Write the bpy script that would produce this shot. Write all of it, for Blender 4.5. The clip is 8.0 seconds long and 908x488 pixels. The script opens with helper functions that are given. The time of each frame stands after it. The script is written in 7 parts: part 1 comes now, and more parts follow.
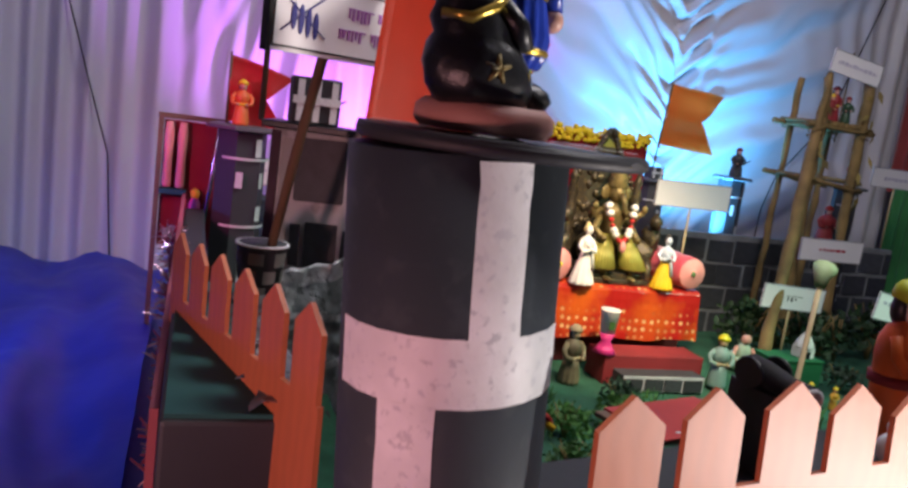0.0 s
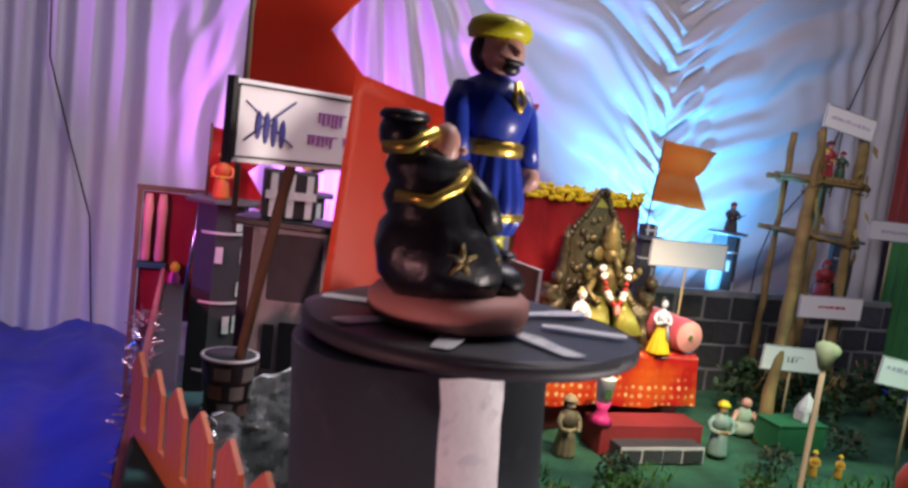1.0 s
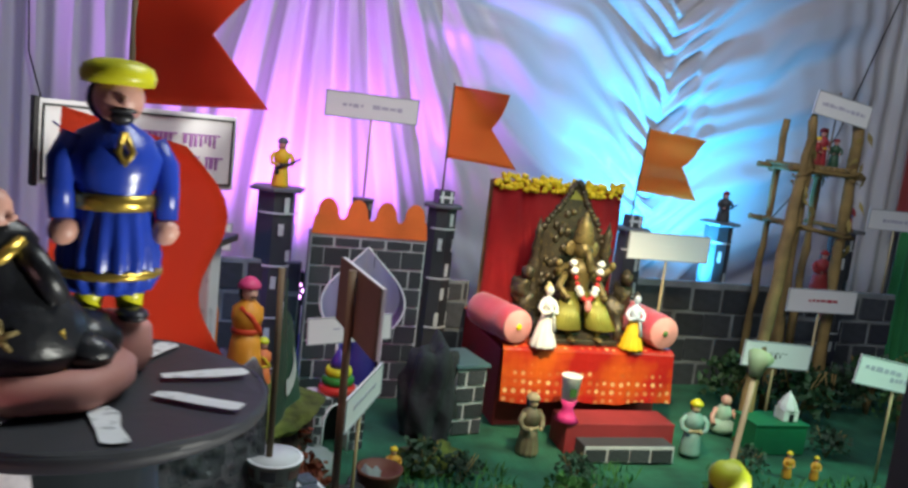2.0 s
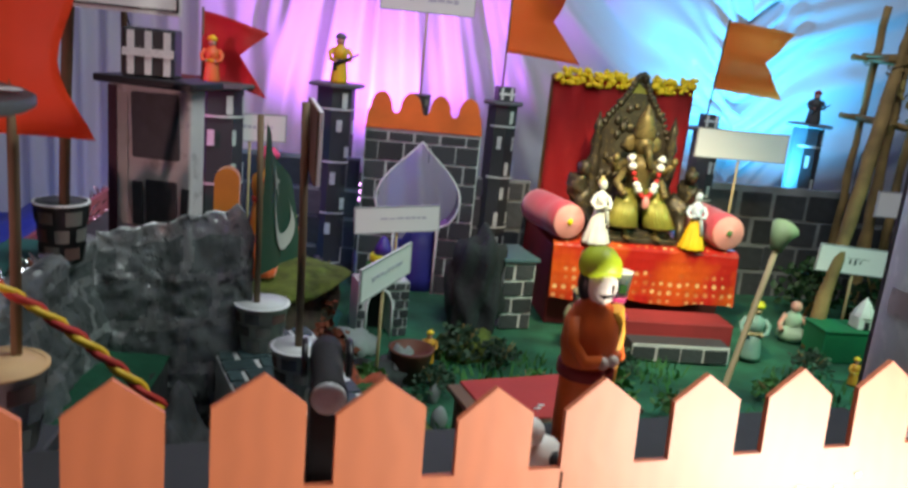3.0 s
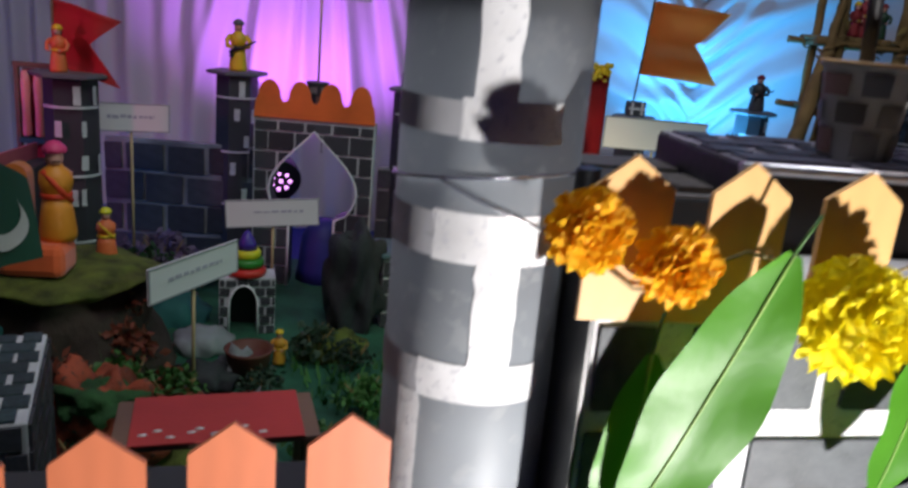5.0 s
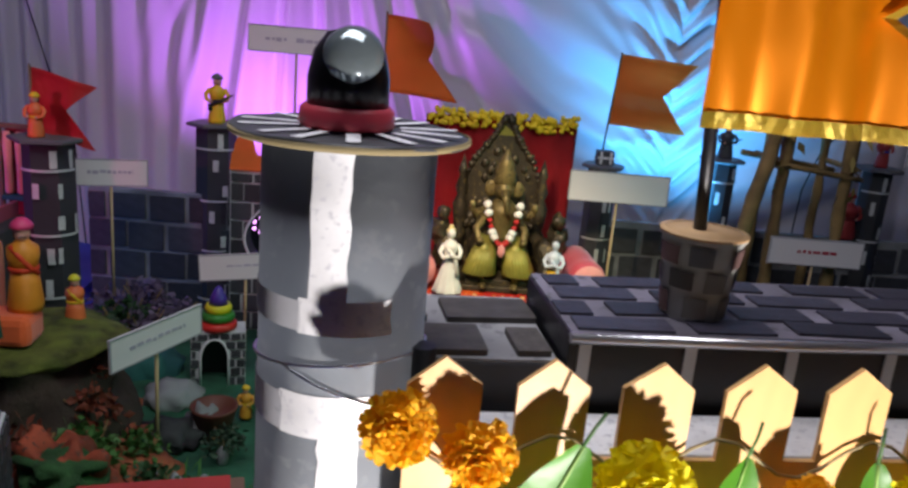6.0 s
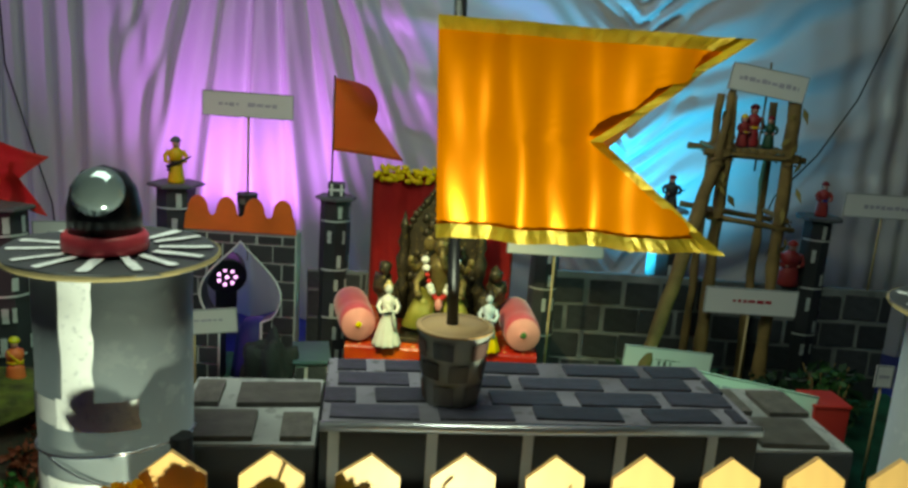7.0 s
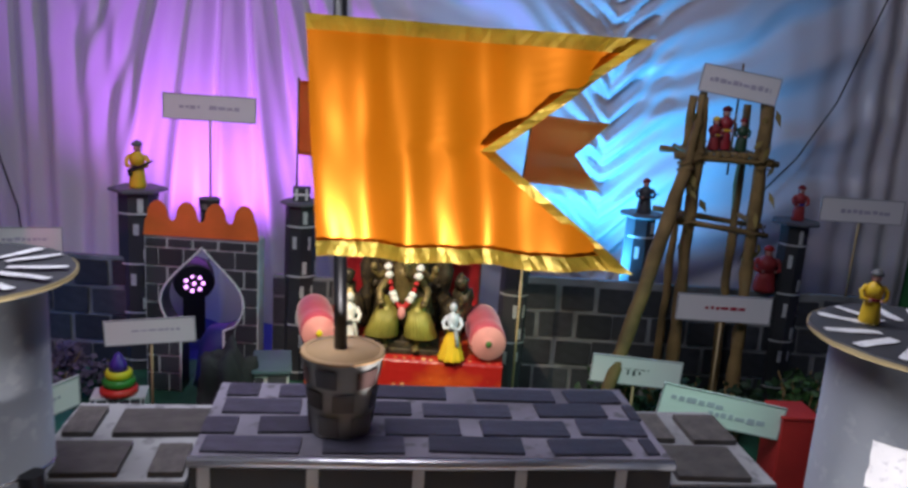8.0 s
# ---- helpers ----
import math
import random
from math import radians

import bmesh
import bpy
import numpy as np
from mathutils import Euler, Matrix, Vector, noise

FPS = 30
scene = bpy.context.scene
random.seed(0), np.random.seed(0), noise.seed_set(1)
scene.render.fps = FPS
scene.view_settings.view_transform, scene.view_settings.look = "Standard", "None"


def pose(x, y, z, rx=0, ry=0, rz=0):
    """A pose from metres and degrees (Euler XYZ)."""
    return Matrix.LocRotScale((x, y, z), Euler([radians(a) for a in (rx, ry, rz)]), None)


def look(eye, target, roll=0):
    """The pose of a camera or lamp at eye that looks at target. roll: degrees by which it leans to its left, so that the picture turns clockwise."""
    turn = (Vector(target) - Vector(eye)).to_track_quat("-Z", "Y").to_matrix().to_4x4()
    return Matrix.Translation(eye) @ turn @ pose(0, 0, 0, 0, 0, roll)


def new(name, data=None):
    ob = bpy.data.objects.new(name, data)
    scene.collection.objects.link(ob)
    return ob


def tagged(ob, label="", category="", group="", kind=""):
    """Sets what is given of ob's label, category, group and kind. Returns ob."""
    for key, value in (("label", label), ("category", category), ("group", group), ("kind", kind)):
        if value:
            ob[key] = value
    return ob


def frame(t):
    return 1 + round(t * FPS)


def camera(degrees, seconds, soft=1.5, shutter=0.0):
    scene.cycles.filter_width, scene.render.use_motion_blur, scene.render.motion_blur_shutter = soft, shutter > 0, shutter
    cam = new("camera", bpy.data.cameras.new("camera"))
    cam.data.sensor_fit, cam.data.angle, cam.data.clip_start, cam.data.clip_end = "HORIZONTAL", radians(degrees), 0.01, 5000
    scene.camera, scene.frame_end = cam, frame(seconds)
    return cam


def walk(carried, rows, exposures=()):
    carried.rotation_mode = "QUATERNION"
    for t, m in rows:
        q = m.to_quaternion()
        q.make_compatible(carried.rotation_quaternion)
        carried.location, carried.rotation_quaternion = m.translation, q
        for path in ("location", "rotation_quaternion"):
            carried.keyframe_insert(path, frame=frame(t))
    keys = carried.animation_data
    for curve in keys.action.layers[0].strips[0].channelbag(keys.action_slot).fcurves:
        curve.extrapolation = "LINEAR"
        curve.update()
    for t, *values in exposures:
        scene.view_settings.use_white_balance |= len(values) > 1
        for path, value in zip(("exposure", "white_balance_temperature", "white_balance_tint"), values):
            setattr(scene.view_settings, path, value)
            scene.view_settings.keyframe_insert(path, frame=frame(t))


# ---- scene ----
cam = camera(59.4, 8.0, soft=2.7, shutter=0.3)
PATH = [
    (0, (-1.646, -0.336, 0.926), (-1.012, 1.531, 0.597), 7.9),
    (0.5, (-1.64, -0.298, 0.97), (-0.998, 1.576, 0.701), 7.6),
    (1, (-1.607, -0.248, 1.024), (-0.97, 1.633, 0.788), 7.2),
    (1.2, (-1.562, -0.233, 1.051), (-0.932, 1.649, 0.811), 7.3),
    (2.3, (-1.248, -0.297, 1.107), (-0.775, 1.615, 0.767), 6.3),
    (2.5, (-1.196, -0.306, 1.092), (-0.781, 1.614, 0.714), 6.1),
    (2.7, (-1.133, -0.323, 1.044), (-0.781, 1.601, 0.624), 5.9),
    (3, (-1.065, -0.333, 0.974), (-0.807, 1.591, 0.49), 5.8),
    (3.5, (-0.938, -0.316, 0.926), (-0.784, 1.602, 0.378), 5.4),
    (4, (-0.76, -0.311, 0.922), (-0.643, 1.606, 0.363), 5.2),
    (4.2, (-0.679, -0.299, 0.931), (-0.571, 1.618, 0.368), 5.1),
    (4.5, (-0.566, -0.283, 0.953), (-0.464, 1.623, 0.396), 4.9),
    (4.7, (-0.493, -0.254, 0.978), (-0.396, 1.668, 0.427), 4.5),
    (5, (-0.42, -0.248, 1.044), (-0.321, 1.664, 0.507), 5.2),
    (5.1, (-0.396, -0.251, 1.081), (-0.302, 1.672, 0.542), 5.0),
    (5.2, (-0.371, -0.236, 1.123), (-0.275, 1.69, 0.596), 5.0),
    (6.3, (-0.203, -0.318, 1.251), (-0.159, 1.612, 0.729), 4.5),
    (6.5, (-0.12, -0.34, 1.279), (-0.095, 1.594, 0.774), 4.0),
    (7, (0.01, -0.377, 1.356), (0.022, 1.573, 0.909), 3.9),
    (7.5, (0.072, -0.366, 1.378), (0.083, 1.583, 0.933), 3.9),
    (7.9, (0.125, -0.329, 1.368), (0.132, 1.62, 0.921), 3.9),
    (8, (0.136, -0.299, 1.366), (0.15, 1.651, 0.922), 3.8),
]
# the phone's own brightening and its colour drift under the changing stage lights
EXPOSURES = [(0, 0.4, 6900, 18), (0.5, 0.55, 6600, 8), (0.7, 0.55, 6700, 12), (1.0, 0.55, 7100, 24), (1.2, 0.5, 7300, 8), (2.3, 0.55, 6400, 2), (3.5, 0.3, 6900, 0), (4.0, 0.05, 6900, 6), (4.5, -0.3, 6500, 10), (5.2, -0.62, 6500, 14), (6.5, -0.25, 7000, 16), (6.9, -0.3, 7800, -30), (7.4, -0.46, 8200, -28), (7.7, -0.25, 6300, 18), (8.0, -0.25, 6300, 18)]
walk(cam, [(t, look(eye, target, roll)) for t, eye, target, roll in PATH], EXPOSURES)

# ---------------------------------------------------------------- light
world = bpy.data.worlds.new("hall_air")
scene.world = world
world.use_nodes = True
world.node_tree.nodes["Background"].inputs[0].default_value = (0.55, 0.6, 0.75, 1)
world.node_tree.nodes["Background"].inputs[1].default_value = 0.02


def lamp(name, kind, power, colour, m, size=0.1, angle=60, blend=0.6):
    d = bpy.data.lights.new(name, kind)
    d.energy, d.color = power, colour
    if kind == "AREA":
        d.size = size
    else:
        d.shadow_soft_size = size
    if kind == "SPOT":
        d.spot_size, d.spot_blend = radians(angle), blend
    ob = new(name, d)
    ob.matrix_world = m
    return ob


# white flood lamp on the hall floor in front of the fort wall
lamp("flood_lamp", "SPOT", 170, (1.0, 0.97, 0.93), look((0.23, -0.50, 0.24), (-0.21, 0.45, 0.83)), 0.03, 116, 1.0)
# unseen overhead lamp added above the fort as general fill light
lamp("overhead_fill", "AREA", 36, (0.92, 0.95, 1.0), look((-0.35, 0.72, 2.6), (0.1, 2.2, 0.2)), 1.1)
# coloured par cans behind the gate and behind the throne
lamp("par_violet", "SPOT", 98, (0.56, 0.15, 1.0), look((-1.02, 3.14, 0.42), (-0.97, 3.66, 1.45)), 0.05, 128, 0.9)
lamp("par_cyan", "SPOT", 124, (0.06, 0.46, 1.0), look((0.78, 3.07, 0.46), (1.02, 3.62, 1.45)), 0.05, 128, 0.9)
# unseen fill lamps added to colour the left curtain and the tarpaulin
lamp("fill_mauve", "SPOT", 20, (0.66, 0.54, 1.0), look((-2.35, 1.6, 2.2), (-2.1, 3.6, 0.9)), 0.08, 80, 0.9)
lamp("fill_blue", "SPOT", 46, (0.02, 0.20, 1.0), look((-2.9, 1.8, 0.9), (-2.3, 2.2, 0.0)), 0.06, 110, 0.9)
# coloured lamps out of view at the front left and at the right
lamp("par_rose", "SPOT", 24, (1.0, 0.50, 0.52), look((-2.35, -0.45, 0.62), (-1.45, 0.55, 0.62)), 0.05, 52, 0.9)
lamp("par_green", "SPOT", 50, (0.46, 1.0, 0.68), look((1.35, 1.35, 1.35), (0.0, 1.95, 0.05)), 0.08, 85, 0.9)
# unseen pink lamp added to brighten the toy stall
lamp("fill_pink", "SPOT", 24, (1.0, 0.12, 0.45), look((-2.25, 1.35, 0.95), (-1.66, 2.4, 0.58)), 0.05, 70, 0.9)
# warm spot on the idol
lamp("idol_spot", "SPOT", 78, (1.0, 0.80, 0.48), look((-0.25, 1.55, 1.35), (0.02, 2.42, 0.36)), 0.03, 56, 0.9)

# ---------------------------------------------------------------- materials
MATS = {}


def mat(name, colour, rough=0.6, metal=0.0, grain=60.0, amount=0.18, bump=0.15, wear=None, sheen=0.0, glow=0.0, vary=0.0):
    """Principled paint, cloth or card with grain, larger stains and fine relief."""
    if name in MATS:
        return MATS[name]
    m = bpy.data.materials.new(name)
    m.use_nodes = True
    n, l = m.node_tree.nodes, m.node_tree.links
    p = n["Principled BSDF"]
    p.inputs["Roughness"].default_value = rough
    p.inputs["Metallic"].default_value = metal
    p.inputs["Sheen Weight"].default_value = sheen
    c = n.new("ShaderNodeTexCoord")
    fine = n.new("ShaderNodeTexNoise")
    fine.inputs["Scale"].default_value = grain
    fine.inputs["Detail"].default_value = 6
    wide = n.new("ShaderNodeTexNoise")
    wide.inputs["Scale"].default_value = grain / 9
    wide.inputs["Detail"].default_value = 4
    for t in (fine, wide):
        l.new(c.outputs["Object"], t.inputs["Vector"])
    dark = [v * (1 - amount) for v in colour]
    light = [min(1, v * (1 + amount)) for v in colour]
    ramp = n.new("ShaderNodeValToRGB")
    ramp.color_ramp.elements[0].position, ramp.color_ramp.elements[1].position = 0.3, 0.7
    ramp.color_ramp.elements[0].color, ramp.color_ramp.elements[1].color = (*dark, 1), (*light, 1)
    l.new(wide.outputs["Fac"], ramp.inputs["Fac"])
    out = ramp.outputs["Color"]
    if wear:
        edge = n.new("ShaderNodeValToRGB")
        edge.color_ramp.elements[0].position, edge.color_ramp.elements[1].position = 0.56, 0.66
        mix = n.new("ShaderNodeMixRGB")
        mix.inputs[2].default_value = (*wear, 1)
        l.new(fine.outputs["Fac"], edge.inputs["Fac"])
        l.new(edge.outputs["Color"], mix.inputs[0])
        l.new(out, mix.inputs[1])
        out = mix.outputs[0]
    if vary:
        info = n.new("ShaderNodeObjectInfo")
        hsv = n.new("ShaderNodeHueSaturation")
        span = n.new("ShaderNodeMapRange")
        span.inputs[3].default_value, span.inputs[4].default_value = 1 - vary, 1 + vary
        l.new(info.outputs["Random"], span.inputs[0])
        l.new(span.outputs[0], hsv.inputs["Value"])
        l.new(out, hsv.inputs["Color"])
        out = hsv.outputs[0]
    l.new(out, p.inputs["Base Color"])
    b = n.new("ShaderNodeBump")
    b.inputs["Strength"].default_value = bump
    b.inputs["Distance"].default_value = 0.004
    l.new(fine.outputs["Fac"], b.inputs["Height"])
    l.new(b.outputs["Normal"], p.inputs["Normal"])
    if glow:
        p.inputs["Emission Color"].default_value = (*colour, 1)
        p.inputs["Emission Strength"].default_value = glow
    MATS[name] = m
    return m


GREY = mat("grey_painted_card", (0.115, 0.122, 0.135), 0.55, grain=45, wear=(0.16, 0.165, 0.18))
SLATE = mat("slate_painted_card", (0.045, 0.048, 0.056), 0.55, grain=45, vary=0.35)
BLACK = mat("black_paint", (0.012, 0.012, 0.015), 0.4)
CARD = mat("raw_card_edge", (0.30, 0.24, 0.12), 0.8)
WHITE = mat("white_brush_paint", (0.79, 0.80, 0.82), 0.5, grain=120, wear=(0.60, 0.61, 0.65))
MORTAR = mat("pale_mortar_paint", (0.55, 0.57, 0.58), 0.6, grain=90)
ORANGE = mat("orange_painted_card", (0.64, 0.185, 0.080), 0.5, grain=30, amount=0.12)
PEACH = mat("peach_painted_card", (0.80, 0.47, 0.18), 0.45, grain=30, amount=0.08)
RED = mat("red_velvet", (0.58, 0.012, 0.02), 0.7, sheen=0.4)
PINK = mat("rose_velvet", (0.55, 0.06, 0.10), 0.6, sheen=0.4)
PALEPINK = mat("pale_pink_satin", (0.75, 0.30, 0.28), 0.5)
MAROON = mat("maroon_cloth", (0.25, 0.02, 0.025), 0.7)
GOLD = mat("gold_foil", (0.75, 0.52, 0.10), 0.28, 0.85, grain=40, bump=0.5)
DULLGOLD = mat("old_brass", (0.20, 0.15, 0.055), 0.5, 0.5, grain=70, amount=0.5, bump=0.4, wear=(0.06, 0.05, 0.03))
ROBEGOLD = mat("gilded_olive_robe", (0.30, 0.27, 0.05), 0.45, 0.3, grain=60, amount=0.4)
DARKBRASS = mat("dark_bronze", (0.075, 0.06, 0.04), 0.45, 0.5, grain=60, amount=0.5, bump=0.6, wear=(0.20, 0.15, 0.06))
SILVER = mat("silver_foil", (0.72, 0.74, 0.78), 0.22, 1.0, grain=60, bump=0.8)
YELLOW = mat("yellow_paint", (0.80, 0.52, 0.02), 0.5)
LIME = mat("lime_turban_paint", (0.62, 0.60, 0.02), 0.35)
BLUE = mat("royal_blue_enamel", (0.02, 0.055, 0.42), 0.28)
SKIN = mat("flesh_coloured_paint", (0.62, 0.33, 0.26), 0.4)
WHITEP = mat("white_enamel", (0.78, 0.76, 0.72), 0.4)
PAPER = mat("white_sign_card", (0.74, 0.72, 0.74), 0.6, grain=20, amount=0.06)
INK = mat("violet_ink", (0.46, 0.43, 0.54), 0.6)
REDINK = mat("red_ink", (0.42, 0.03, 0.06), 0.6)
ROSECLAY = mat("rose_clay", (0.50, 0.23, 0.19), 0.6)
WOOD = mat("rough_twig_bark", (0.21, 0.135, 0.048), 0.8, grain=80, amount=0.4, bump=0.8)
STICK = mat("bamboo_stick", (0.50, 0.38, 0.20), 0.6)
POLEM = mat("brown_stick", (0.15, 0.10, 0.055), 0.7)
TEAL = mat("teal_felt", (0.015, 0.10, 0.095), 0.8)
CARPET = mat("green_felt_ground", (0.018, 0.10, 0.055), 0.9, grain=70, amount=0.4, bump=0.6)
MOSS = mat("yellow_green_sawdust", (0.085, 0.105, 0.014), 0.9, grain=160, amount=0.6, bump=1.0)
LEAFDARK = mat("dark_shrub_leaf", (0.02, 0.06, 0.02), 0.6, vary=0.4)
LEAFM = mat("shrub_leaf", (0.05, 0.14, 0.03), 0.6, vary=0.4)


def thin(name, colour, rough, through_share, amount=0.25, grain=60.0, vary=0.0):
    """Petal or leaf: a mat() surface that also lets light through."""
    m = mat(name, colour, rough, grain=grain, amount=amount, vary=vary)
    n, l = m.node_tree.nodes, m.node_tree.links
    tr = n.new("ShaderNodeBsdfTranslucent")
    base = n["Principled BSDF"].inputs["Base Color"].links[0].from_socket
    l.new(base, tr.inputs["Color"])
    mix = n.new("ShaderNodeMixShader")
    mix.inputs[0].default_value = through_share
    l.new(n["Principled BSDF"].outputs[0], mix.inputs[1])
    l.new(tr.outputs[0], mix.inputs[2])
    l.new(mix.outputs[0], n["Material Output"].inputs["Surface"])
    return m


REDORANGE = thin("vermilion_card", (0.75, 0.068, 0.022), 0.5, 0.2, amount=0.1, grain=25)
FLAGCLOTH = thin("saffron_flag_paper", (1.0, 0.29, 0.05), 0.6, 0.28, amount=0.12, grain=25)
MANGO = thin("mango_leaf", (0.060, 0.22, 0.012), 0.42, 0.2, vary=0.2)
MARIORANGE = thin("orange_marigold", (1.0, 0.52, 0.010), 0.6, 0.30, amount=0.15, grain=90)
MARIYELLOW = thin("yellow_marigold", (0.96, 0.80, 0.008), 0.6, 0.35, amount=0.15, grain=90)
ROCK = mat("dark_clay_rock", (0.028, 0.030, 0.033), 0.8, grain=50, amount=0.5, bump=1.0)
STONE = mat("grey_pebble", (0.22, 0.23, 0.24), 0.7, vary=0.3)
DGREEN = mat("dark_green_flag_cloth", (0.008, 0.055, 0.032), 0.6)
BOXGREEN = mat("green_crate_paint", (0.01, 0.16, 0.06), 0.6)
FLOORBLUE = mat("blue_tarpaulin", (0.012, 0.028, 0.30), 0.45, grain=14, amount=0.4, bump=0.5)
PLASTER = mat("hall_plaster", (0.35, 0.34, 0.36), 0.8, grain=12)
CABLE = mat("black_cable", (0.01, 0.01, 0.012), 0.5)
LED = mat("lit_led", (0.85, 0.38, 1.0), 0.4, glow=3)
RIBBON = mat("olive_gold_ribbon", (0.62, 0.46, 0.05), 0.36, 0.35, grain=90, amount=0.3, bump=0.5)
TAN = mat("tan_card_top", (0.62, 0.40, 0.20), 0.7)
FOILEDGE = mat("pale_foil_edge", (0.72, 0.72, 0.76), 0.30, 0.85, grain=60, amount=0.1, bump=0.3)
SATIN = mat("white_satin_curtain", (0.60, 0.58, 0.62), 0.38, grain=8, amount=0.06, bump=0.05, sheen=0.3)
DRAPERED = mat("red_side_drape", (0.30, 0.03, 0.03), 0.7, sheen=0.3)
DRAPEGREEN = mat("green_side_drape", (0.02, 0.20, 0.05), 0.7, sheen=0.3)
SAFFRONSATIN = mat("saffron_satin", (0.93, 0.262, 0.003), 0.36, 0.55, grain=20, amount=0.12, bump=0.05)
BRICKMAROON = mat("purple_slate_paint", (0.040, 0.037, 0.056), 0.5, grain=45, amount=0.3, vary=0.35)
BROWNGREY = mat("brown_grey_paint", (0.085, 0.075, 0.068), 0.6, grain=45, amount=0.3, vary=0.25)
CUPGREY = mat("stone_grey_cup_paint", (0.42, 0.43, 0.40), 0.55, grain=50, amount=0.25)
STONEPALE = mat("pale_stone_paint", (0.20, 0.195, 0.18), 0.6, grain=50, amount=0.3)
STONERED = mat("reddish_stone_paint", (0.15, 0.085, 0.075), 0.6, grain=50, amount=0.3)
BLUEINK = mat("dark_blue_ink", (0.03, 0.03, 0.20), 0.6)
FOILGREY = mat("crumpled_grey_foil", (0.35, 0.37, 0.38), 0.36, 0.40, grain=30, amount=0.6, bump=1.0, wear=(0.12, 0.13, 0.135))


def sequin_material():
    m = bpy.data.materials.new("red_sequin_cloth")
    m.use_nodes = True
    n, l = m.node_tree.nodes, m.node_tree.links
    p = n["Principled BSDF"]
    c = n.new("ShaderNodeTexCoord")
    v = n.new("ShaderNodeTexVoronoi")
    v.inputs["Scale"].default_value = 30
    v.inputs["Randomness"].default_value = 0.25
    r = n.new("ShaderNodeMixRGB")
    dot = n.new("ShaderNodeValToRGB")
    dot.color_ramp.elements[0].position, dot.color_ramp.elements[1].position = 0.20, 0.34
    dot.color_ramp.elements[0].color, dot.color_ramp.elements[1].color = (0, 0, 0, 1), (1, 1, 1, 1)
    l.new(v.outputs["Distance"], dot.inputs["Fac"])
    l.new(dot.outputs["Color"], r.inputs[0])
    broad = n.new("ShaderNodeTexNoise")
    broad.inputs["Scale"].default_value = 5
    broad.inputs["Detail"].default_value = 3
    l.new(c.outputs["Object"], broad.inputs["Vector"])
    cloth = n.new("ShaderNodeValToRGB")
    cloth.color_ramp.elements[0].position, cloth.color_ramp.elements[1].position = 0.42, 0.66
    cloth.color_ramp.elements[0].color, cloth.color_ramp.elements[1].color = (0.38, 0.014, 0.010, 1), (0.62, 0.11, 0.012, 1)
    l.new(broad.outputs["Fac"], cloth.inputs["Fac"])
    l.new(cloth.outputs["Color"], r.inputs[2])
    spark = n.new("ShaderNodeTexWhiteNoise")
    l.new(v.outputs["Position"], spark.inputs["Vector"])
    gilt = n.new("ShaderNodeValToRGB")
    gilt.color_ramp.elements[0].color, gilt.color_ramp.elements[1].color = (0.50, 0.08, 0.015, 1), (0.98, 0.60, 0.28, 1)
    l.new(spark.outputs["Value"], gilt.inputs["Fac"])
    l.new(gilt.outputs["Color"], r.inputs[1])
    s = n.new("ShaderNodeValToRGB")
    s.color_ramp.elements[0].position, s.color_ramp.elements[1].position = 0.22, 0.30
    s.color_ramp.elements[0].color, s.color_ramp.elements[1].color = (0.35, 0.35, 0.35, 1), (0, 0, 0, 1)
    l.new(c.outputs["Object"], v.inputs["Vector"])
    l.new(v.outputs["Distance"], s.inputs["Fac"])
    l.new(r.outputs[0], p.inputs["Base Color"])
    l.new(s.outputs["Color"], p.inputs["Metallic"])
    p.inputs["Roughness"].default_value = 0.3
    b = n.new("ShaderNodeBump")
    b.inputs["Distance"].default_value = 0.003
    l.new(v.outputs["Distance"], b.inputs["Height"])
    l.new(b.outputs["Normal"], p.inputs["Normal"])
    return m


SEQUIN = sequin_material()


def corrugated(m, pitch, depth):
    """Faint upright flutes of packing card, in tone and relief."""
    n, l = m.node_tree.nodes, m.node_tree.links
    p = n["Principled BSDF"]
    c = n.new("ShaderNodeTexCoord")
    w = n.new("ShaderNodeTexWave")
    w.inputs["Scale"].default_value = pitch
    w.inputs["Distortion"].default_value = 5.0
    w.inputs["Detail"].default_value = 2
    l.new(c.outputs["Object"], w.inputs["Vector"])
    r = n.new("ShaderNodeMapRange")
    r.inputs[3].default_value, r.inputs[4].default_value = 1 - depth, 1.0
    l.new(w.outputs["Fac"], r.inputs[0])
    h = n.new("ShaderNodeHueSaturation")
    l.new(p.inputs["Base Color"].links[0].from_socket, h.inputs["Color"])
    l.new(r.outputs[0], h.inputs["Value"])
    l.new(h.outputs[0], p.inputs["Base Color"])


corrugated(ORANGE, 14, 0.07)
corrugated(PEACH, 14, 0.05)

# ---------------------------------------------------------------- mesh helpers


def box(bm, x0, x1, y0, y1, z0, z1, bevel=0.0, mi=0):
    r = bmesh.ops.create_cube(bm, size=1)
    bmesh.ops.transform(bm, verts=r["verts"], matrix=Matrix.LocRotScale(((x0 + x1) / 2, (y0 + y1) / 2, (z0 + z1) / 2), None, (x1 - x0, y1 - y0, z1 - z0)))
    faces = {f for v in r["verts"] for f in v.link_faces}
    for f in faces:
        f.material_index = mi
    if bevel:
        edges = {e for v in r["verts"] for e in v.link_edges}
        got = bmesh.ops.bevel(bm, geom=list(edges), offset=bevel, segments=2, affect="EDGES", profile=0.5)
        for f in got["faces"]:
            f.material_index = mi
    return bm


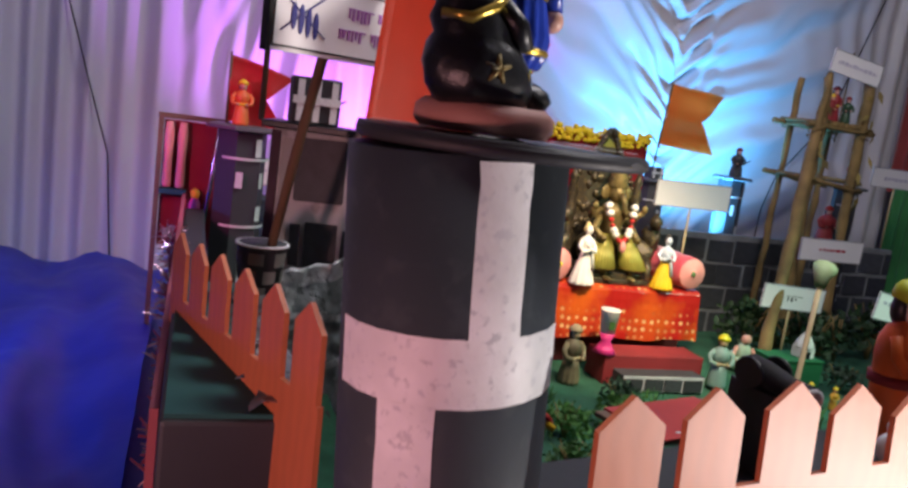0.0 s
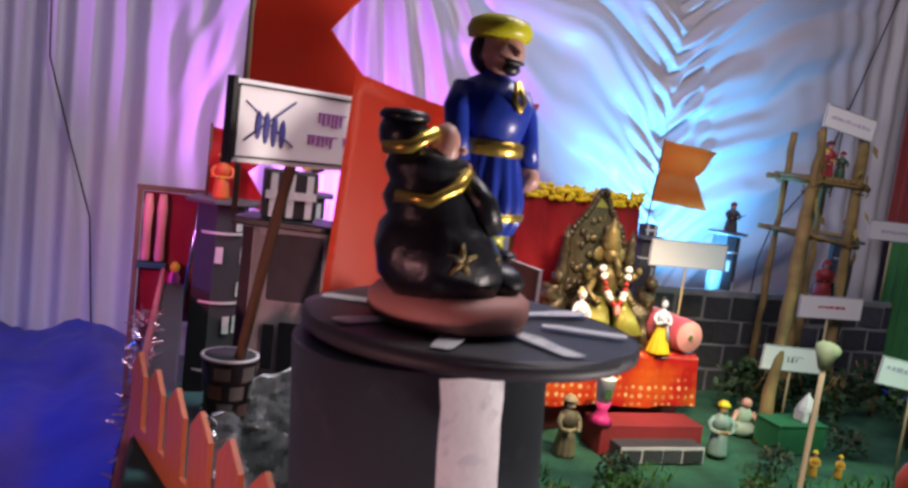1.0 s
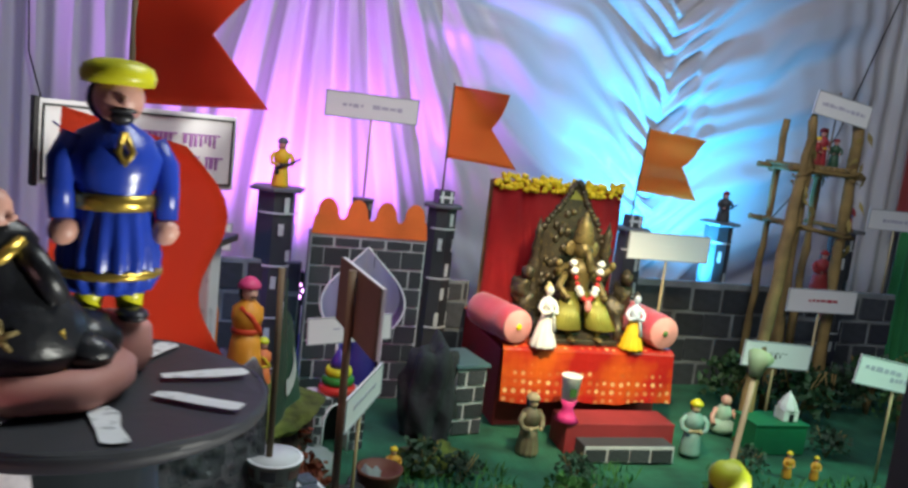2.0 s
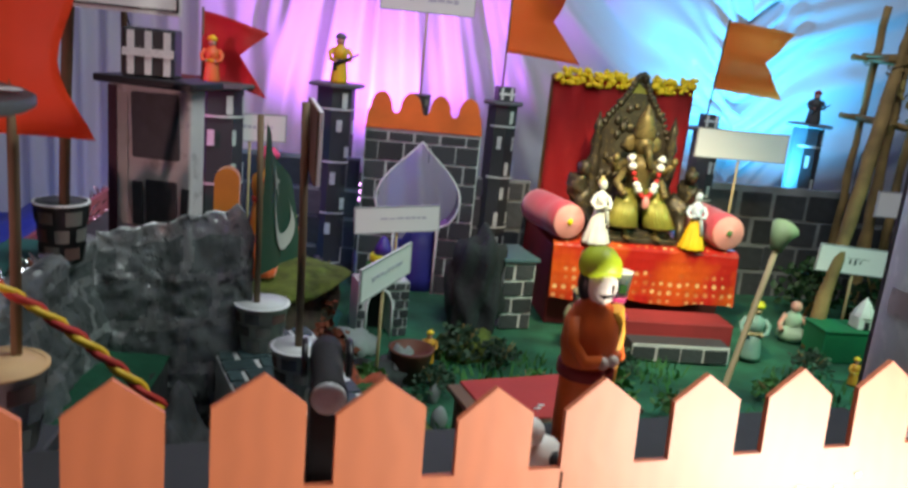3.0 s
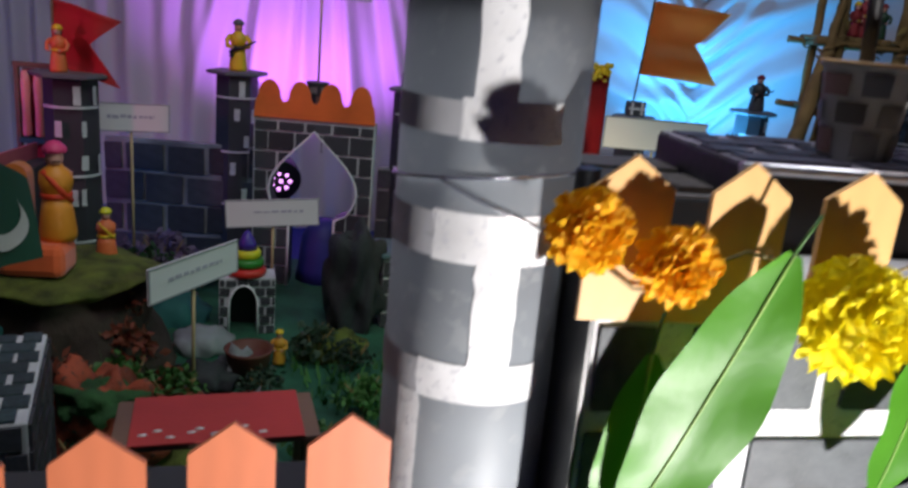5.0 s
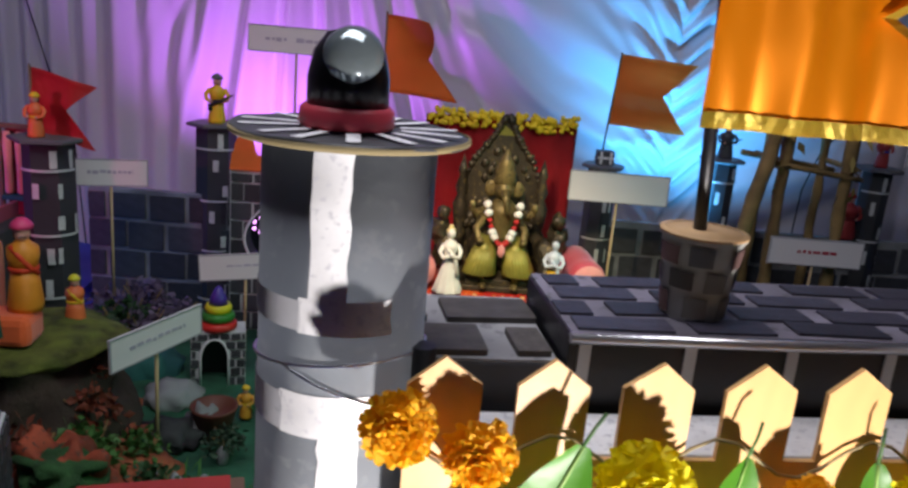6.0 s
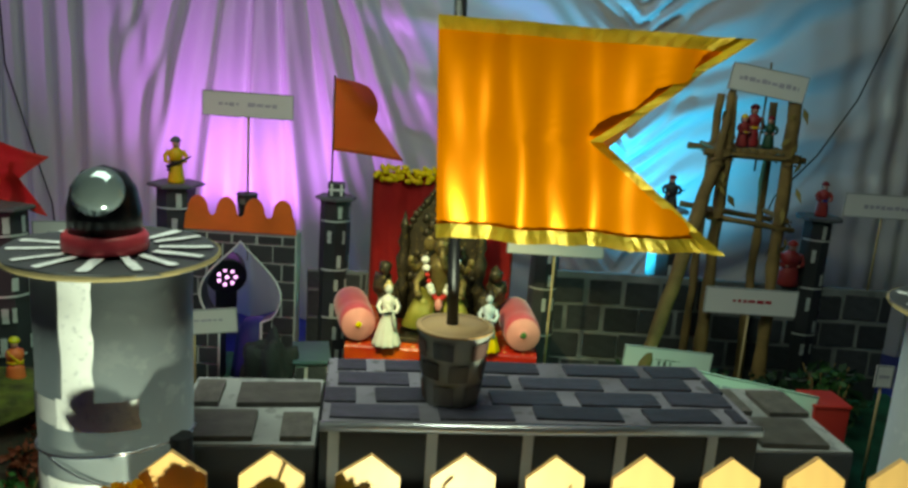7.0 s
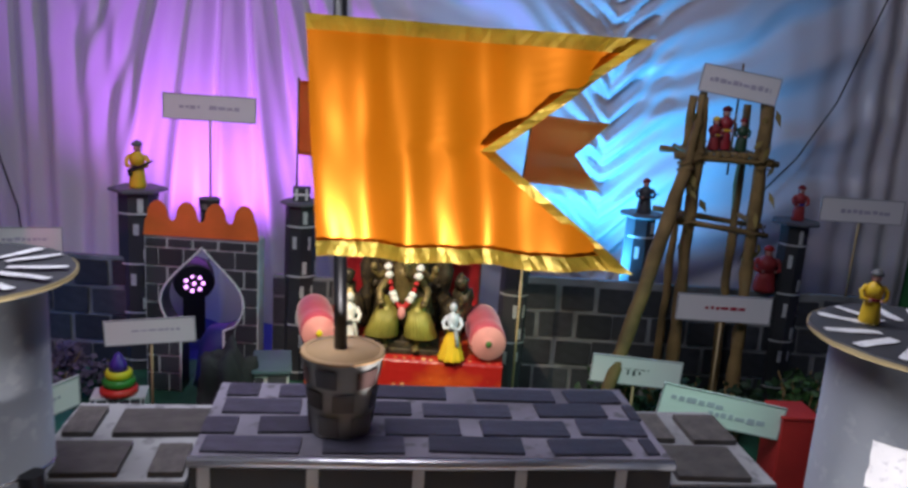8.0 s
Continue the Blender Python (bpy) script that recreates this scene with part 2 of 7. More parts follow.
def lathe(bm, profile, seg=24, at=(0, 0, 0), mi=0, smooth=True, ends=True):
    rings = []
    for r, z in profile:
        if r < 1e-5:
            rings.append([bm.verts.new((at[0], at[1], at[2] + z))])
        else:
            rings.append([bm.verts.new((at[0] + r * math.cos(2 * math.pi * i / seg), at[1] + r * math.sin(2 * math.pi * i / seg), at[2] + z)) for i in range(seg)])
    for a, b in zip(rings, rings[1:]):
        for i in range(seg):
            j = (i + 1) % seg
            if len(a) == 1 and len(b) == 1:
                continue
            if len(a) == 1:
                f = bm.faces.new((a[0], b[j], b[i])[::-1])
            elif len(b) == 1:
                f = bm.faces.new((a[i], a[j], b[0]))
            else:
                f = bm.faces.new((a[i], a[j], b[j], b[i]))
            f.material_index, f.smooth = mi, smooth
    for ring, turn in ((rings[0], True), (rings[-1], False)):
        if len(ring) > 1 and ends:
            f = bm.faces.new(ring[::-1] if turn else ring)
            f.material_index = mi
    return bm


def ball(bm, c, r, scale=(1, 1, 1), mi=0, sub=2, rough=0.0):
    q = bmesh.ops.create_icosphere(bm, subdivisions=sub, radius=r)
    for v in q["verts"]:
        k = 1 + rough * noise.noise(v.co * (2.2 / r) + Vector(c) * 7)
        v.co = Vector((v.co.x * scale[0] * k + c[0], v.co.y * scale[1] * k + c[1], v.co.z * scale[2] * k + c[2]))
    for f in {f for v in q["verts"] for f in v.link_faces}:
        f.material_index, f.smooth = mi, True
    return bm


def tube(bm, pts, r0, r1=None, seg=8, mi=0, uneven=0.0):
    r1 = r0 if r1 is None else r1
    pts = [Vector(p) for p in pts]
    rings = []
    for k, p in enumerate(pts):
        d = (pts[min(k + 1, len(pts) - 1)] - pts[max(k - 1, 0)]).normalized()
        u = d.orthogonal().normalized() if k == 0 else (u - d * u.dot(d)).normalized()
        w = d.cross(u)
        r = r0 + (r1 - r0) * k / (len(pts) - 1)
        if uneven:
            r *= 1 + uneven * noise.noise(p * 40)
        rings.append([bm.verts.new(p + (u * math.cos(2 * math.pi * i / seg) + w * math.sin(2 * math.pi * i / seg)) * r) for i in range(seg)])
    for a, b in zip(rings, rings[1:]):
        for i in range(seg):
            f = bm.faces.new((a[i], a[(i + 1) % seg], b[(i + 1) % seg], b[i]))
            f.material_index, f.smooth = mi, True
    bm.faces.new(rings[0][::-1]).material_index = mi
    bm.faces.new(rings[-1]).material_index = mi
    return bm


def plate(bm, outline, y0, y1, mi=0):
    """An outline in x and z, given a thickness along y."""
    a = [bm.verts.new((x, y0, z)) for x, z in outline]
    b = [bm.verts.new((x, y1, z)) for x, z in outline]
    fa, fb = bm.faces.new(a), bm.faces.new(b[::-1])
    for i in range(len(a)):
        bm.faces.new((a[i], b[i], b[(i + 1) % len(a)], a[(i + 1) % len(a)]))
    for f in bm.faces:
        if f.material_index == 0:
            f.material_index = mi
    bmesh.ops.recalc_face_normals(bm, faces=bm.faces)
    bmesh.ops.triangulate(bm, faces=[f for f in (fa, fb) if len(f.verts) > 4])
    return bm


def line(p, q, n):
    p, q = Vector(p), Vector(q)
    return [p.lerp(q, i / n) for i in range(n + 1)]


def mesh(bm, name, *mats):
    me = bpy.data.meshes.new(name)
    bmesh.ops.recalc_face_normals(bm, faces=bm.faces)
    bm.to_mesh(me)
    bm.free()
    for m in mats:
        me.materials.append(m)
    return me


def thing(name, m, label, category, group="", kind=""):
    ob = new(name)
    ob.empty_display_size = 0.02
    ob.matrix_world = m
    return tagged(ob, label, category, group, kind)


def part(name, bm, material, parent, label=""):
    mats = material if isinstance(material, (list, tuple)) else (material,)
    ob = new(name, mesh(bm, name, *mats))
    ob.parent = parent
    return tagged(ob, label)


def solid(name, bm, mats, m, label, category, group="", kind=""):
    mats = mats if isinstance(mats, (list, tuple)) else (mats,)
    ob = new(name, mesh(bm, name, *mats))
    ob.matrix_world = m
    return tagged(ob, label, category, group, kind)


B = bmesh.new
FW = pose(0, 0.385, 0, 0, 0, 6.45)      # the right front wall's line: x along it, y into the fort
FL = pose(-1.119, 0.202, 0, 0, 0, 10.87)  # the left front wall's line, which stands a little more askew

# ---------------------------------------------------------------- hall
def structure(name, bm, material, label):
    return solid(name, bm, material, Matrix(), label, name.split("_")[0], kind="structure")


structure("floor", box(B(), -4.2, 4.2, -3.4, 4.4, -0.12, -0.02), FLOORBLUE, "dark blue tarpaulin sheet covering the hall floor")
structure("wall_north", box(B(), -4.2, 4.2, 4.4, 4.5, -0.1, 2.9), PLASTER, "plain plastered wall behind the curtain")
structure("wall_south", box(B(), -4.2, 4.2, -3.5, -3.4, -0.1, 2.9), PLASTER, "plain plastered wall on the visitors' side")
structure("wall_west", box(B(), -4.3, -4.2, -3.5, 4.5, -0.1, 2.9), PLASTER, "plain plastered side wall of the hall")
structure("wall_east", box(B(), 4.2, 4.3, -3.5, 4.5, -0.1, 2.9), PLASTER, "plain plastered side wall of the hall")
structure("ceiling", box(B(), -4.3, 4.3, -3.5, 4.5, 2.9, 3.0), PLASTER, "plain hall ceiling")


def curtain_depth(x, z):
    """Pleats at the left, a gathered fan behind the gate, swags that swing down from a gather behind the throne."""
    wob = 0.12 * noise.noise((x * 1.3, z * 1.1, 4)) + 0.05 * noise.noise((x * 3.5, z * 2.2, 9))
    pleat = 0.030 * math.sin(x * 46 + 1.4 * math.sin(x * 5.3) + 0.3 * z) + 0.018 * math.sin(x * 19 + 2)
    # fan that spreads from above the gate
    a = math.atan2(x + 0.95, 2.9 - z)
    fan = 0.050 * math.sin(a * 52 + 1.1 * math.sin(a * 9)) * min(1, (2.9 - z) / 1.2) + 0.015 * math.sin(a * 120 + z * 3)
    # swags that hang between two gathers
    gx = x - 0.88
    drop = z - 0.75 * math.sqrt(gx * gx + 0.01) + 0.22 * gx * gx + wob
    swag = 0.032 * math.sin(drop * 17 + 1.0) + 0.017 * math.sin(drop * 39 + 2.2 * wob * 8) * (0.4 + 0.6 * math.exp(-(gx / 0.6) ** 2))
    swag += 0.038 * math.sin((z - 1.0 * abs(gx)) * 58 + 1.5 * math.sin(z * 7)) * math.exp(-(gx / 0.22) ** 2) + 0.02 * math.exp(-((gx + 0.02 * math.sin(z * 9)) / 0.05) ** 2)
    w1 = 1 / (1 + math.exp((x + 1.55) * 9))
    w3 = 1 / (1 + math.exp((-0.28 - 0.25 * (z - 1) - x) * 7))
    w4 = 1 / (1 + math.exp((2.10 - x) * 8))
    w2 = max(0, 1 - w1 - w3)
    return w1 * pleat + w2 * fan + w3 * (1 - w4) * swag + w4 * 0.7 * pleat


def curtain():
    bm = B()
    nx, nz = 620, 130
    rows = []
    for k in range(nz + 1):
        z = -0.02 + 2.86 * k / nz
        rows.append([bm.verts.new((x, 3.66 + curtain_depth(x, z), z)) for x in (-3.4 + 6.0 * i / nx for i in range(nx + 1))])
    for a, b in zip(rows, rows[1:]):
        for i in range(nx):
            bm.faces.new((a[i], a[i + 1], b[i + 1], b[i])).smooth = True
    return bm


solid("curtain", curtain(), SATIN, Matrix(), "white satin backdrop curtain in pleats and gathered swags", "curtain", kind="structure")


def drape(x0, x1, y, z0, z1, name, material, label):
    bm = B()
    rows = []
    for k in range(25):
        z = z0 + (z1 - z0) * k / 24
        rows.append([bm.verts.new((x0 + (x1 - x0) * i / 60, y + 0.03 * math.sin(i * 0.9) + 0.006 * math.sin(z * 4 + i), z)) for i in range(61)])
    for a, b in zip(rows, rows[1:]):
        for i in range(60):
            bm.faces.new((a[i], a[i + 1], b[i + 1], b[i])).smooth = True
    return solid(name, bm, material, Matrix(), label, "drape", kind="structure")


drape(2.30, 2.95, 3.42, 0.80, 2.85, "side_drape", DRAPERED, "dark red drape hanging at the backdrop's side")
drape(2.31, 2.96, 3.37, -0.02, 0.86, "side_drape", DRAPEGREEN, "green drape hanging beside the red drape")

# hanging cables
for pts, lab in (([(-2.27, 3.60, 2.85), (-2.22, 3.60, 1.2), (-2.12, 3.60, 0.85), (-2.02, 3.60, 0.52), (-1.98, 3.60, -0.02)], "thin black cable hanging down the curtain"),
                 ([(2.3, 3.58, 2.4), (1.95, 3.58, 1.30), (1.80, 3.58, 1.02), (1.62, 3.58, 0.80), (1.56, 3.58, 0.6), (1.54, 3.58, -0.02)], "thin black cable slanting down the curtain")):
    v = [Vector(p) for p in pts]
    path = [v[0]] + [p for a, b in zip(v, v[1:]) for p in line(a, b, 4)[1:]]
    solid("cable", tube(B(), path, 0.004, seg=6), CABLE, Matrix(), lab, "cable")

# blue sheet left loose and rumpled beside the fort
bm = B()
rows = []
for j in range(71):
    y = 0.1 + 3.4 * j / 70
    row = []
    for i in range(61):
        x = -3.3 + 1.56 * i / 60
        w = noise.noise((x * 1.5, y * 0.9, 2))
        row.append(bm.verts.new((x, y, 0.05 + 0.055 * math.sin((x + 0.22 * y) * 14 + 3 * w) * (0.5 + w) + 0.03 * noise.noise((x * 7, y * 2.5, 5)) + 0.018 * abs(noise.noise((x * 17, y * 6, 8))))))
    rows.append(row)
for a, b in zip(rows, rows[1:]):
    for i in range(60):
        bm.faces.new((a[i], a[i + 1], b[i + 1], b[i])).smooth = True
solid("tarpaulin", bm, FLOORBLUE, Matrix(), "rumpled dark blue plastic sheet lying beside the fort", "sheet")

# ---------------------------------------------------------------- fort ground
def ground_sheet():
    bm = B()
    nx, ny = 90, 70
    rows = []
    for j in range(ny + 1):
        y = 0.55 + 2.5 * j / ny
        rows.append([bm.verts.new((x, y, 0.012 * noise.noise((x * 3, y * 3, 0)) + 0.004 * noise.noise((x * 14, y * 14, 3)))) for x in (-1.64 + 3.7 * i / nx for i in range(nx + 1))])
    for a, b in zip(rows, rows[1:]):
        for i in range(nx):
            bm.faces.new((a[i], a[i + 1], b[i + 1], b[i])).smooth = True
    return bm


solid("ground", ground_sheet(), CARPET, Matrix(), "green felt laid as the toy fort's lawn", "ground", kind="structure")

# ---------------------------------------------------------------- builders
BRICK = mesh(box(B(), -0.5, 0.5, -0.5, 0.5, -0.5, 0.5, 0.04), "brick", SLATE)
BRICKBLUE = mesh(box(B(), -0.5, 0.5, -0.5, 0.5, -0.5, 0.5, 0.03), "brick", BRICKMAROON)
BRICKBROWN = mesh(box(B(), -0.5, 0.5, -0.5, 0.5, -0.5, 0.5, 0.03), "brick", BROWNGREY)
BRICKGREY = mesh(box(B(), -0.5, 0.5, -0.5, 0.5, -0.5, 0.5, 0.03), "brick", mat("blue_grey_painted_brick", (0.072, 0.082, 0.092), 0.55, grain=40, amount=0.3, wear=(0.10, 0.11, 0.12), vary=0.2))


def bricks(parent, x0, x1, z0, z1, w, h, gap, y, data=BRICK, clip=None, deep=0.006, level=False, seed=1, turn=Matrix(), bed=None, loose=1.0):
    """Courses of separate painted bricks, proud of their backing; level lays them on a top face."""
    rnd = random.Random(seed)
    course, z = 0, z0
    while z < z1 - 0.01:
        top = min(z + h, z1)
        x = x0 - (w + gap) * (0.5 if course % 2 else 0)
        while x < x1:
            a, b = max(x, x0), min(x + w, x1)
            spans = [(a, b)]
            if clip:
                c = clip(z, top)
                spans = [(a, min(b, -c)), (max(a, c), b)] if c else spans
            for a, b in spans:
                if b - a < 0.007:
                    continue
                ob = new("brick", data)
                ob.parent = parent
                ja, jb = rnd.uniform(-0.035, 0.035) * w * loose, rnd.uniform(-0.04, 0.04) * h * loose
                if level:
                    ob.matrix_local = turn @ Matrix.LocRotScale(((a + b) / 2 + ja, (z + top) / 2 + jb, y), Euler((0, 0, rnd.uniform(-0.05, 0.05))), ((b - a) * rnd.uniform(0.84, 1.05), (top - z) * rnd.uniform(0.88, 1.06), deep))
                else:
                    ob.matrix_local = turn @ Matrix.LocRotScale(((a + b) / 2 + ja, y, (z + top) / 2 + jb), Euler((0, rnd.uniform(-0.03, 0.03) * loose, 0)), ((b - a) * (1 + rnd.uniform(-0.06, 0.03) * loose), deep, (top - z) * (1 + rnd.uniform(-0.07, 0.04) * loose)))
            x += w + gap
        z += h + (gap if bed is None else bed)
        course += 1


def patch(bm, r, a0, a1, z0, z1, seg=6, ragged=0.0):
    """A brush stroke on a round column between two angles (degrees)."""
    n = max(2, seg)
    m = 8
    grid = []
    for k in range(m + 1):
        z = z0 + (z1 - z0) * k / m
        e0 = ragged * noise.noise((z * 60, a0, 1))
        e1 = ragged * noise.noise((z * 60, a1, 5))
        row = []
        for i in range(n + 1):
            a = radians(a0 + e0 + (a1 + e1 - a0 - e0) * i / n)
            row.append(bm.verts.new((r * math.cos(a), r * math.sin(a), z)))
        grid.append(row)
    for p, q in zip(grid, grid[1:]):
        for i in range(n):
            bm.faces.new((p[i], p[i + 1], q[i + 1], q[i])).smooth = True
    return bm


def disc_strokes(parent, r0, r1, z, count, width, start=0, ink=WHITE):
    rnd = random.Random(count)
    for k in range(count):
        a = radians(start + 360 * k / count + rnd.uniform(-4, 4))
        bm = B()
        d, s = Vector((math.cos(a), math.sin(a), 0)), Vector((-math.sin(a), math.cos(a), 0))
        pts = []
        for f, wd in ((0, 0.8), (0.2, 1.0), (0.6, 0.95), (0.93, 1.0), (1, 0.75)):
            p = d * (r0 + (r1 - r0) * f) + Vector((0, 0, z)) + s * rnd.uniform(-0.0015, 0.0015)
            wd *= rnd.uniform(0.7, 1.15)
            pts.append((bm.verts.new(p - s * width * wd / 2), bm.verts.new(p + s * width * wd / 2)))
        for (a1, b1), (a2, b2) in zip(pts, pts[1:]):
            bm.faces.new((a1, b1, b2, a2))
        part("paint_stroke", bm, ink, parent)


def column(m, r, h, cap, label, stripes, start=0, seg=40, taper=1.0, caps=12, body=GREY, thick=0.006, sw=0.014, ink=WHITE, group="round towers of the front wall"):
    col = thing("tower", m, label, "tower", group)
    part("body", lathe(B(), [(r * taper, 0), (r, h)], seg), body, col)
    bm = lathe(B(), [(cap * 0.97, h), (cap, h + thick * 0.3), (cap * 0.99, h + thick)], 48)
    for v in bm.verts:
        q = 1 + 0.03 * noise.noise(Vector((v.co.x * 30, v.co.y * 30, 3)))
        v.co = Vector((v.co.x * q, v.co.y * q, v.co.z + 0.004 * noise.noise(Vector((v.co.x * 14, v.co.y * 14, 0)))))
    part("cap", bm, SLATE, col, "dark card disc with raw tan edge")
    part("cap_edge", lathe(B(), [(cap * 0.985, h - 0.001), (cap * 1.008, h + 0.001), (cap * 1.008, h + thick * 0.75), (cap * 0.985, h + thick * 0.85)], 48, ends=False), CARD if thick < 0.008 else SLATE, col, "raw tan card edge")
    if caps:
        disc_strokes(col, cap * 0.42, cap * 0.93, h + thick + 0.0022, caps, sw, start, ink)
    for a0, a1, z0, z1 in stripes:
        part("paint_stripe", patch(B(), r * (taper + (1 - taper) * (z0 + z1) / 2 / h) + 0.0012 + abs(taper - 1) * 0.004, a0, a1, z0, z1, 10, 2.4), WHITE, col)
    return col


def turret(m, r, h, cap, label, seg=8, block=True, stripes=((-95, -75), (-40, -25)), group="turrets of the back wall"):
    t = thing("turret", m, label, "turret", group)
    part("body", lathe(B(), [(r * 1.05, 0), (r, h)], seg, smooth=False), SLATE, t)
    part("cap", lathe(B(), [(cap * 0.95, h), (cap, h + 0.004), (cap, h + 0.012), (cap * 0.9, h + 0.016)], seg, smooth=False), GREY, t)
    k = 0
    z = h - 0.02
    rnd = random.Random(int(h * 1000 + r * 9000))
    while z > 0.10:
        for a0, a1 in stripes:
            s = rnd.uniform(-12, 30) * (1 if k % 2 else -1)
            part("paint_stripe", patch(B(), r * 1.065, a0 - s, a1 - s - 5, z - rnd.uniform(0.045, 0.06), z, 3, 1.5), MORTAR, t)
        if k % 2 == 0:
            part("paint_band", patch(B(), r * 1.066, -150 + rnd.uniform(-20, 20), -20 + rnd.uniform(-20, 30), z - 0.068, z - 0.060, 16, 0), MORTAR, t)
        z -= 0.105
        k += 1
    if block:
        part("merlon", box(B(), -0.035, 0.035, -0.03, 0.03, h + 0.016, h + 0.072, 0.004), SLATE, t)
        for x in (-0.02, 0.02):
            part("paint_stripe", box(B(), x - 0.005, x + 0.005, -0.0325, -0.0305, h + 0.02, h + 0.07), WHITE, t)
        part("paint_band", box(B(), -0.034, 0.034, -0.0345, -0.0328, h + 0.040, h + 0.050), WHITE, t)
    return t


def flag(m, w, h, pole_below, pole_above, label, material=FLAGCLOTH, droop=0.0, wave=0.012, notch=0.42, pole_r=0.004, fold=0.0, curl=(0.0, 0.0)):
    """Swallow-tailed flag; its hoist's foot is the origin, it flies along x."""
    f = thing("flag", m, label, "flag", "saffron flags")
    bm = B()
    nx, nz = 24, 14
    grid = []
    for k in range(nz + 1):
        v = k / nz
        reach = w * (1 - notch * (1 - abs(2 * v - 1)))
        row = []
        for i in range(nx + 1):
            x = reach * i / nx
            bend = max(0, v - 0.5) * 2 * (x / w) ** 1.5
            row.append(bm.verts.new((x - curl[0] * bend, -curl[1] * bend + wave * math.sin(x / w * 6 + v * 1.5) * (x / w) + 0.3 * wave * math.sin(v * 9) + fold * max(0, 0.44 - v) * min(1, 0.3 + x / w), v * h - droop * (x / w) ** 1.3)))
        grid.append(row)
    for a, b in zip(grid, grid[1:]):
        for i in range(nx):
            bm.faces.new((a[i], a[i + 1], b[i + 1], b[i])).smooth = True
    bmesh.ops.solidify(bm, geom=bm.faces[:], thickness=0.0015)
    part("cloth", bm, material, f)
    part("pole", tube(B(), [(0, 0, -pole_below), (0, 0, h + pole_above)], pole_r, seg=8), POLEM, f)
    return f


def sign(x0, x1, y, z0, z1, foot, label, turn=0, lean=0, bars=((0.2, 0.8, 0.45, 0.62),), ink=INK, post=True, y1=None):
    w, h = x1 - x0, z1 - z0
    if y1 is not None:
        turn = math.degrees(math.atan2(y1 - y, w))
        w = math.hypot(w, y1 - y)
    s = thing("signboard", pose((x0 + x1) / 2, (y + (y1 if y1 is not None else y)) / 2, foot, 0, 0, turn), label, "sign", "name boards of the toy fort")
    bd = part("board", box(B(), -w / 2, w / 2, -0.003, 0.003, 0, h, 0.001), PAPER, s)
    bd.matrix_local = pose(0, 0, z0 - foot, 0, lean, 0)
    t = 0.004
    for a, b, c, d in ((-w / 2, w / 2, 0, t), (-w / 2, w / 2, h - t, h), (-w / 2, -w / 2 + t, t, h - t), (w / 2 - t, w / 2, t, h - t)):
        part("border", box(B(), a, b, -0.0045, -0.0032, c, d), mat("faint_grey_border", (0.34, 0.34, 0.37), 0.6), bd, "thin grey border")
    rnd = random.Random(int(1000 * abs(x0) + 100 * z0))
    for a, b, c, d in bars:
        while a < b - 0.01:
            e = min(b, a + rnd.uniform(0.03, 0.085))
            part("writing", box(B(), -w / 2 + w * a, -w / 2 + w * e, -0.0042, -0.0032, h * (c + 0.25 * (d - c) * rnd.random()), h * (d - 0.3 * (d - c) * rnd.random())), ink, bd, "bar of writing")
            a = e + rnd.uniform(0.012, 0.025)
    if post:
        part("post", tube(B(), [(0, 0.007, 0), (0, 0.007, z0 - foot + h * 0.6)], 0.005, seg=8), STICK, s)
    return s


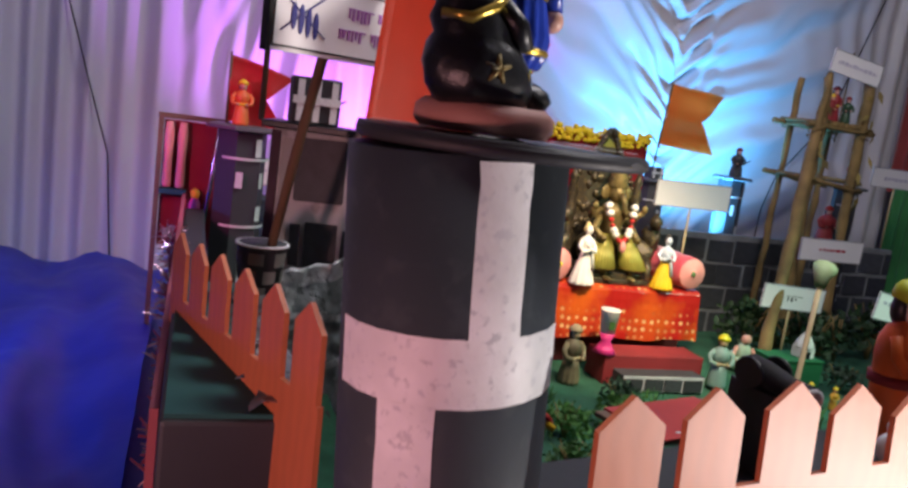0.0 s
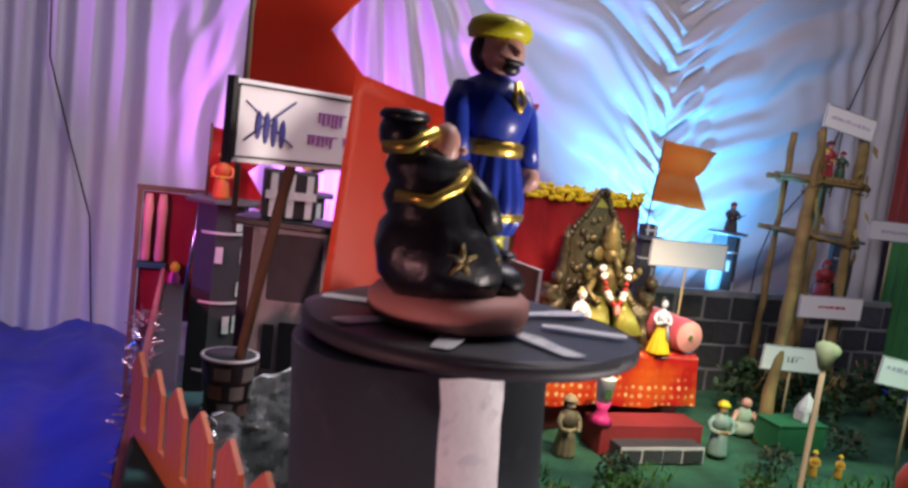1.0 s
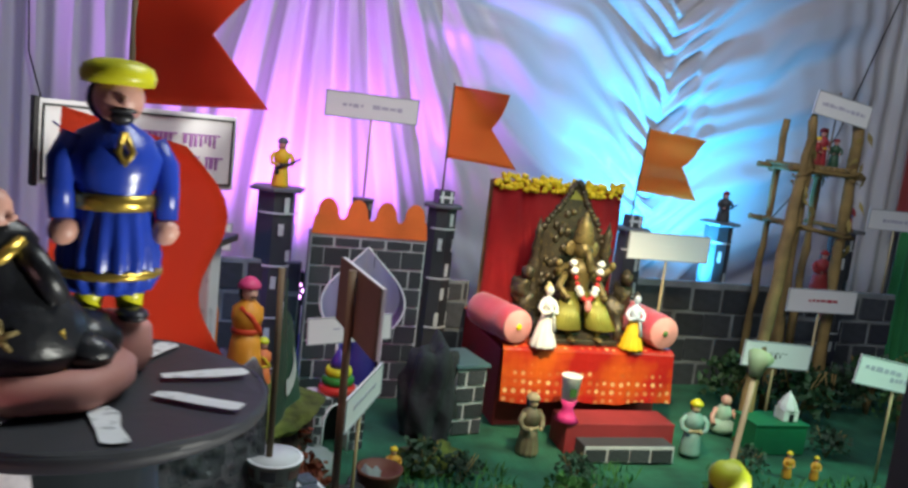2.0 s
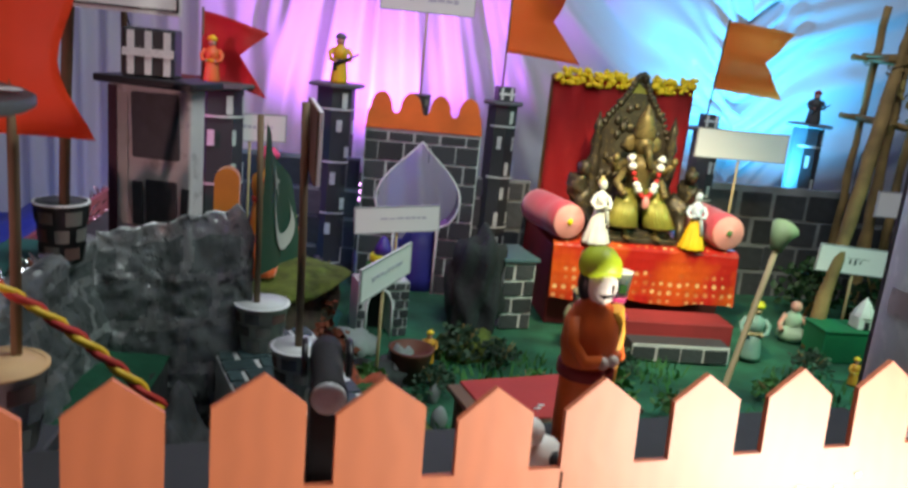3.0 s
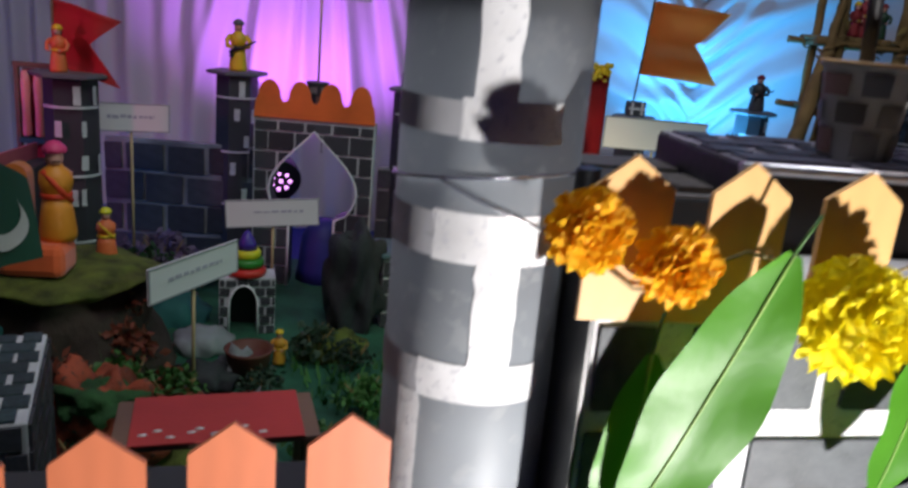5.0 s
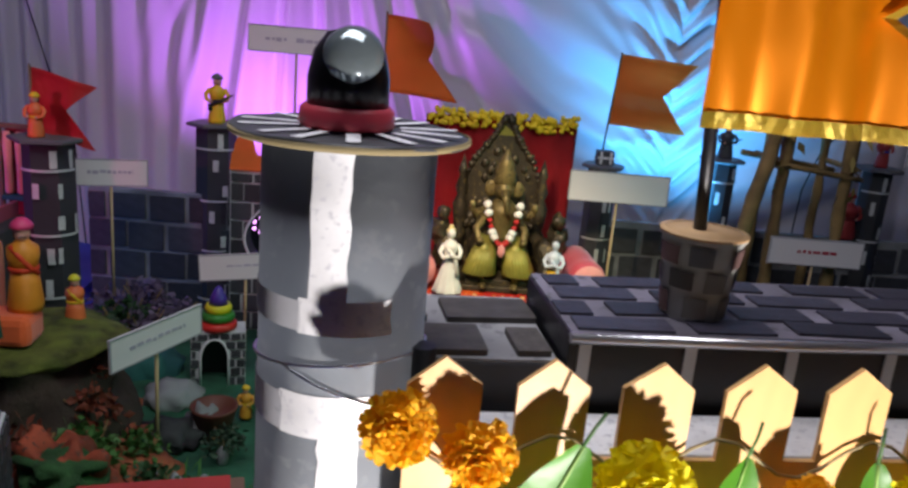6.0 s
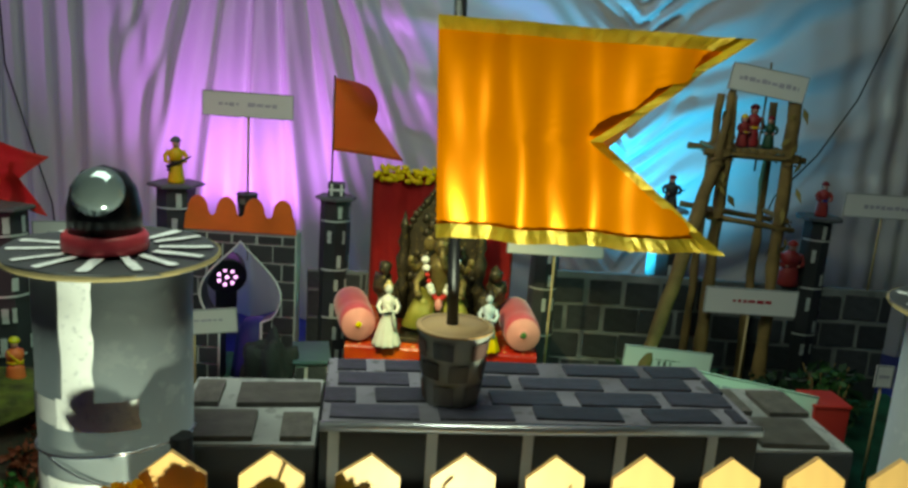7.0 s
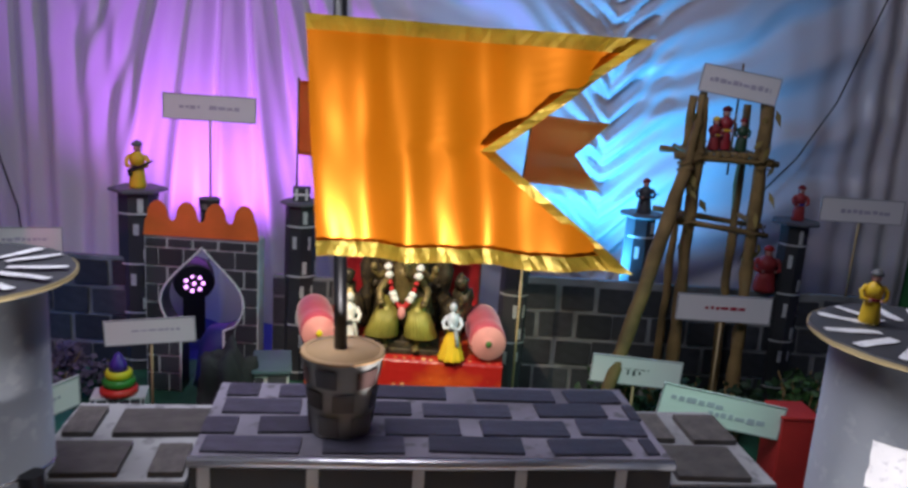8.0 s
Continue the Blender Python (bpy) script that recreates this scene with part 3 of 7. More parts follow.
def doll(name, m, h, label, robe, trim, skin=SKIN, hat=LIME, arms=1, wide=1.0, base=None, group="", gun=False, top=None, pleats=False):
    """A painted clay doll as one mesh: robe, belt, head, turban, arms."""
    bm = B()
    r = 0.16 * h * wide
    lathe(bm, [(r * 1.05, 0), (r * 1.12, 0.06 * h), (r * 0.95, 0.3 * h), (r * 0.80, 0.45 * h)], 44 if pleats else 18, mi=0)
    if pleats:
        for v in bm.verts:
            k = 1 + 0.10 * math.cos(11 * math.atan2(v.co.y, v.co.x)) * (1 - v.co.z / (0.45 * h))
            v.co.x, v.co.y = v.co.x * k, v.co.y * k
    lathe(bm, [(r * 0.80, 0.45 * h), (r * 1.0, 0.58 * h), (r * 0.95, 0.68 * h), (r * 0.45, 0.745 * h), (r * 0.35, 0.78 * h)], 18, mi=6)
    lathe(bm, [(r * 0.86, 0.425 * h), (r * 0.93, 0.43 * h), (r * 0.93, 0.475 * h), (r * 0.86, 0.48 * h)], 18, mi=1)
    ball(bm, (0, -0.01 * h, 0.83 * h), 0.088 * h, (0.9, 1, 1.1), 2)
    ball(bm, (0, -0.1 * h, 0.82 * h), 0.016 * h, (1, 1.3, 1), 2, 1)
    box(bm, -0.035 * h, 0.035 * h, -0.1 * h, -0.09 * h, 0.795 * h, 0.806 * h, mi=4)
    ball(bm, (0, 0.035 * h, 0.82 * h), 0.086 * h, (1.02, 0.9, 1.15), 4)
    lathe(bm, [(0.07 * h, 0.87 * h), (0.108 * h, 0.88 * h), (0.115 * h, 0.91 * h), (0.095 * h, 0.945 * h), (0.05 * h, 0.985 * h), (0.0, h)], 16, mi=3)
    if arms == 2:
        tube(bm, [(-r * 0.75, -r * 0.35, 0.70 * h), (-r * 0.3, -r * 0.93, 0.62 * h), (r * 0.35, -r * 0.85, 0.48 * h), (r * 0.78, -r * 0.35, 0.40 * h)], 0.026 * h, 0.03 * h, 8, 1)
    elif arms:
        for s in (-1, 1):
            tube(bm, [(s * r * 0.85, 0, 0.68 * h), (s * r * 1.35, -0.02 * h, 0.58 * h), (s * r * 1.25, -0.07 * h, 0.47 * h), (s * r * 0.7, -0.15 * h, 0.45 * h)], 0.05 * h, 0.035 * h, 8, 6)
            ball(bm, (s * r * 0.62, -0.16 * h, 0.45 * h), 0.035 * h, mi=2, sub=1)
    if gun:
        tube(bm, [(-0.16 * h, -0.17 * h, 0.36 * h), (0.10 * h, -0.19 * h, 0.47 * h), (0.34 * h, -0.20 * h, 0.60 * h)], 0.035 * h, 0.018 * h, 8, 4)
        ball(bm, (-0.12 * h, -0.16 * h, 0.30 * h), 0.05 * h, (1, 0.6, 1.2), 4, 1)
    if base:
        lathe(bm, [(r * 1.5, -0.05 * h), (r * 1.5, 0.0), (r * 1.2, 0.01 * h)], 18, mi=5)
    return solid(name, bm, (robe, trim, skin, hat, BLACK, base or robe, top or robe), m, label, "figurine", group)


def lady(name, m, h, label, skirt, blouse, hair):
    """A slim glazed lady with a flared, fluted skirt and hands held before her, one mesh."""
    bm = B()
    lathe(bm, [(0.20 * h, 0), (0.205 * h, 0.03 * h), (0.17 * h, 0.15 * h), (0.13 * h, 0.30 * h), (0.085 * h, 0.46 * h), (0.070 * h, 0.50 * h)], 44, mi=0)
    for v in bm.verts:
        k = 1 + 0.10 * math.cos(10 * math.atan2(v.co.y, v.co.x)) * max(0, 1 - v.co.z / (0.45 * h))
        v.co.x, v.co.y = v.co.x * k, v.co.y * k * 0.85
    lathe(bm, [(0.070 * h, 0.49 * h), (0.080 * h, 0.56 * h), (0.105 * h, 0.65 * h), (0.110 * h, 0.70 * h), (0.075 * h, 0.745 * h), (0.035 * h, 0.765 * h), (0.032 * h, 0.80 * h)], 20, mi=1)
    ball(bm, (0, -0.008 * h, 0.862 * h), 0.068 * h, (0.88, 0.95, 1.12), 1, 3)
    ball(bm, (0, 0.022 * h, 0.880 * h), 0.070 * h, (1.0, 0.95, 1.05), 2, 3)
    ball(bm, (0, 0.035 * h, 0.955 * h), 0.036 * h, (1, 1, 0.9), 2, 2)
    for s in (-1, 1):
        tube(bm, [(s * 0.095 * h, 0, 0.70 * h), (s * 0.150 * h, -0.02 * h, 0.60 * h), (s * 0.115 * h, -0.09 * h, 0.53 * h), (s * 0.03 * h, -0.13 * h, 0.56 * h)], 0.036 * h, 0.026 * h, 9, 1)
    ball(bm, (0, -0.135 * h, 0.575 * h), 0.035 * h, (1.2, 1, 0.8), 1, 2)
    # shawl that falls from the shoulders
    tube(bm, [(-0.10 * h, -0.02 * h, 0.71 * h), (-0.02 * h, -0.10 * h, 0.62 * h), (0.07 * h, -0.085 * h, 0.48 * h), (0.11 * h, -0.09 * h, 0.25 * h)], 0.024 * h, 0.034 * h, 8, 1)
    return solid(name, bm, (skirt, blouse, hair), m, label, "figurine")


def shrub(m, size, label, material=LEAFDARK, count=140, seed=0, tall=1.0):
    rnd = random.Random(seed)
    s = thing("shrub", m, label, "plant", "model shrubs")
    bm = B()
    for k in range(5):
        a = rnd.uniform(0, 6.28)
        tube(bm, [(0, 0, 0), (math.cos(a) * size * 0.2, math.sin(a) * size * 0.2, size * 0.5 * tall), (math.cos(a) * size * 0.4, math.sin(a) * size * 0.4, size * 0.85 * tall)], size * 0.03, size * 0.012, 5)
    part("stem", bm, WOOD, s)
    bm = B()
    for k in range(count):
        a, e = rnd.uniform(0, 6.28), rnd.uniform(-0.2, 1.4)
        d = size * rnd.uniform(0.25, 0.6)
        c = Vector((math.cos(a) * math.cos(e) * d, math.sin(a) * math.cos(e) * d, size * 0.35 * tall + math.sin(e) * d * tall))
        q = Euler((rnd.uniform(0, 6), rnd.uniform(0, 6), rnd.uniform(0, 6))).to_matrix()
        l, w = size * rnd.uniform(0.12, 0.22), size * rnd.uniform(0.04, 0.08)
        v = [bm.verts.new(c + q @ Vector(p)) for p in ((0, 0, 0), (w, 0.2 * w, l * 0.5), (0, 0, l), (-w, 0.2 * w, l * 0.5))]
        bm.faces.new(v)
    part("foliage", bm, material, s)
    return s


def marigold(m, r, material, label, seed=0):
    """A marigold head of many frilled petals."""
    rnd = random.Random(seed)
    fl = thing("marigold", m, label, "flower", "marigold garland")
    bm = B()
    for ring in range(8):
        e = radians(-8 + ring * 13)
        n = 26 - ring * 2
        for k in range(n):
            a = 2 * math.pi * (k + rnd.random() * 0.7) / n
            d = Vector((math.cos(a) * math.cos(e), math.sin(a) * math.cos(e), math.sin(e)))
            s = Vector((-math.sin(a), math.cos(a), 0))
            up = d.cross(s)
            w = r * rnd.uniform(0.12, 0.20)
            l = r * rnd.uniform(0.85, 1.08)
            p0, p1, p2 = d * r * 0.2, d * l * 0.8, d * l
            f = rnd.uniform(-0.15, 0.15)
            v = [bm.verts.new(p) for p in (p0, p1 - s * w, p2 - s * w * 0.5 + up * r * (0.1 + f), p2 + up * r * f, p2 + s * w * 0.6 - up * r * 0.08, p1 + s * w)]
            bm.faces.new(v)
    ball(bm, (0, 0, r * 0.1), r * 0.66, (1, 1, 0.85), 0, 2, 0.3)
    part("petals", bm, material, fl)
    part("calyx", lathe(B(), [(r * 0.12, -r * 0.35), (r * 0.3, -r * 0.15), (r * 0.35, 0.0), (0.0, r * 0.25)], 10), LEAFM, fl, "green calyx")
    return fl


def mango_leaf(m, l, w, label, seed=0):
    """A long drooping leaf along -z, with a raised midrib and wavy edges; its face looks along -y."""
    rnd = random.Random(seed)
    lf = thing("mango_leaf", m, label, "leaf", "mango leaves of the garland")
    bm = B()
    n = 26
    rows = []
    for k in range(n + 1):
        t = k / n
        hw = w / 2 * (math.sin(math.pi * min(1, t * 0.96 + 0.03)) ** 0.75)
        bend = 0.06 * l * t * t
        row = []
        for i, u in enumerate((-1, -0.66, -0.33, 0, 0.33, 0.66, 1)):
            wv = 0.0025 * math.sin(t * 19 + u * 2 + seed) * abs(u)
            row.append(bm.verts.new((hw * u, -abs(u) ** 1.3 * 0.16 * hw + wv + bend, -t * l)))
        rows.append(row)
    for a, b in zip(rows, rows[1:]):
        for i in range(6):
            bm.faces.new((a[i], a[i + 1], b[i + 1], b[i])).smooth = True
    part("blade", bm, MANGO, lf)
    part("midrib", tube(B(), [(0, 0.06 * l * (k / 12) ** 2 - 0.0008, -l * k / 12) for k in range(13)], 0.0016, 0.0006, 6), mat("pale_midrib", (0.25, 0.42, 0.10), 0.5), lf, "pale midrib")
    part("stalk", tube(B(), [(0, 0, 0), (0, -0.004, 0.02), (0.004, 0.0, 0.035)], 0.0016, seg=6), LEAFM, lf)
    return lf


def fence(m, x0, pitch, count, width, zt, zb, label, material, end0=None, end1=None, shift=(), slope=0.0, cut=0.098, rise=()):
    """Row of pointed pickets cut from one card strip."""
    f = thing("picket_fence", m, label, "fence", "card picket fences")
    xa = x0 - width / 2 if end0 is None else end0
    xb = x0 + pitch * (count - 1) + width / 2 if end1 is None else end1
    zs, zg = zt - 0.026, zt - cut
    part("rail", plate(B(), [(xa, zb - slope), (xb, zb), (xb, zg), (xa, zg)], -0.006, 0.0), material, f)
    rnd = random.Random(7)
    for k in range(count):
        c = x0 + pitch * k + (shift[k] if k < len(shift) else 0)
        j = [rnd.uniform(-0.002, 0.002) for _ in range(5)]
        up = rise[k] if k < len(rise) else 0
        part("picket", plate(B(), [(c - width / 2 + j[0], zg), (c + width / 2 + j[1], zg), (c + width / 2 + j[1], zs + up + j[2]), (c + j[3], zt + up + j[4]), (c - width / 2 + j[0], zs + up - j[2])], -0.006, 0.0), material, f)
    return f


def pot(m, r, h, label, soil=TAN, rim=TAN, body=None, seed=5):
    """A paper cup painted as stone, filled to the rim."""
    p = thing("cup", m, label, "cup", "painted cups that hold poles")
    part("side", lathe(B(), [(r * 0.74, 0), (r * 0.97, h * 0.97), (r, h), (r * 1.03, h * 0.985), (r * 1.03, h * 0.95), (r * 0.98, h * 0.94)], 28), body or CUPGREY, p)
    part("rim", lathe(B(), [(r * 0.93, h * 0.985), (r * 1.045, h * 0.98), (r * 1.045, h * 1.012), (r * 0.93, h * 1.015)], 28, ends=False), rim, p)
    part("filling", lathe(B(), [(r * 0.93, h * 0.9), (r * 0.93, h * 1.005), (0, h * 1.01)], 28), soil, p)
    rnd = random.Random(seed)
    for row, (za, zb) in enumerate(((0.06, 0.30), (0.38, 0.60), (0.67, 0.89))):
        for k in range(6):
            a = k * 60 + row * 29 + rnd.uniform(-7, 7)
            bm = patch(B(), 1.0, a, a + rnd.uniform(32, 42), h * (za + rnd.uniform(-0.015, 0.02)), h * (zb + rnd.uniform(-0.02, 0.02)), 6, 2.0)
            for v in bm.verts:
                q = (r * (0.74 + 0.23 * v.co.z / (h * 0.97))) + 0.0018
                v.co.x, v.co.y = v.co.x * q, v.co.y * q
            part("painted_stone", bm, (GREY, STONEPALE, BROWNGREY, STONERED)[rnd.randrange(4)], p)
    return p


# ---------------------------------------------------------------- front wall
def wall_part(name, x0, x1, y0, y1, z0, z1, label, m=FW):
    w = thing(name, m, label, "wall", kind="structure")
    part("backing", box(B(), x0, x1, y0, y1, z0, z1, 0.003), WHITE, w)
    return w


left_wall = wall_part("wall_front_left", -0.225, 0.705, 0.003, 0.032, -0.02, 0.60, "grey card wall with white painted mortar lines under the picket fence", FL)
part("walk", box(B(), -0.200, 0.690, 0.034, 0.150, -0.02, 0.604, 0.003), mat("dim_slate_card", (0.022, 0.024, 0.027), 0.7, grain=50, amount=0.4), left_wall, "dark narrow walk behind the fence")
right_wall = wall_part("wall_front_right", -0.27, 0.78, 0.003, 0.085, -0.02, 0.86, "grey card wall with white mortar lines, brightly lit")
part("end_face", box(B(), -0.276, -0.2725, -0.004, 0.085, -0.02, 0.866), BLACK, right_wall, "black strip on the end of the card wall")
# the left fence leans back a little
LEAN = FL @ pose(0, 0.012, 0.725, -4, 0, 0) @ Matrix.Translation((0, 0, -0.725))
left_fence = fence(LEAN, -0.190, 0.0958, 10, 0.068, 0.7245, 0.590, "orange card picket fence with pointed tops along the front wall", ORANGE, end0=-0.225, end1=0.706, shift=(0, -0.0046, -0.0016, -0.0078, -0.0099, -0.009, -0.0039, 0, 0.004, 0), slope=0.012, cut=0.083, rise=(0.004, 0.006, 0.008, 0, -0.009, -0.006, -0.004, -0.004, 0.002, 0.006))
part("crack", box(B(), 0.2455, 0.2470, -0.0068, -0.0058, 0.590, 0.638), mat("dark_card_slit", (0.10, 0.03, 0.015), 0.9), left_fence, "dark slit in the card")
fence(FW, -0.2545, 0.0986, 10, 0.067, 0.957, 0.822, "peach-orange card picket fence behind the marigold garland", PEACH, end0=-0.288)
# drawing pin and white smudges on the fence's rail
rnd = random.Random(15)
for k, (x, z, w) in enumerate(((0.495, 0.602, 0.006), (0.540, 0.599, 0.006), (0.562, 0.612, 0.004), (0.342, 0.602, 0.005))):
    bm = B()
    rim = [(w * (0.6 + 0.5 * rnd.random()) * math.cos(a), 0.6 * w * (0.6 + 0.5 * rnd.random()) * math.sin(a)) for a in [j * 0.5236 for j in range(12)]]
    bm.faces.new([bm.verts.new((x + a, -0.0072, z + b)) for a, b in rim])
    part("paint_smudge", bm, WHITE, left_fence, "white paint smudge")
pin = thing("drawing_pin", LEAN @ pose(0.391, -0.0062, 0.590), "small black drawing pin stuck in the fence's rail", "pin")
part("head", ball(B(), (0, -0.001, 0), 0.004, (1, 0.5, 1)), BLACK, pin)
# side fence running back from the corner tower
SIDE = Matrix.Translation((-1.502, 0.37, 0)) @ pose(0, 0, 0, 0, 0, 106)
fence(SIDE @ pose(0, 0, 0, 0, 3.2, 0), 0.04, 0.096, 6, 0.068, 0.720, 0.44, "orange-red picket fence running back along the side wall", ORANGE, end0=0.0)
side = thing("wall_side", Matrix(), "side wall of the toy fort, foil-edged dark stone card", "wall", kind="structure")
part("body", box(B(), -1.66, -1.525, 0.50, 1.10, -0.02, 0.565, 0.006), SLATE, side)
part("far_body", box(B(), -1.66, -1.60, 1.105, 2.35, -0.02, 0.50, 0.006), SLATE, side)
part("top_cloth", box(B(), -1.655, -1.530, 0.505, 1.095, 0.5655, 0.571), TEAL, side, "teal felt on the wall's top")
part("outer_face", box(B(), -1.672, -1.662, 0.58, 2.36, -0.02, 0.545), mat("rose_board", (0.42, 0.10, 0.13), 0.6), side, "rose coloured outer board")

# round towers
t0 = column(Matrix.Translation((-1.422, 0.250, -0.016)), 0.085, 0.915, 0.114, "charcoal round corner tower with white paint stripes, striped disc top",
            [(-98, -71, 0.786, 0.912), (-172, -17, 0.735, 0.787), (-141, -111, 0.60, 0.736), (-172, -17, 0.545, 0.60), (-89, -65, 0.42, 0.546)], start=20, caps=8, sw=0.016, ink=mat("greyed_brush_paint", (0.68, 0.70, 0.70), 0.6, grain=120, wear=(0.42, 0.44, 0.44)), body=mat("charcoal_painted_card", (0.050, 0.062, 0.074), 0.5, grain=45, wear=(0.066, 0.08, 0.092)), thick=0.010)
# its disc is cut oval and sits off the shaft, which leans
for ob in t0.children:
    if ob.name.startswith(("cap", "paint_stroke")):
        ob.matrix_local = pose(0.008, 0.012, 0) @ Matrix.Diagonal((1.02, 0.97, 1, 1))
    else:
        ob.matrix_local = pose(-0.031, 0, 0.915, 0, -4, 0) @ Matrix.Translation((0, 0, -0.915))
t1 = column(Matrix.Translation((-0.358, 0.471, -0.02)), 0.083, 1.145, 0.113, "light grey round tower with white stripes and striped disc top",
            [(-106, -82, 1.005, 1.143), (-112, -52, 0.972, 1.006), (-124, -45, 0.868, 0.912), (-96, -70, 0.775, 0.869), (-128, -48, 0.740, 0.776), (-142, -124, 0.637, 0.741), (-168, -42, 0.595, 0.638), (-90, -66, 0.48, 0.596)], start=20, caps=14, body=mat("light_grey_painted_card", (0.29, 0.318, 0.348), 0.5, grain=45, wear=(0.36, 0.385, 0.41)), sw=0.012)
column(Matrix.Translation((0.635, 0.485, -0.02)), 0.088, 1.135, 0.113, "light grey round tower with a striped disc top",
            [(-130, -60, 0.80, 0.86), (-100, -75, 0.86, 0.99), (-140, -20, 1.0, 1.05)], start=10, caps=13, body=mat("light_grey_painted_card", (0.26, 0.28, 0.31)), sw=0.014)
# bands run on round the middle tower in thin, worn paint greyed for its shade
SHADEDWHITE = mat("shaded_worn_white_paint", (0.42, 0.43, 0.46), 0.6, grain=60, amount=0.4, wear=(0.36, 0.38, 0.41))
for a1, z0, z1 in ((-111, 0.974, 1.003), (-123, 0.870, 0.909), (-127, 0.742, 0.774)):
    part("paint_stripe", patch(B(), 0.0842, -190, a1, z0, z1, 12, 2.4), SHADEDWHITE, t1, "thin white paint band greyed for the shaded side")
# wire round the middle tower
wire = B()
tube(wire, [(0.0855 * math.cos(radians(a)), 0.0855 * math.sin(radians(a)), 0.012 * math.sin(radians(a + 140))) for a in range(-190, 11, 8)], 0.0018, seg=6)
tube(wire, [(0.0865 * math.cos(radians(a)), 0.0865 * math.sin(radians(a)), 0.012 * math.sin(radians(-122 + 140)) - 0.0006 * (a + 122)) for a in range(-122, -49, 6)], 0.0013, seg=6)
solid("wire", wire, SILVER, Matrix.Translation((-0.358, 0.471, 0.915)), "thin white wire tied round the round tower with a loose end", "wire")
# black pole beside the tower
solid("black_pole", tube(B(), [(0.012, 0, -0.02), (0.004, 0, 0.45), (-0.006, 0, 0.93)], 0.0125, seg=18), BLACK, Matrix.Translation((-0.268, 0.438, 0)), "glossy black pole standing beside the round tower", "pole")

# raised platform behind the right fence
plat = thing("platform", FW, "black-sided platform topped with slate paving and a silver front edge", "platform")
part("body", box(B(), -0.115, 0.422, 0.10, 0.30, -0.02, 0.938, 0.002), BLACK, plat)
part("top", box(B(), -0.113, 0.420, 0.102, 0.298, 0.9385, 0.9415), mat("lilac_mortar", (0.19, 0.175, 0.22), 0.6, grain=50, amount=0.5, wear=(0.10, 0.095, 0.11)), plat)
part("edge", tube(B(), [(-0.115, 0.098, 0.9365), (0.15, 0.0965, 0.9355), (0.422, 0.098, 0.9365)], 0.0062, seg=12), FOILEDGE, plat, "silver foil edge roll")
bricks(plat, -0.108, 0.416, 0.106, 0.296, 0.104, 0.0405, 0.023, 0.9425, BRICKBLUE, deep=0.004, bed=0.0075, level=True, seed=77, loose=2.0)
for k in range(5):
    part("paint_stripe", box(B(), -0.105 + k * 0.115, -0.092 + k * 0.115, 0.0972, 0.0992, 0.84, 0.930), MORTAR, plat)
for name, x0, x1, s, lab in (("side_step", -0.295, -0.119, 1, "slate paved lower step beside the platform"), ("side_step", 0.426, 0.560, 2, "slate paved lower step at the platform's other end")):
    st = thing(name, FW @ pose(0, 0, 0), lab, "step", "steps beside the platform")
    part("body", box(B(), x0, x1, 0.11, 0.31, -0.02, 0.902, 0.003), SLATE, st)
    part("top", box(B(), x0 + 0.002, x1 - 0.002, 0.112, 0.308, 0.9022, 0.905), mat("grey_step_mortar", (0.30, 0.30, 0.31), 0.6, grain=50, amount=0.4, wear=(0.18, 0.18, 0.19)), st)
    bricks(st, x0 + 0.004, x1 - 0.004, 0.115, 0.305, 0.104, 0.076, 0.021, 0.908, BRICKBROWN, deep=0.008, level=True, seed=s)

# garland of marigolds and mango leaves along the right fence
rnd = random.Random(3)
for k, (x, y, z, r, c) in enumerate(((-0.296, -0.016, 0.902, 0.034, 0), (-0.226, -0.020, 0.880, 0.034, 0), (-0.075, -0.028, 0.842, 0.046, 1), (0.085, -0.028, 0.830, 0.034, 0), (0.21, -0.028, 0.836, 0.040, 1), (0.335, -0.028, 0.828, 0.034, 0), (0.46, -0.028, 0.838, 0.040, 1), (0.59, -0.028, 0.832, 0.034, 0))):
    marigold(FW @ pose(x, y - 0.014, z, 90 + rnd.uniform(-22, 22), rnd.uniform(-25, 25), rnd.uniform(0, 360) * 0), r * (0.98, 1.10)[c], (MARIORANGE, MARIYELLOW)[c], ("orange marigold head tied to the picket fence", "bright yellow marigold head tied to the picket fence")[c], k)
for k, (x, z, l, w, a) in enumerate(((-0.138, 0.896, 0.275, 0.090, 22), (0.020, 0.880, 0.21, 0.070, 14), (0.155, 0.872, 0.19, 0.056, -4), (0.285, 0.872, 0.19, 0.056, 8), (0.405, 0.87, 0.19, 0.056, -6), (0.535, 0.87, 0.19, 0.056, 5), (-0.226, 0.800, 0.21, 0.066, 3))):
    mango_leaf(FW @ pose(x, (-0.046, -0.036, -0.030, -0.030, -0.030, -0.030, -0.020)[k], z, -6, a, (-8, 10, -5, 6, 0, 4, -6)[k]), l, w, "glossy green mango leaf hanging from the garland", k)
solid("garland_string", tube(B(), [(-0.27 + 0.9 * k / 40, -0.012, 0.868 - 0.02 * math.sin(k * 0.9) - 0.0002 * k) for k in range(41)], 0.0018, seg=6), CARD, FW, "thin string of the marigold garland", "string")
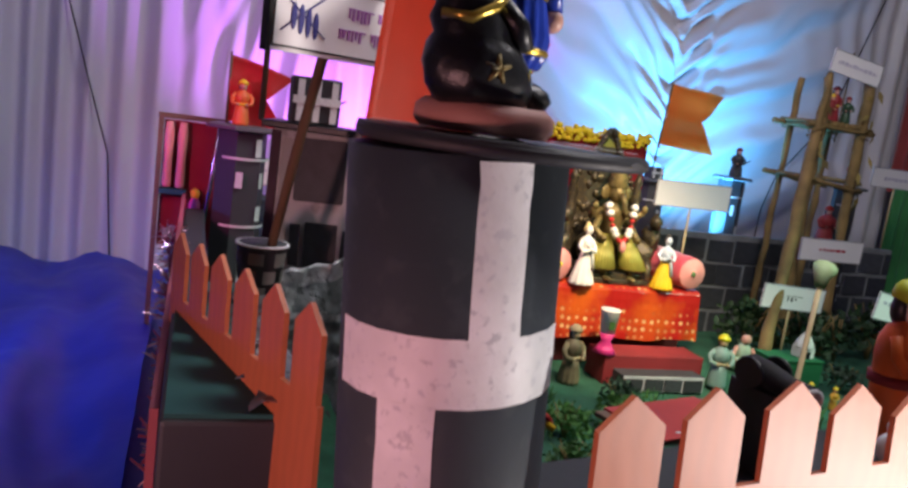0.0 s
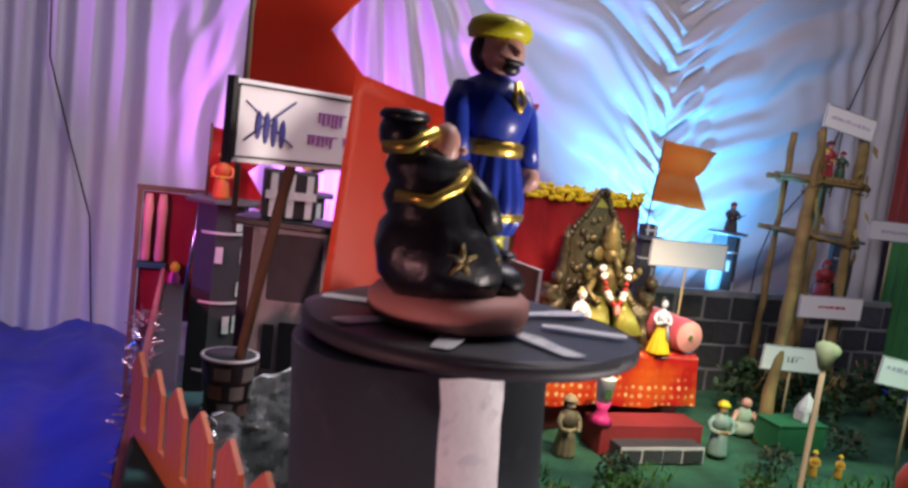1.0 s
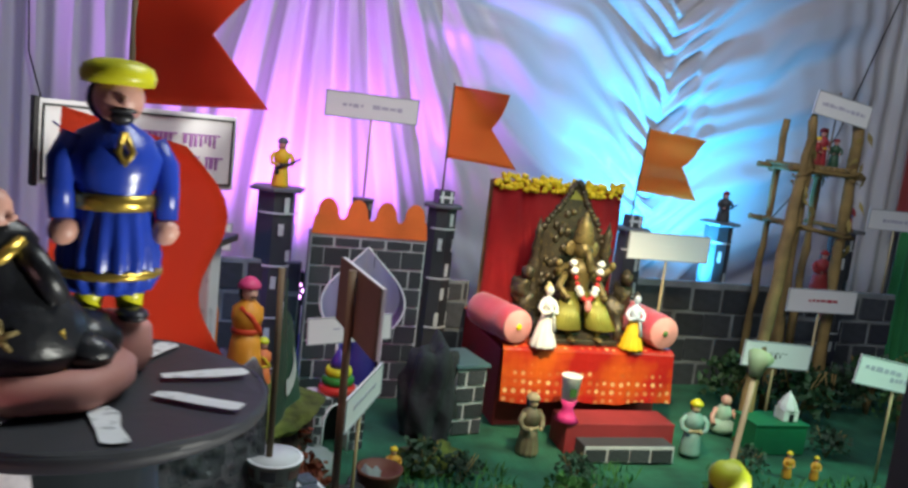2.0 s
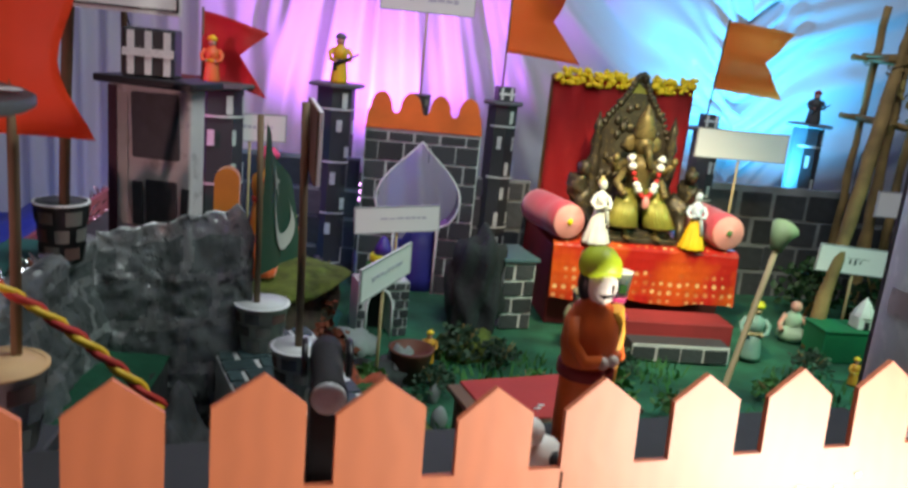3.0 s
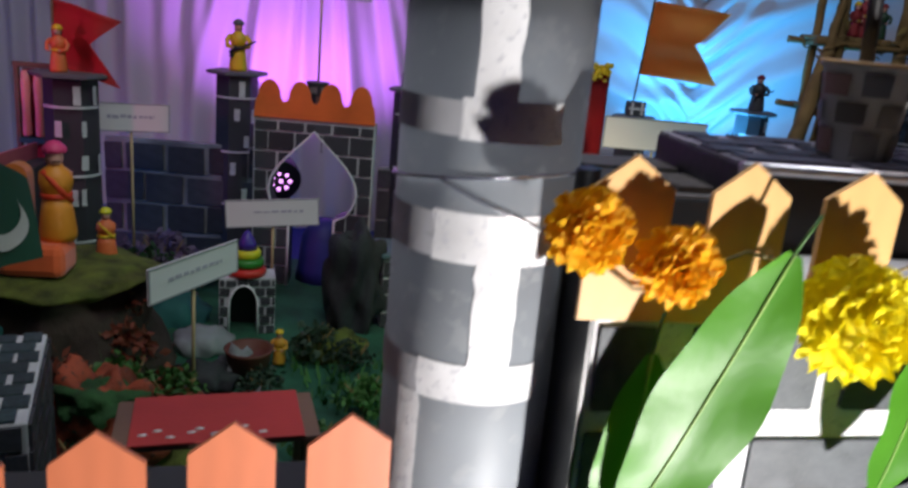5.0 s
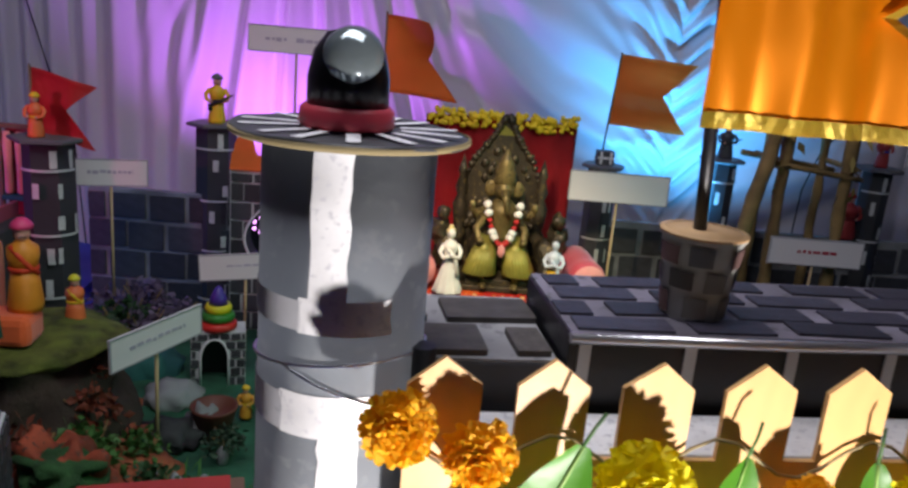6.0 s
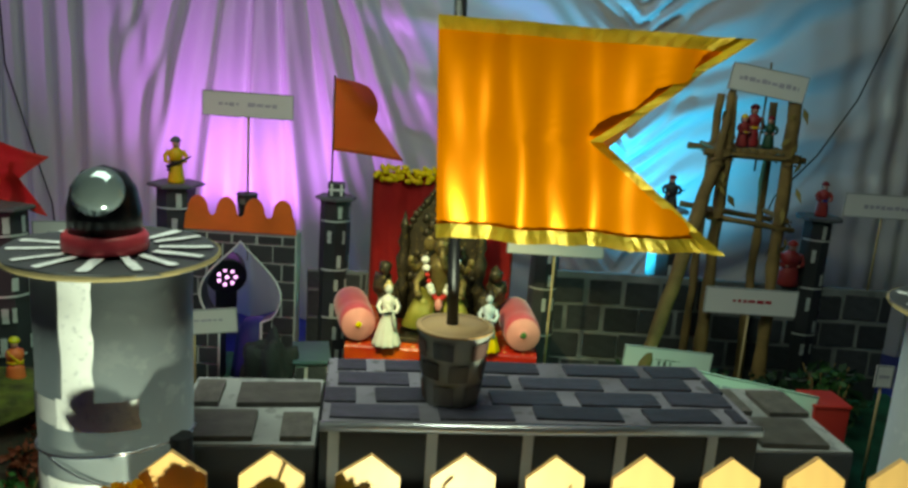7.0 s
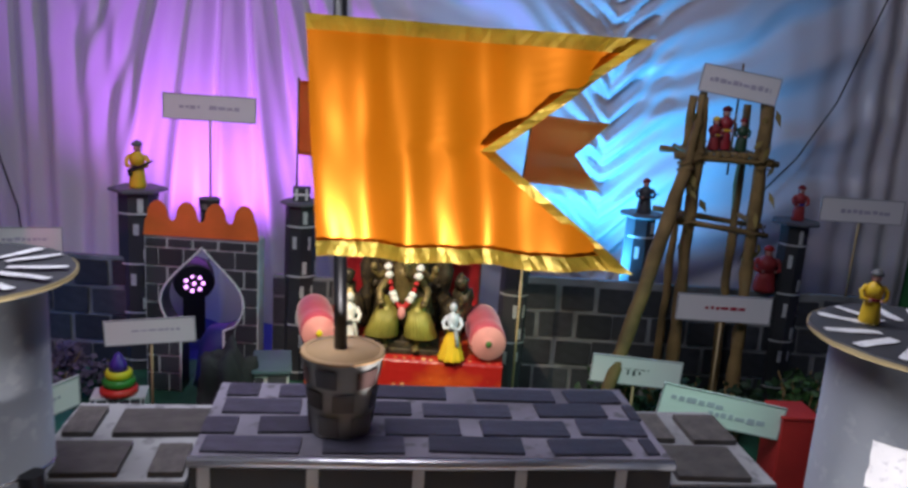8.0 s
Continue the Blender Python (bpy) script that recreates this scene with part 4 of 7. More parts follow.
solid("cable", tube(B(), [(0.34 * math.cos(a) * 0.6, -0.03, 0.45 + 0.22 * math.sin(a)) for a in [0.4 + 0.12 * i for i in range(24)]], 0.006, seg=8), CABLE, FW @ pose(0.11, 0, 0.0), "black power cable looping down the front wall", "cable")

# big flag in a cup on the platform
pot(Matrix.Translation((0.024, 0.558, 0.9425)), 0.046, 0.096, "paper cup painted as stone standing on the platform, filled with sand", TAN)


def big_flag():
    f = thing("flag", Matrix.Translation((0.012, 0.562, 1.035)), "large saffron satin flag with gold ribbon border on a black pole", "flag", "saffron flags")
    part("pole", tube(B(), [(0.010, 0, -0.03), (0.004, 0.005, 0.11), (-0.002, 0.013, 0.26), (-0.008, 0.020, 0.405)], 0.0075, seg=12), BLACK, f, "black pole")
    part("finial", ball(B(), (-0.0085, 0.020, 0.415), 0.012), GOLD, f, "gold knob")
    z0, z1, w = 0.117, 0.369, 0.349
    bm = B()
    nx, nz = 60, 24

    def at(u, v):
        reach = w * (1 - 0.452 * (1 - abs(2 * v - 1)))
        x = reach * u
        y = 0.0085 * math.sin(x * 44 + 0.5 * v) + 0.0035 * math.sin(x * 103 + v * 1.2 + 1) + 0.005 * math.sin(v * 3.2 + x * 13 + 2.4) - 0.030 * v + 0.008 + 0.004 * noise.noise((x * 40, v * 3, 1))
        return Vector((-0.030 + x + 0.012 * (1 - v), y - 0.013 - 0.022 * math.exp(-x / 0.05), z0 + (z1 - z0) * v - 0.003 * x / w))
    g = [[bm.verts.new(at(i / nx, k / nz)) for i in range(nx + 1)] for k in range(nz + 1)]
    for a, b in zip(g, g[1:]):
        for i in range(nx):
            bm.faces.new((a[i], a[i + 1], b[i + 1], b[i])).smooth = True
    cloth = part("cloth", bm, SAFFRONSATIN, f)
    def ribbon(pts):
        bm = B()
        last = None
        for k, (p, q) in enumerate(pts):
            a, b = bm.verts.new(p + Vector((0, -0.003, 0))), bm.verts.new(q + Vector((0, -0.003 - 0.0015 * (k % 2), 0)))
            if last:
                bm.faces.new((last[0], a, b, last[1]))
            last = (a, b)
        bmesh.ops.solidify(bm, geom=bm.faces[:], thickness=0.001)
        part("ribbon", bm, RIBBON, f, "gold foil ribbon")
    ribbon([(at(i / 40, 1), at(i / 40, 0.94)) for i in range(41)])
    ribbon([(at(i / 40, 0), at(i / 40, 0.07)) for i in range(41)])
    ribbon([(at(1, 1 - k / 40), at(1, 1 - k / 40) - Vector((0.016, 0.002, 0))) for k in range(21)])
    ribbon([(at(1, 0.5 - k / 40), at(1, 0.5 - k / 40) - Vector((0.016, 0, 0))) for k in range(21)])
    return f


big_flag()

# dome on the middle tower
dome = thing("dome_lamp", Matrix.Translation((-0.362, 0.462, 1.1335)), "black dome with a clear round lens on a red ring", "lamp")
part("base", lathe(B(), [(0.043, 0), (0.045, 0.004), (0.044, 0.016), (0.040, 0.02)], 28), mat("red_plastic", (0.62, 0.06, 0.09), 0.4), dome, "red ring")
part("hood", lathe(B(), [(0.038, 0.018), (0.038, 0.045), (0.033, 0.068), (0.022, 0.084), (0.0, 0.091)], 28), mat("black_plastic", (0.008, 0.008, 0.01), 0.3), dome)
lens = part("lens", lathe(B(), [(0.027, 0), (0.0265, 0.005), (0.019, 0.013), (0.010, 0.017), (0, 0.018)], 28), mat("clear_lens", (0.28, 0.34, 0.36), 0.08, 0.6), dome, "pale glassy lens")
lens.matrix_local = pose(0.006, -0.027, 0.066, 62, 0, 6)

# ---------------------------------------------------------------- corner tower's figures
Z0 = 0.9095
cape = thing("banner", Matrix.Translation((-1.405, 0.462, 0.846)), "stiff vermilion paper banner on a brown stick behind the clay figures", "banner")
part("stick", tube(B(), [(-0.004, 0.040, -0.27), (0.0, 0.040, -0.1), (0.004, 0.036, 0.12)], 0.006, seg=8), POLEM, cape)
bm = B()
rows = []
for k in range(15):
    z = 0.235 * k / 14
    reach = 0.068 + 0.016 * math.sin(z * 32 + 2.2) - 0.03 * (z / 0.235) ** 3
    rows.append([bm.verts.new((-0.082 + 0.010 * z / 0.2 + (0.082 - 0.010 * z / 0.2 + reach) * i / 12, 0.01 + 0.012 * math.sin(i * 0.26) - 0.01 * (i / 12) + 0.035 * (1 - z / 0.235) * (i / 12), z - 0.02 * (i / 12) * (z / 0.2))) for i in range(13)])
for a, b in zip(rows, rows[1:]):
    for i in range(12):
        bm.faces.new((a[i], a[i + 1], b[i + 1], b[i])).smooth = True
bmesh.ops.solidify(bm, geom=bm.faces[:], thickness=0.003)
part("sheet", bm, REDORANGE, cape)


def king():
    """Standing blue-robed figure, one mesh."""
    bm = B()
    lathe(bm, [(0.034, 0.02), (0.040, 0.035), (0.041, 0.06), (0.034, 0.105), (0.030, 0.118), (0.036, 0.14), (0.040, 0.163), (0.030, 0.186), (0.013, 0.198), (0.012, 0.207)], 96, mi=0)
    for v in bm.verts:
        k = 1 + 0.07 * math.cos(16 * math.atan2(v.co.y, v.co.x)) * max(0, min(1, (0.112 - v.co.z) / 0.03))
        v.co.x, v.co.y = v.co.x * k, v.co.y * k
    lathe(bm, [(0.031, 0.106), (0.036, 0.109), (0.036, 0.123), (0.031, 0.126)], 26, mi=1)
    lathe(bm, [(0.041, 0.036), (0.0445, 0.038), (0.0445, 0.044), (0.041, 0.046)], 26, mi=1)
    for s in (-1, 1):
        tube(bm, [(s * 0.016, -0.005, 0.03), (s * 0.017, -0.008, 0.0)], 0.014, 0.011, 10, 3)
        ball(bm, (s * 0.017, -0.02, -0.004), 0.014, (1, 1.6, 0.6), 4)
        tube(bm, [(s * 0.030, 0, 0.180), (s * 0.042, -0.004, 0.155), (s * 0.043, -0.010, 0.130), (s * 0.042, -0.018, 0.098)], 0.0135, 0.010, 10, 0)
        ball(bm, (s * 0.041, -0.020, 0.086), 0.012, (1, 1, 1.3), 2)
    ball(bm, (0, -0.006, 0.223), 0.023, (0.9, 1, 1.15), 2, 3)
    ball(bm, (0, 0.006, 0.222), 0.0225, (1.05, 0.9, 1.25), 4, 3)
    ball(bm, (0, -0.030, 0.221), 0.004, (1, 1.2, 1.4), 2)
    ball(bm, (0, -0.027, 0.211), 0.008, (1.5, 0.5, 0.4), 4)
    ball(bm, (0, -0.023, 0.204), 0.010, (1.0, 0.6, 0.8), 4)
    lathe(bm, [(0.018, 0.235), (0.029, 0.237), (0.031, 0.246), (0.028, 0.256), (0.018, 0.262), (0.0, 0.264)], 24, mi=5)
    lathe(bm, [(0.036, -0.0665), (0.041, -0.055), (0.039, -0.022), (0.030, -0.012), (0.0, -0.010)], 24, mi=6)
    tube(bm, [(0, -0.035, 0.19), (0.006, -0.041, 0.17), (0.0, -0.043, 0.158), (-0.006, -0.041, 0.17), (0, -0.035, 0.19)], 0.003, seg=6, mi=1)
    return bm


solid("king_figurine", king(), (BLUE, GOLD, SKIN, LIME, BLACK, LIME, ROSECLAY), pose(-1.408, 0.297, Z0 + 0.0445, 0, 0, 20) @ Matrix.Diagonal((0.78, 0.74, 0.635, 1)), "clay figurine in blue robe, gold belt and lime turban", "figurine")


def kneeling():
    """Hunched figure in a dark robe with gold borders on a flat clay base, one mesh."""
    bm = B()
    lathe(bm, [(0.036, 0.016), (0.0425, 0.030), (0.043, 0.046), (0.037, 0.060), (0.029, 0.067), (0.0305, 0.077), (0.0255, 0.087), (0.0265, 0.096), (0.023, 0.104), (0.014, 0.110)], 30, mi=0)
    for v in bm.verts:
        k = noise.noise(v.co * 45)
        v.co.x += -0.006 - 0.26 * v.co.z + 0.005 * k
        v.co.y = 0.82 * v.co.y - 0.013 + 0.004 * noise.noise(v.co * 50 + Vector((3, 0, 0)))
    # head: hair knot, cloth roll, face
    ball(bm, (-0.050, -0.012, 0.117), 0.0155, (1.0, 1.0, 0.95), 0, 3)
    lathe(bm, [(0.012, 0.123), (0.0165, 0.126), (0.014, 0.1305), (0.0, 0.132)], 16, at=(-0.050, -0.012, 0), mi=0)
    ball(bm, (-0.025, -0.021, 0.112), 0.0112, (0.9, 0.9, 1.3), 2)
    ball(bm, (-0.015, -0.027, 0.110), 0.003, (1.2, 1, 1), 2, 1)
    tube(bm, [(-0.064, -0.020, 0.107), (-0.050, -0.029, 0.109), (-0.034, -0.028, 0.120)], 0.0042, seg=8, mi=1)
    # gold borders and brooch
    tube(bm, [(-0.054, -0.024, 0.079), (-0.036, -0.0365, 0.078), (-0.018, -0.034, 0.088), (-0.009, -0.026, 0.097)], 0.0040, seg=8, mi=1)
    for k in range(5):
        a = radians(90 + 72 * k)
        tube(bm, [(-0.016, -0.0490, 0.045), (-0.016 + 0.0105 * math.cos(a), -0.0470, 0.045 + 0.0105 * math.sin(a))], 0.0030, 0.0012, 6, 4)
    tube(bm, [(0.012, -0.034, 0.046), (0.016, -0.030, 0.034), (0.014, -0.032, 0.020)], 0.0035, seg=7, mi=1)
    # arm and knee
    tube(bm, [(-0.012, -0.020, 0.094), (0.004, -0.030, 0.078), (0.012, -0.028, 0.062)], 0.009, 0.007, 9, 0)
    ball(bm, (0.016, 0.012, 0.026), 0.026, (1.1, 1.0, 0.85), 0, 3, 0.15)
    ball(bm, (0.026, -0.018, 0.028), 0.014, (1.25, 1.0, 0.9), 0, 2, 0.15)
    q0 = len(bm.verts)
    lathe(bm, [(0.050, -0.001), (0.0545, 0.005), (0.054, 0.015), (0.047, 0.021), (0.0, 0.022)], 32, mi=3)
    bm.verts.ensure_lookup_table()
    for v in bm.verts[q0:]:
        k = 1 + 0.06 * noise.noise(v.co * 40)
        v.co.x, v.co.y = v.co.x * k, v.co.y * k
    return bm


solid("kneeling_figurine", kneeling(), (mat("black_enamel", (0.012, 0.013, 0.016), 0.34, grain=70, bump=0.4), GOLD, SKIN, ROSECLAY, DULLGOLD), pose(-1.437, 0.248, Z0 + 0.0035, 0, 0, 4), "black clay figure bowing in gold-edged dress on a rose clay base", "figurine")
pot(Matrix.Translation((-1.414, 0.474, 0.52)), 0.046, 0.09, "paper cup painted as stone holding the red banner's stick")
ped = thing("pedestal", Matrix.Translation((-1.414, 0.474, 0)), "dark card post that carries a painted cup", "pedestal")
part("post", box(B(), -0.045, 0.045, -0.04, 0.05, 0.0, 0.519, 0.003), SLATE, ped)
# crumpled foil sheets brushed with dark stones: one wraps the wall's inner side, one stands before the tower
DARKFOIL = mat("dark_crumpled_foil", (0.225, 0.255, 0.262), 0.5, 0.12, grain=24, amount=0.5, bump=0.6, wear=(0.13, 0.155, 0.155))


def joint(x, z):
    """1 in the bare foil between the brushed stones, 0 on a stone."""
    x += 0.012 * noise.noise((x * 22, 0, z * 22))
    z += 0.010 * noise.noise((x * 25, 5, z * 25))
    row = math.floor(z / 0.085)
    return 1 if z / 0.085 - row < 0.20 or (x / 0.105 + 0.5 * (row % 2)) % 1 < 0.16 else 0


rnd = random.Random(41)
bm = B()
rows = []
for j in range(81):
    y = 0.50 + 0.60 * j / 80
    lip = -1.520 + 0.012 * noise.noise((y * 5, 0, 2))
    row = []
    for i in range(33):
        u = i / 32
        if u < 0.22:
            p = Vector((lip - 0.040 + 0.044 * u / 0.22, y, 0.574 + 0.012 * math.sin(u / 0.22 * 2.6)))
        else:
            w = (u - 0.22) / 0.78
            p = Vector((lip + 0.004 + 0.036 * w ** 1.3, y, 0.577 - 0.20 * w))
        fold = 0.016 * noise.noise(p * 12) + 0.012 * abs(noise.noise(p * 32)) + 0.006 * abs(noise.noise(p * 75))
        row.append(bm.verts.new(p + Vector((fold, 0.4 * fold, 0.7 * abs(fold) * max(0, 1 - 2.5 * u)))))
    rows.append(row)
for a, b in zip(rows, rows[1:]):
    for i in range(32):
        f = bm.faces.new((a[i], a[i + 1], b[i + 1], b[i]))
        f.smooth = rnd.random() > 0.35
        f.material_index = 1 if i < 10 else joint(f.calc_center_median().y, f.calc_center_median().z)
bmesh.ops.solidify(bm, geom=bm.faces[:], thickness=0.0015)
solid("foil_sheet", bm, (DARKFOIL, FOILGREY), Matrix(), "crumpled silver foil sheet folded over the side wall's edge", "foil")
ter = thing("terrace", Matrix.Translation((-1.435, 0.86, 0)), "dark block topped with green felt along the foil's foot", "terrace")
part("body", box(B(), -0.085, 0.055, -0.28, 0.33, 0.0, 0.372, 0.006), ROCK, ter)
bm = B()
rows = [[bm.verts.new((-0.083 + 0.142 * i / 12, -0.28 + 0.61 * j / 24, 0.3745 + 0.020 * (1 - i / 12) + 0.008 * noise.noise((i * 0.5, j * 0.4, 3)))) for i in range(13)] for j in range(25)]
for a, b in zip(rows, rows[1:]):
    for i in range(12):
        bm.faces.new((a[i], a[i + 1], b[i + 1], b[i])).smooth = True
bmesh.ops.solidify(bm, geom=bm.faces[:], thickness=0.003)
part("felt", bm, mat("green_felt_strip", (0.02, 0.13, 0.07), 0.9, grain=70, amount=0.4, bump=0.6), ter, "green felt top")
bm = B()
rows = []
for j in range(57):
    run = j / 56
    c = Vector((-1.505 + 0.262 * run, 1.045 + 0.07 * run, 0))
    top = 0.598 + 0.050 * run + 0.022 * noise.noise((run * 6, 0, 1)) - 0.06 * max(0, run - 0.88) / 0.12
    row = []
    for i in range(91):
        u = i / 90
        p = c + Vector((0.01 * u, 0.03 - 0.055 * u ** 0.7, top * (1 - u) + 0.002))
        q = p + Vector((0.05 * noise.noise(p * 9), 0, 0.05 * noise.noise(p * 9 + Vector((7, 1, 2)))))
        k = 0.016 * noise.noise(q * 9) + 0.010 * abs(noise.noise(q * 24)) + 0.006 * abs(noise.noise(q * 58))
        row.append(bm.verts.new(p + Vector((0.3 * k, -k, 0.4 * k * (1 - u)))))
    rows.append(row)
for a, b in zip(rows, rows[1:]):
    for i in range(90):
        f = bm.faces.new((a[i], a[i + 1], b[i + 1], b[i]))
        f.smooth = rnd.random() > 0.25
        f.material_index = 1 if i < 5 else joint(f.calc_center_median().x, f.calc_center_median().z)
bmesh.ops.solidify(bm, geom=bm.faces[:], thickness=0.002)
solid("foil_sheet", bm, (DARKFOIL, FOILGREY), Matrix(), "dark crumpled foil sheet standing before the square tower", "foil")
solid("rock_mound", ball(B(), (0, 0, 0.20), 0.12, (0.55, 0.8, 1.75), 0, 4, 0.5), ROCK, Matrix.Translation((-1.315, 0.80, 0.0)), "dark crumpled paper rock between the terrace and the bastion", "rock")
solid("clay_mound", ball(B(), (0, 0, 0.18), 0.07, (0.75, 0.8, 2.6), 0, 3, 0.3), TEAL, Matrix.Translation((-1.375, 1.42, 0.0)), "teal felt heap beside the square tower", "mound", "clay mounds on the lawn")

# twisted thread hanging over the fence's end
rope = B()
for k, m2 in enumerate((0, 1)):
    tube(rope, [(-1.44 + 0.20 * i / 30 + 0.004 * math.cos(i * 1.1 + k * 3.14), 0.43 + 0.004 * math.sin(i * 1.1 + k * 3.14), 0.735 - 0.085 * (i / 30) - 0.06 * (i / 30) ** 2) for i in range(31)], 0.0042, seg=6, mi=m2)
solid("twisted_thread", rope, (mat("red_thread", (0.5, 0.03, 0.02), 0.7), YELLOW), Matrix(), "red and yellow twisted thread hanging behind the fence", "thread")

# ---------------------------------------------------------------- gate and back wall
GX, GY = -0.817, 2.70


def arch_half(z):
    """Half width of the onion-shaped opening at a height."""
    if z > 0.605:
        return 0
    if z > 0.27:
        t = (z - 0.27) / 0.335
        return 0.085 * (1 - t) ** 0.9 + 0.128 * math.sin(math.pi * min(1, t * 0.93 + 0.07)) ** 1.0 * (1 - t) ** 0.32
    return 0.085


def gate():
    g = thing("gate", Matrix.Translation((GX, GY, 0)), "dark stone gate wall with white mortar, onion arch and orange battlement", "gate", kind="structure")
    hw, top = 0.222, 0.645
    zs = [0.0, 0.14, 0.269] + [0.27 + 0.335 * (k / 16) for k in range(17)]
    right = [(arch_half(z), z) for z in zs]
    left = [(-a, z) for a, z in reversed(right[:-1])]
    part("backing", plate(B(), [(-hw, 0), (-hw, top), (hw, top), (hw, 0)] + right + left, 0, 0.09), MORTAR, g)
    lin = B()
    ring = [(a - 0.0015, z - (0.002 if a < 0.02 else 0)) for a, z in right] + [(x + 0.0015, z) for x, z in left]
    fr, bk = [[lin.verts.new((x, y, z)) for x, z in ring] for y in (0.001, 0.092)]
    for i in range(len(ring) - 1):
        lin.faces.new((fr[i], fr[i + 1], bk[i + 1], bk[i]))
    part("lining", lin, BLACK, g, "black painted inside of the arch")
    rim = [(a + 0.0, z) for a, z in right] + left
    part("arch_rim", tube(B(), [(x, -0.004, z) for x, z in rim], 0.0045, seg=6), WHITE, g, "white painted arch outline")
    rnd = random.Random(4)
    h, wd, gap = 0.0665, 0.092, 0.0075
    for course in range(9):
        z0 = 0.008 + course * (h + gap)
        z1 = min(z0 + h, top - 0.014)
        x = -hw + 0.006 - (wd + gap) * (0.5 if course % 2 else 0.12)
        while x < hw - 0.006:
            xa, xb = max(x, -hw + 0.006), min(x + wd + rnd.uniform(-0.004, 0.004), hw - 0.006)
            x += wd + gap
            for side in (-1, 1):
                lo, hi = (xa, xb) if side > 0 else (-xb, -xa)
                lo = max(lo, 0.0 if xa * xb < 0 else lo)
                if hi <= 0.004 or hi - lo < 0.008:
                    continue
                steps = [z0 + (z1 - z0) * j / 5 for j in range(6)]
                rim = [(max(lo, arch_half(z) + 0.007 if arch_half(z) > 0 else lo), z) for z in steps]
                if min(hi - q for q, _ in rim) < 0.004:
                    rim = [(min(q, hi - 0.002), z) for q, z in rim]
                    if max(hi - q for q, _ in rim) < 0.012:
                        continue
                outline = [(side * hi, z0 + rnd.uniform(0, 0.002)), (side * hi, z1 - rnd.uniform(0, 0.002))] + [(side * q, z) for q, z in reversed(rim)]
                part("brick", plate(B(), outline if side > 0 else outline[::-1], -0.007, 0.001), SLATE, g)
    w = hw * 2 / 4
    pts = [(-hw, top)]
    for k in range(4):
        c = -hw + w * (k + 0.5)
        pts += [(c - w * 0.44, top + 0.06)] + [(c - 0.040 * math.cos(a), top + 0.075 + 0.062 * math.sin(a)) for a in [math.pi * j / 8 for j in range(9)]] + [(c + w * 0.44, top + 0.06)]
    pts.append((hw, top))
    part("battlement", plate(B(), pts[::-1], -0.012, -0.004), mat("bright_orange_card", (0.78, 0.16, 0.03), 0.5), g, "orange card battlement with rounded teeth")
    part("ledge", box(B(), -0.06, 0.06, 0.0905, 0.20, 0.615, 0.645, 0.003), SLATE, g)
    return g


gate()
pot(Matrix.Translation((-0.832, 2.85, 0.6455)), 0.042, 0.125, "small painted cup holding the name board's stick above the gate", SLATE, GREY, SLATE, 8)
can = thing("par_light", pose(-1.035, 3.27, 0.285, 0, 0, 20), "black round stage light with lit leds behind the gate arch", "lamp")
part("housing", lathe(B(), [(0.088, 0), (0.094, 0.01), (0.094, 0.10), (0.07, 0.14), (0.0, 0.145)], 28), BLACK, can).matrix_local = pose(0, 0, 0, -80, 0, 0)
for k in range(8):
    a = k * 51.4
    rr = 0.040 if k else 0.0
    part("led", ball(B(), (rr * math.cos(radians(a)), -0.004 + 0.0 * k, rr * math.sin(radians(a)) * 0.9), 0.0095, (1, 0.5, 1), sub=2), LED, can)
part("foot", box(B(), -0.05, 0.05, 0.02, 0.06, -0.285, -0.05, 0.004), BLACK, can)
solid("blue_cloth", lathe(B(), [(0.11, 0), (0.10, 0.05), (0.085, 0.18), (0.05, 0.24), (0, 0.25)], 14), mat("royal_blue_cloth", (0.02, 0.025, 0.22), 0.6), Matrix.Translation((-0.78, 2.82, 0.0)), "dark blue cloth heap seen through the gate", "cloth")

turret(pose(-1.160, 2.955, 0, 0, 0, 20), 0.080, 0.765, 0.118, "dark hexagonal turret beside the gate with a flat slab top", 6, False)
turret(pose(-0.480, 2.94, 0, 0, 0, 10), 0.064, 0.755, 0.086, "dark stone turret with a small block on top beside the gate", 8)
turret(pose(0.430, 2.985, 0, 0, 0, 0), 0.062, 0.720, 0.090, "stone turret with a small block beside the throne", 8)
turret(pose(0.965, 3.11, 0, 0, 0, 12), 0.066, 0.770, 0.098, "stone turret with a seated toy guard", 8, False)
turret(pose(1.585, 2.99, 0, 0, 0, 0), 0.060, 0.80, 0.10, "stone turret with a red-dressed toy guard", 8, False)
turret(pose(-1.505, 2.26, 0, 0, 0, 15), 0.078, 0.775, 0.118, "dark turret with pale painted strokes and toy figures on top", 6, False)
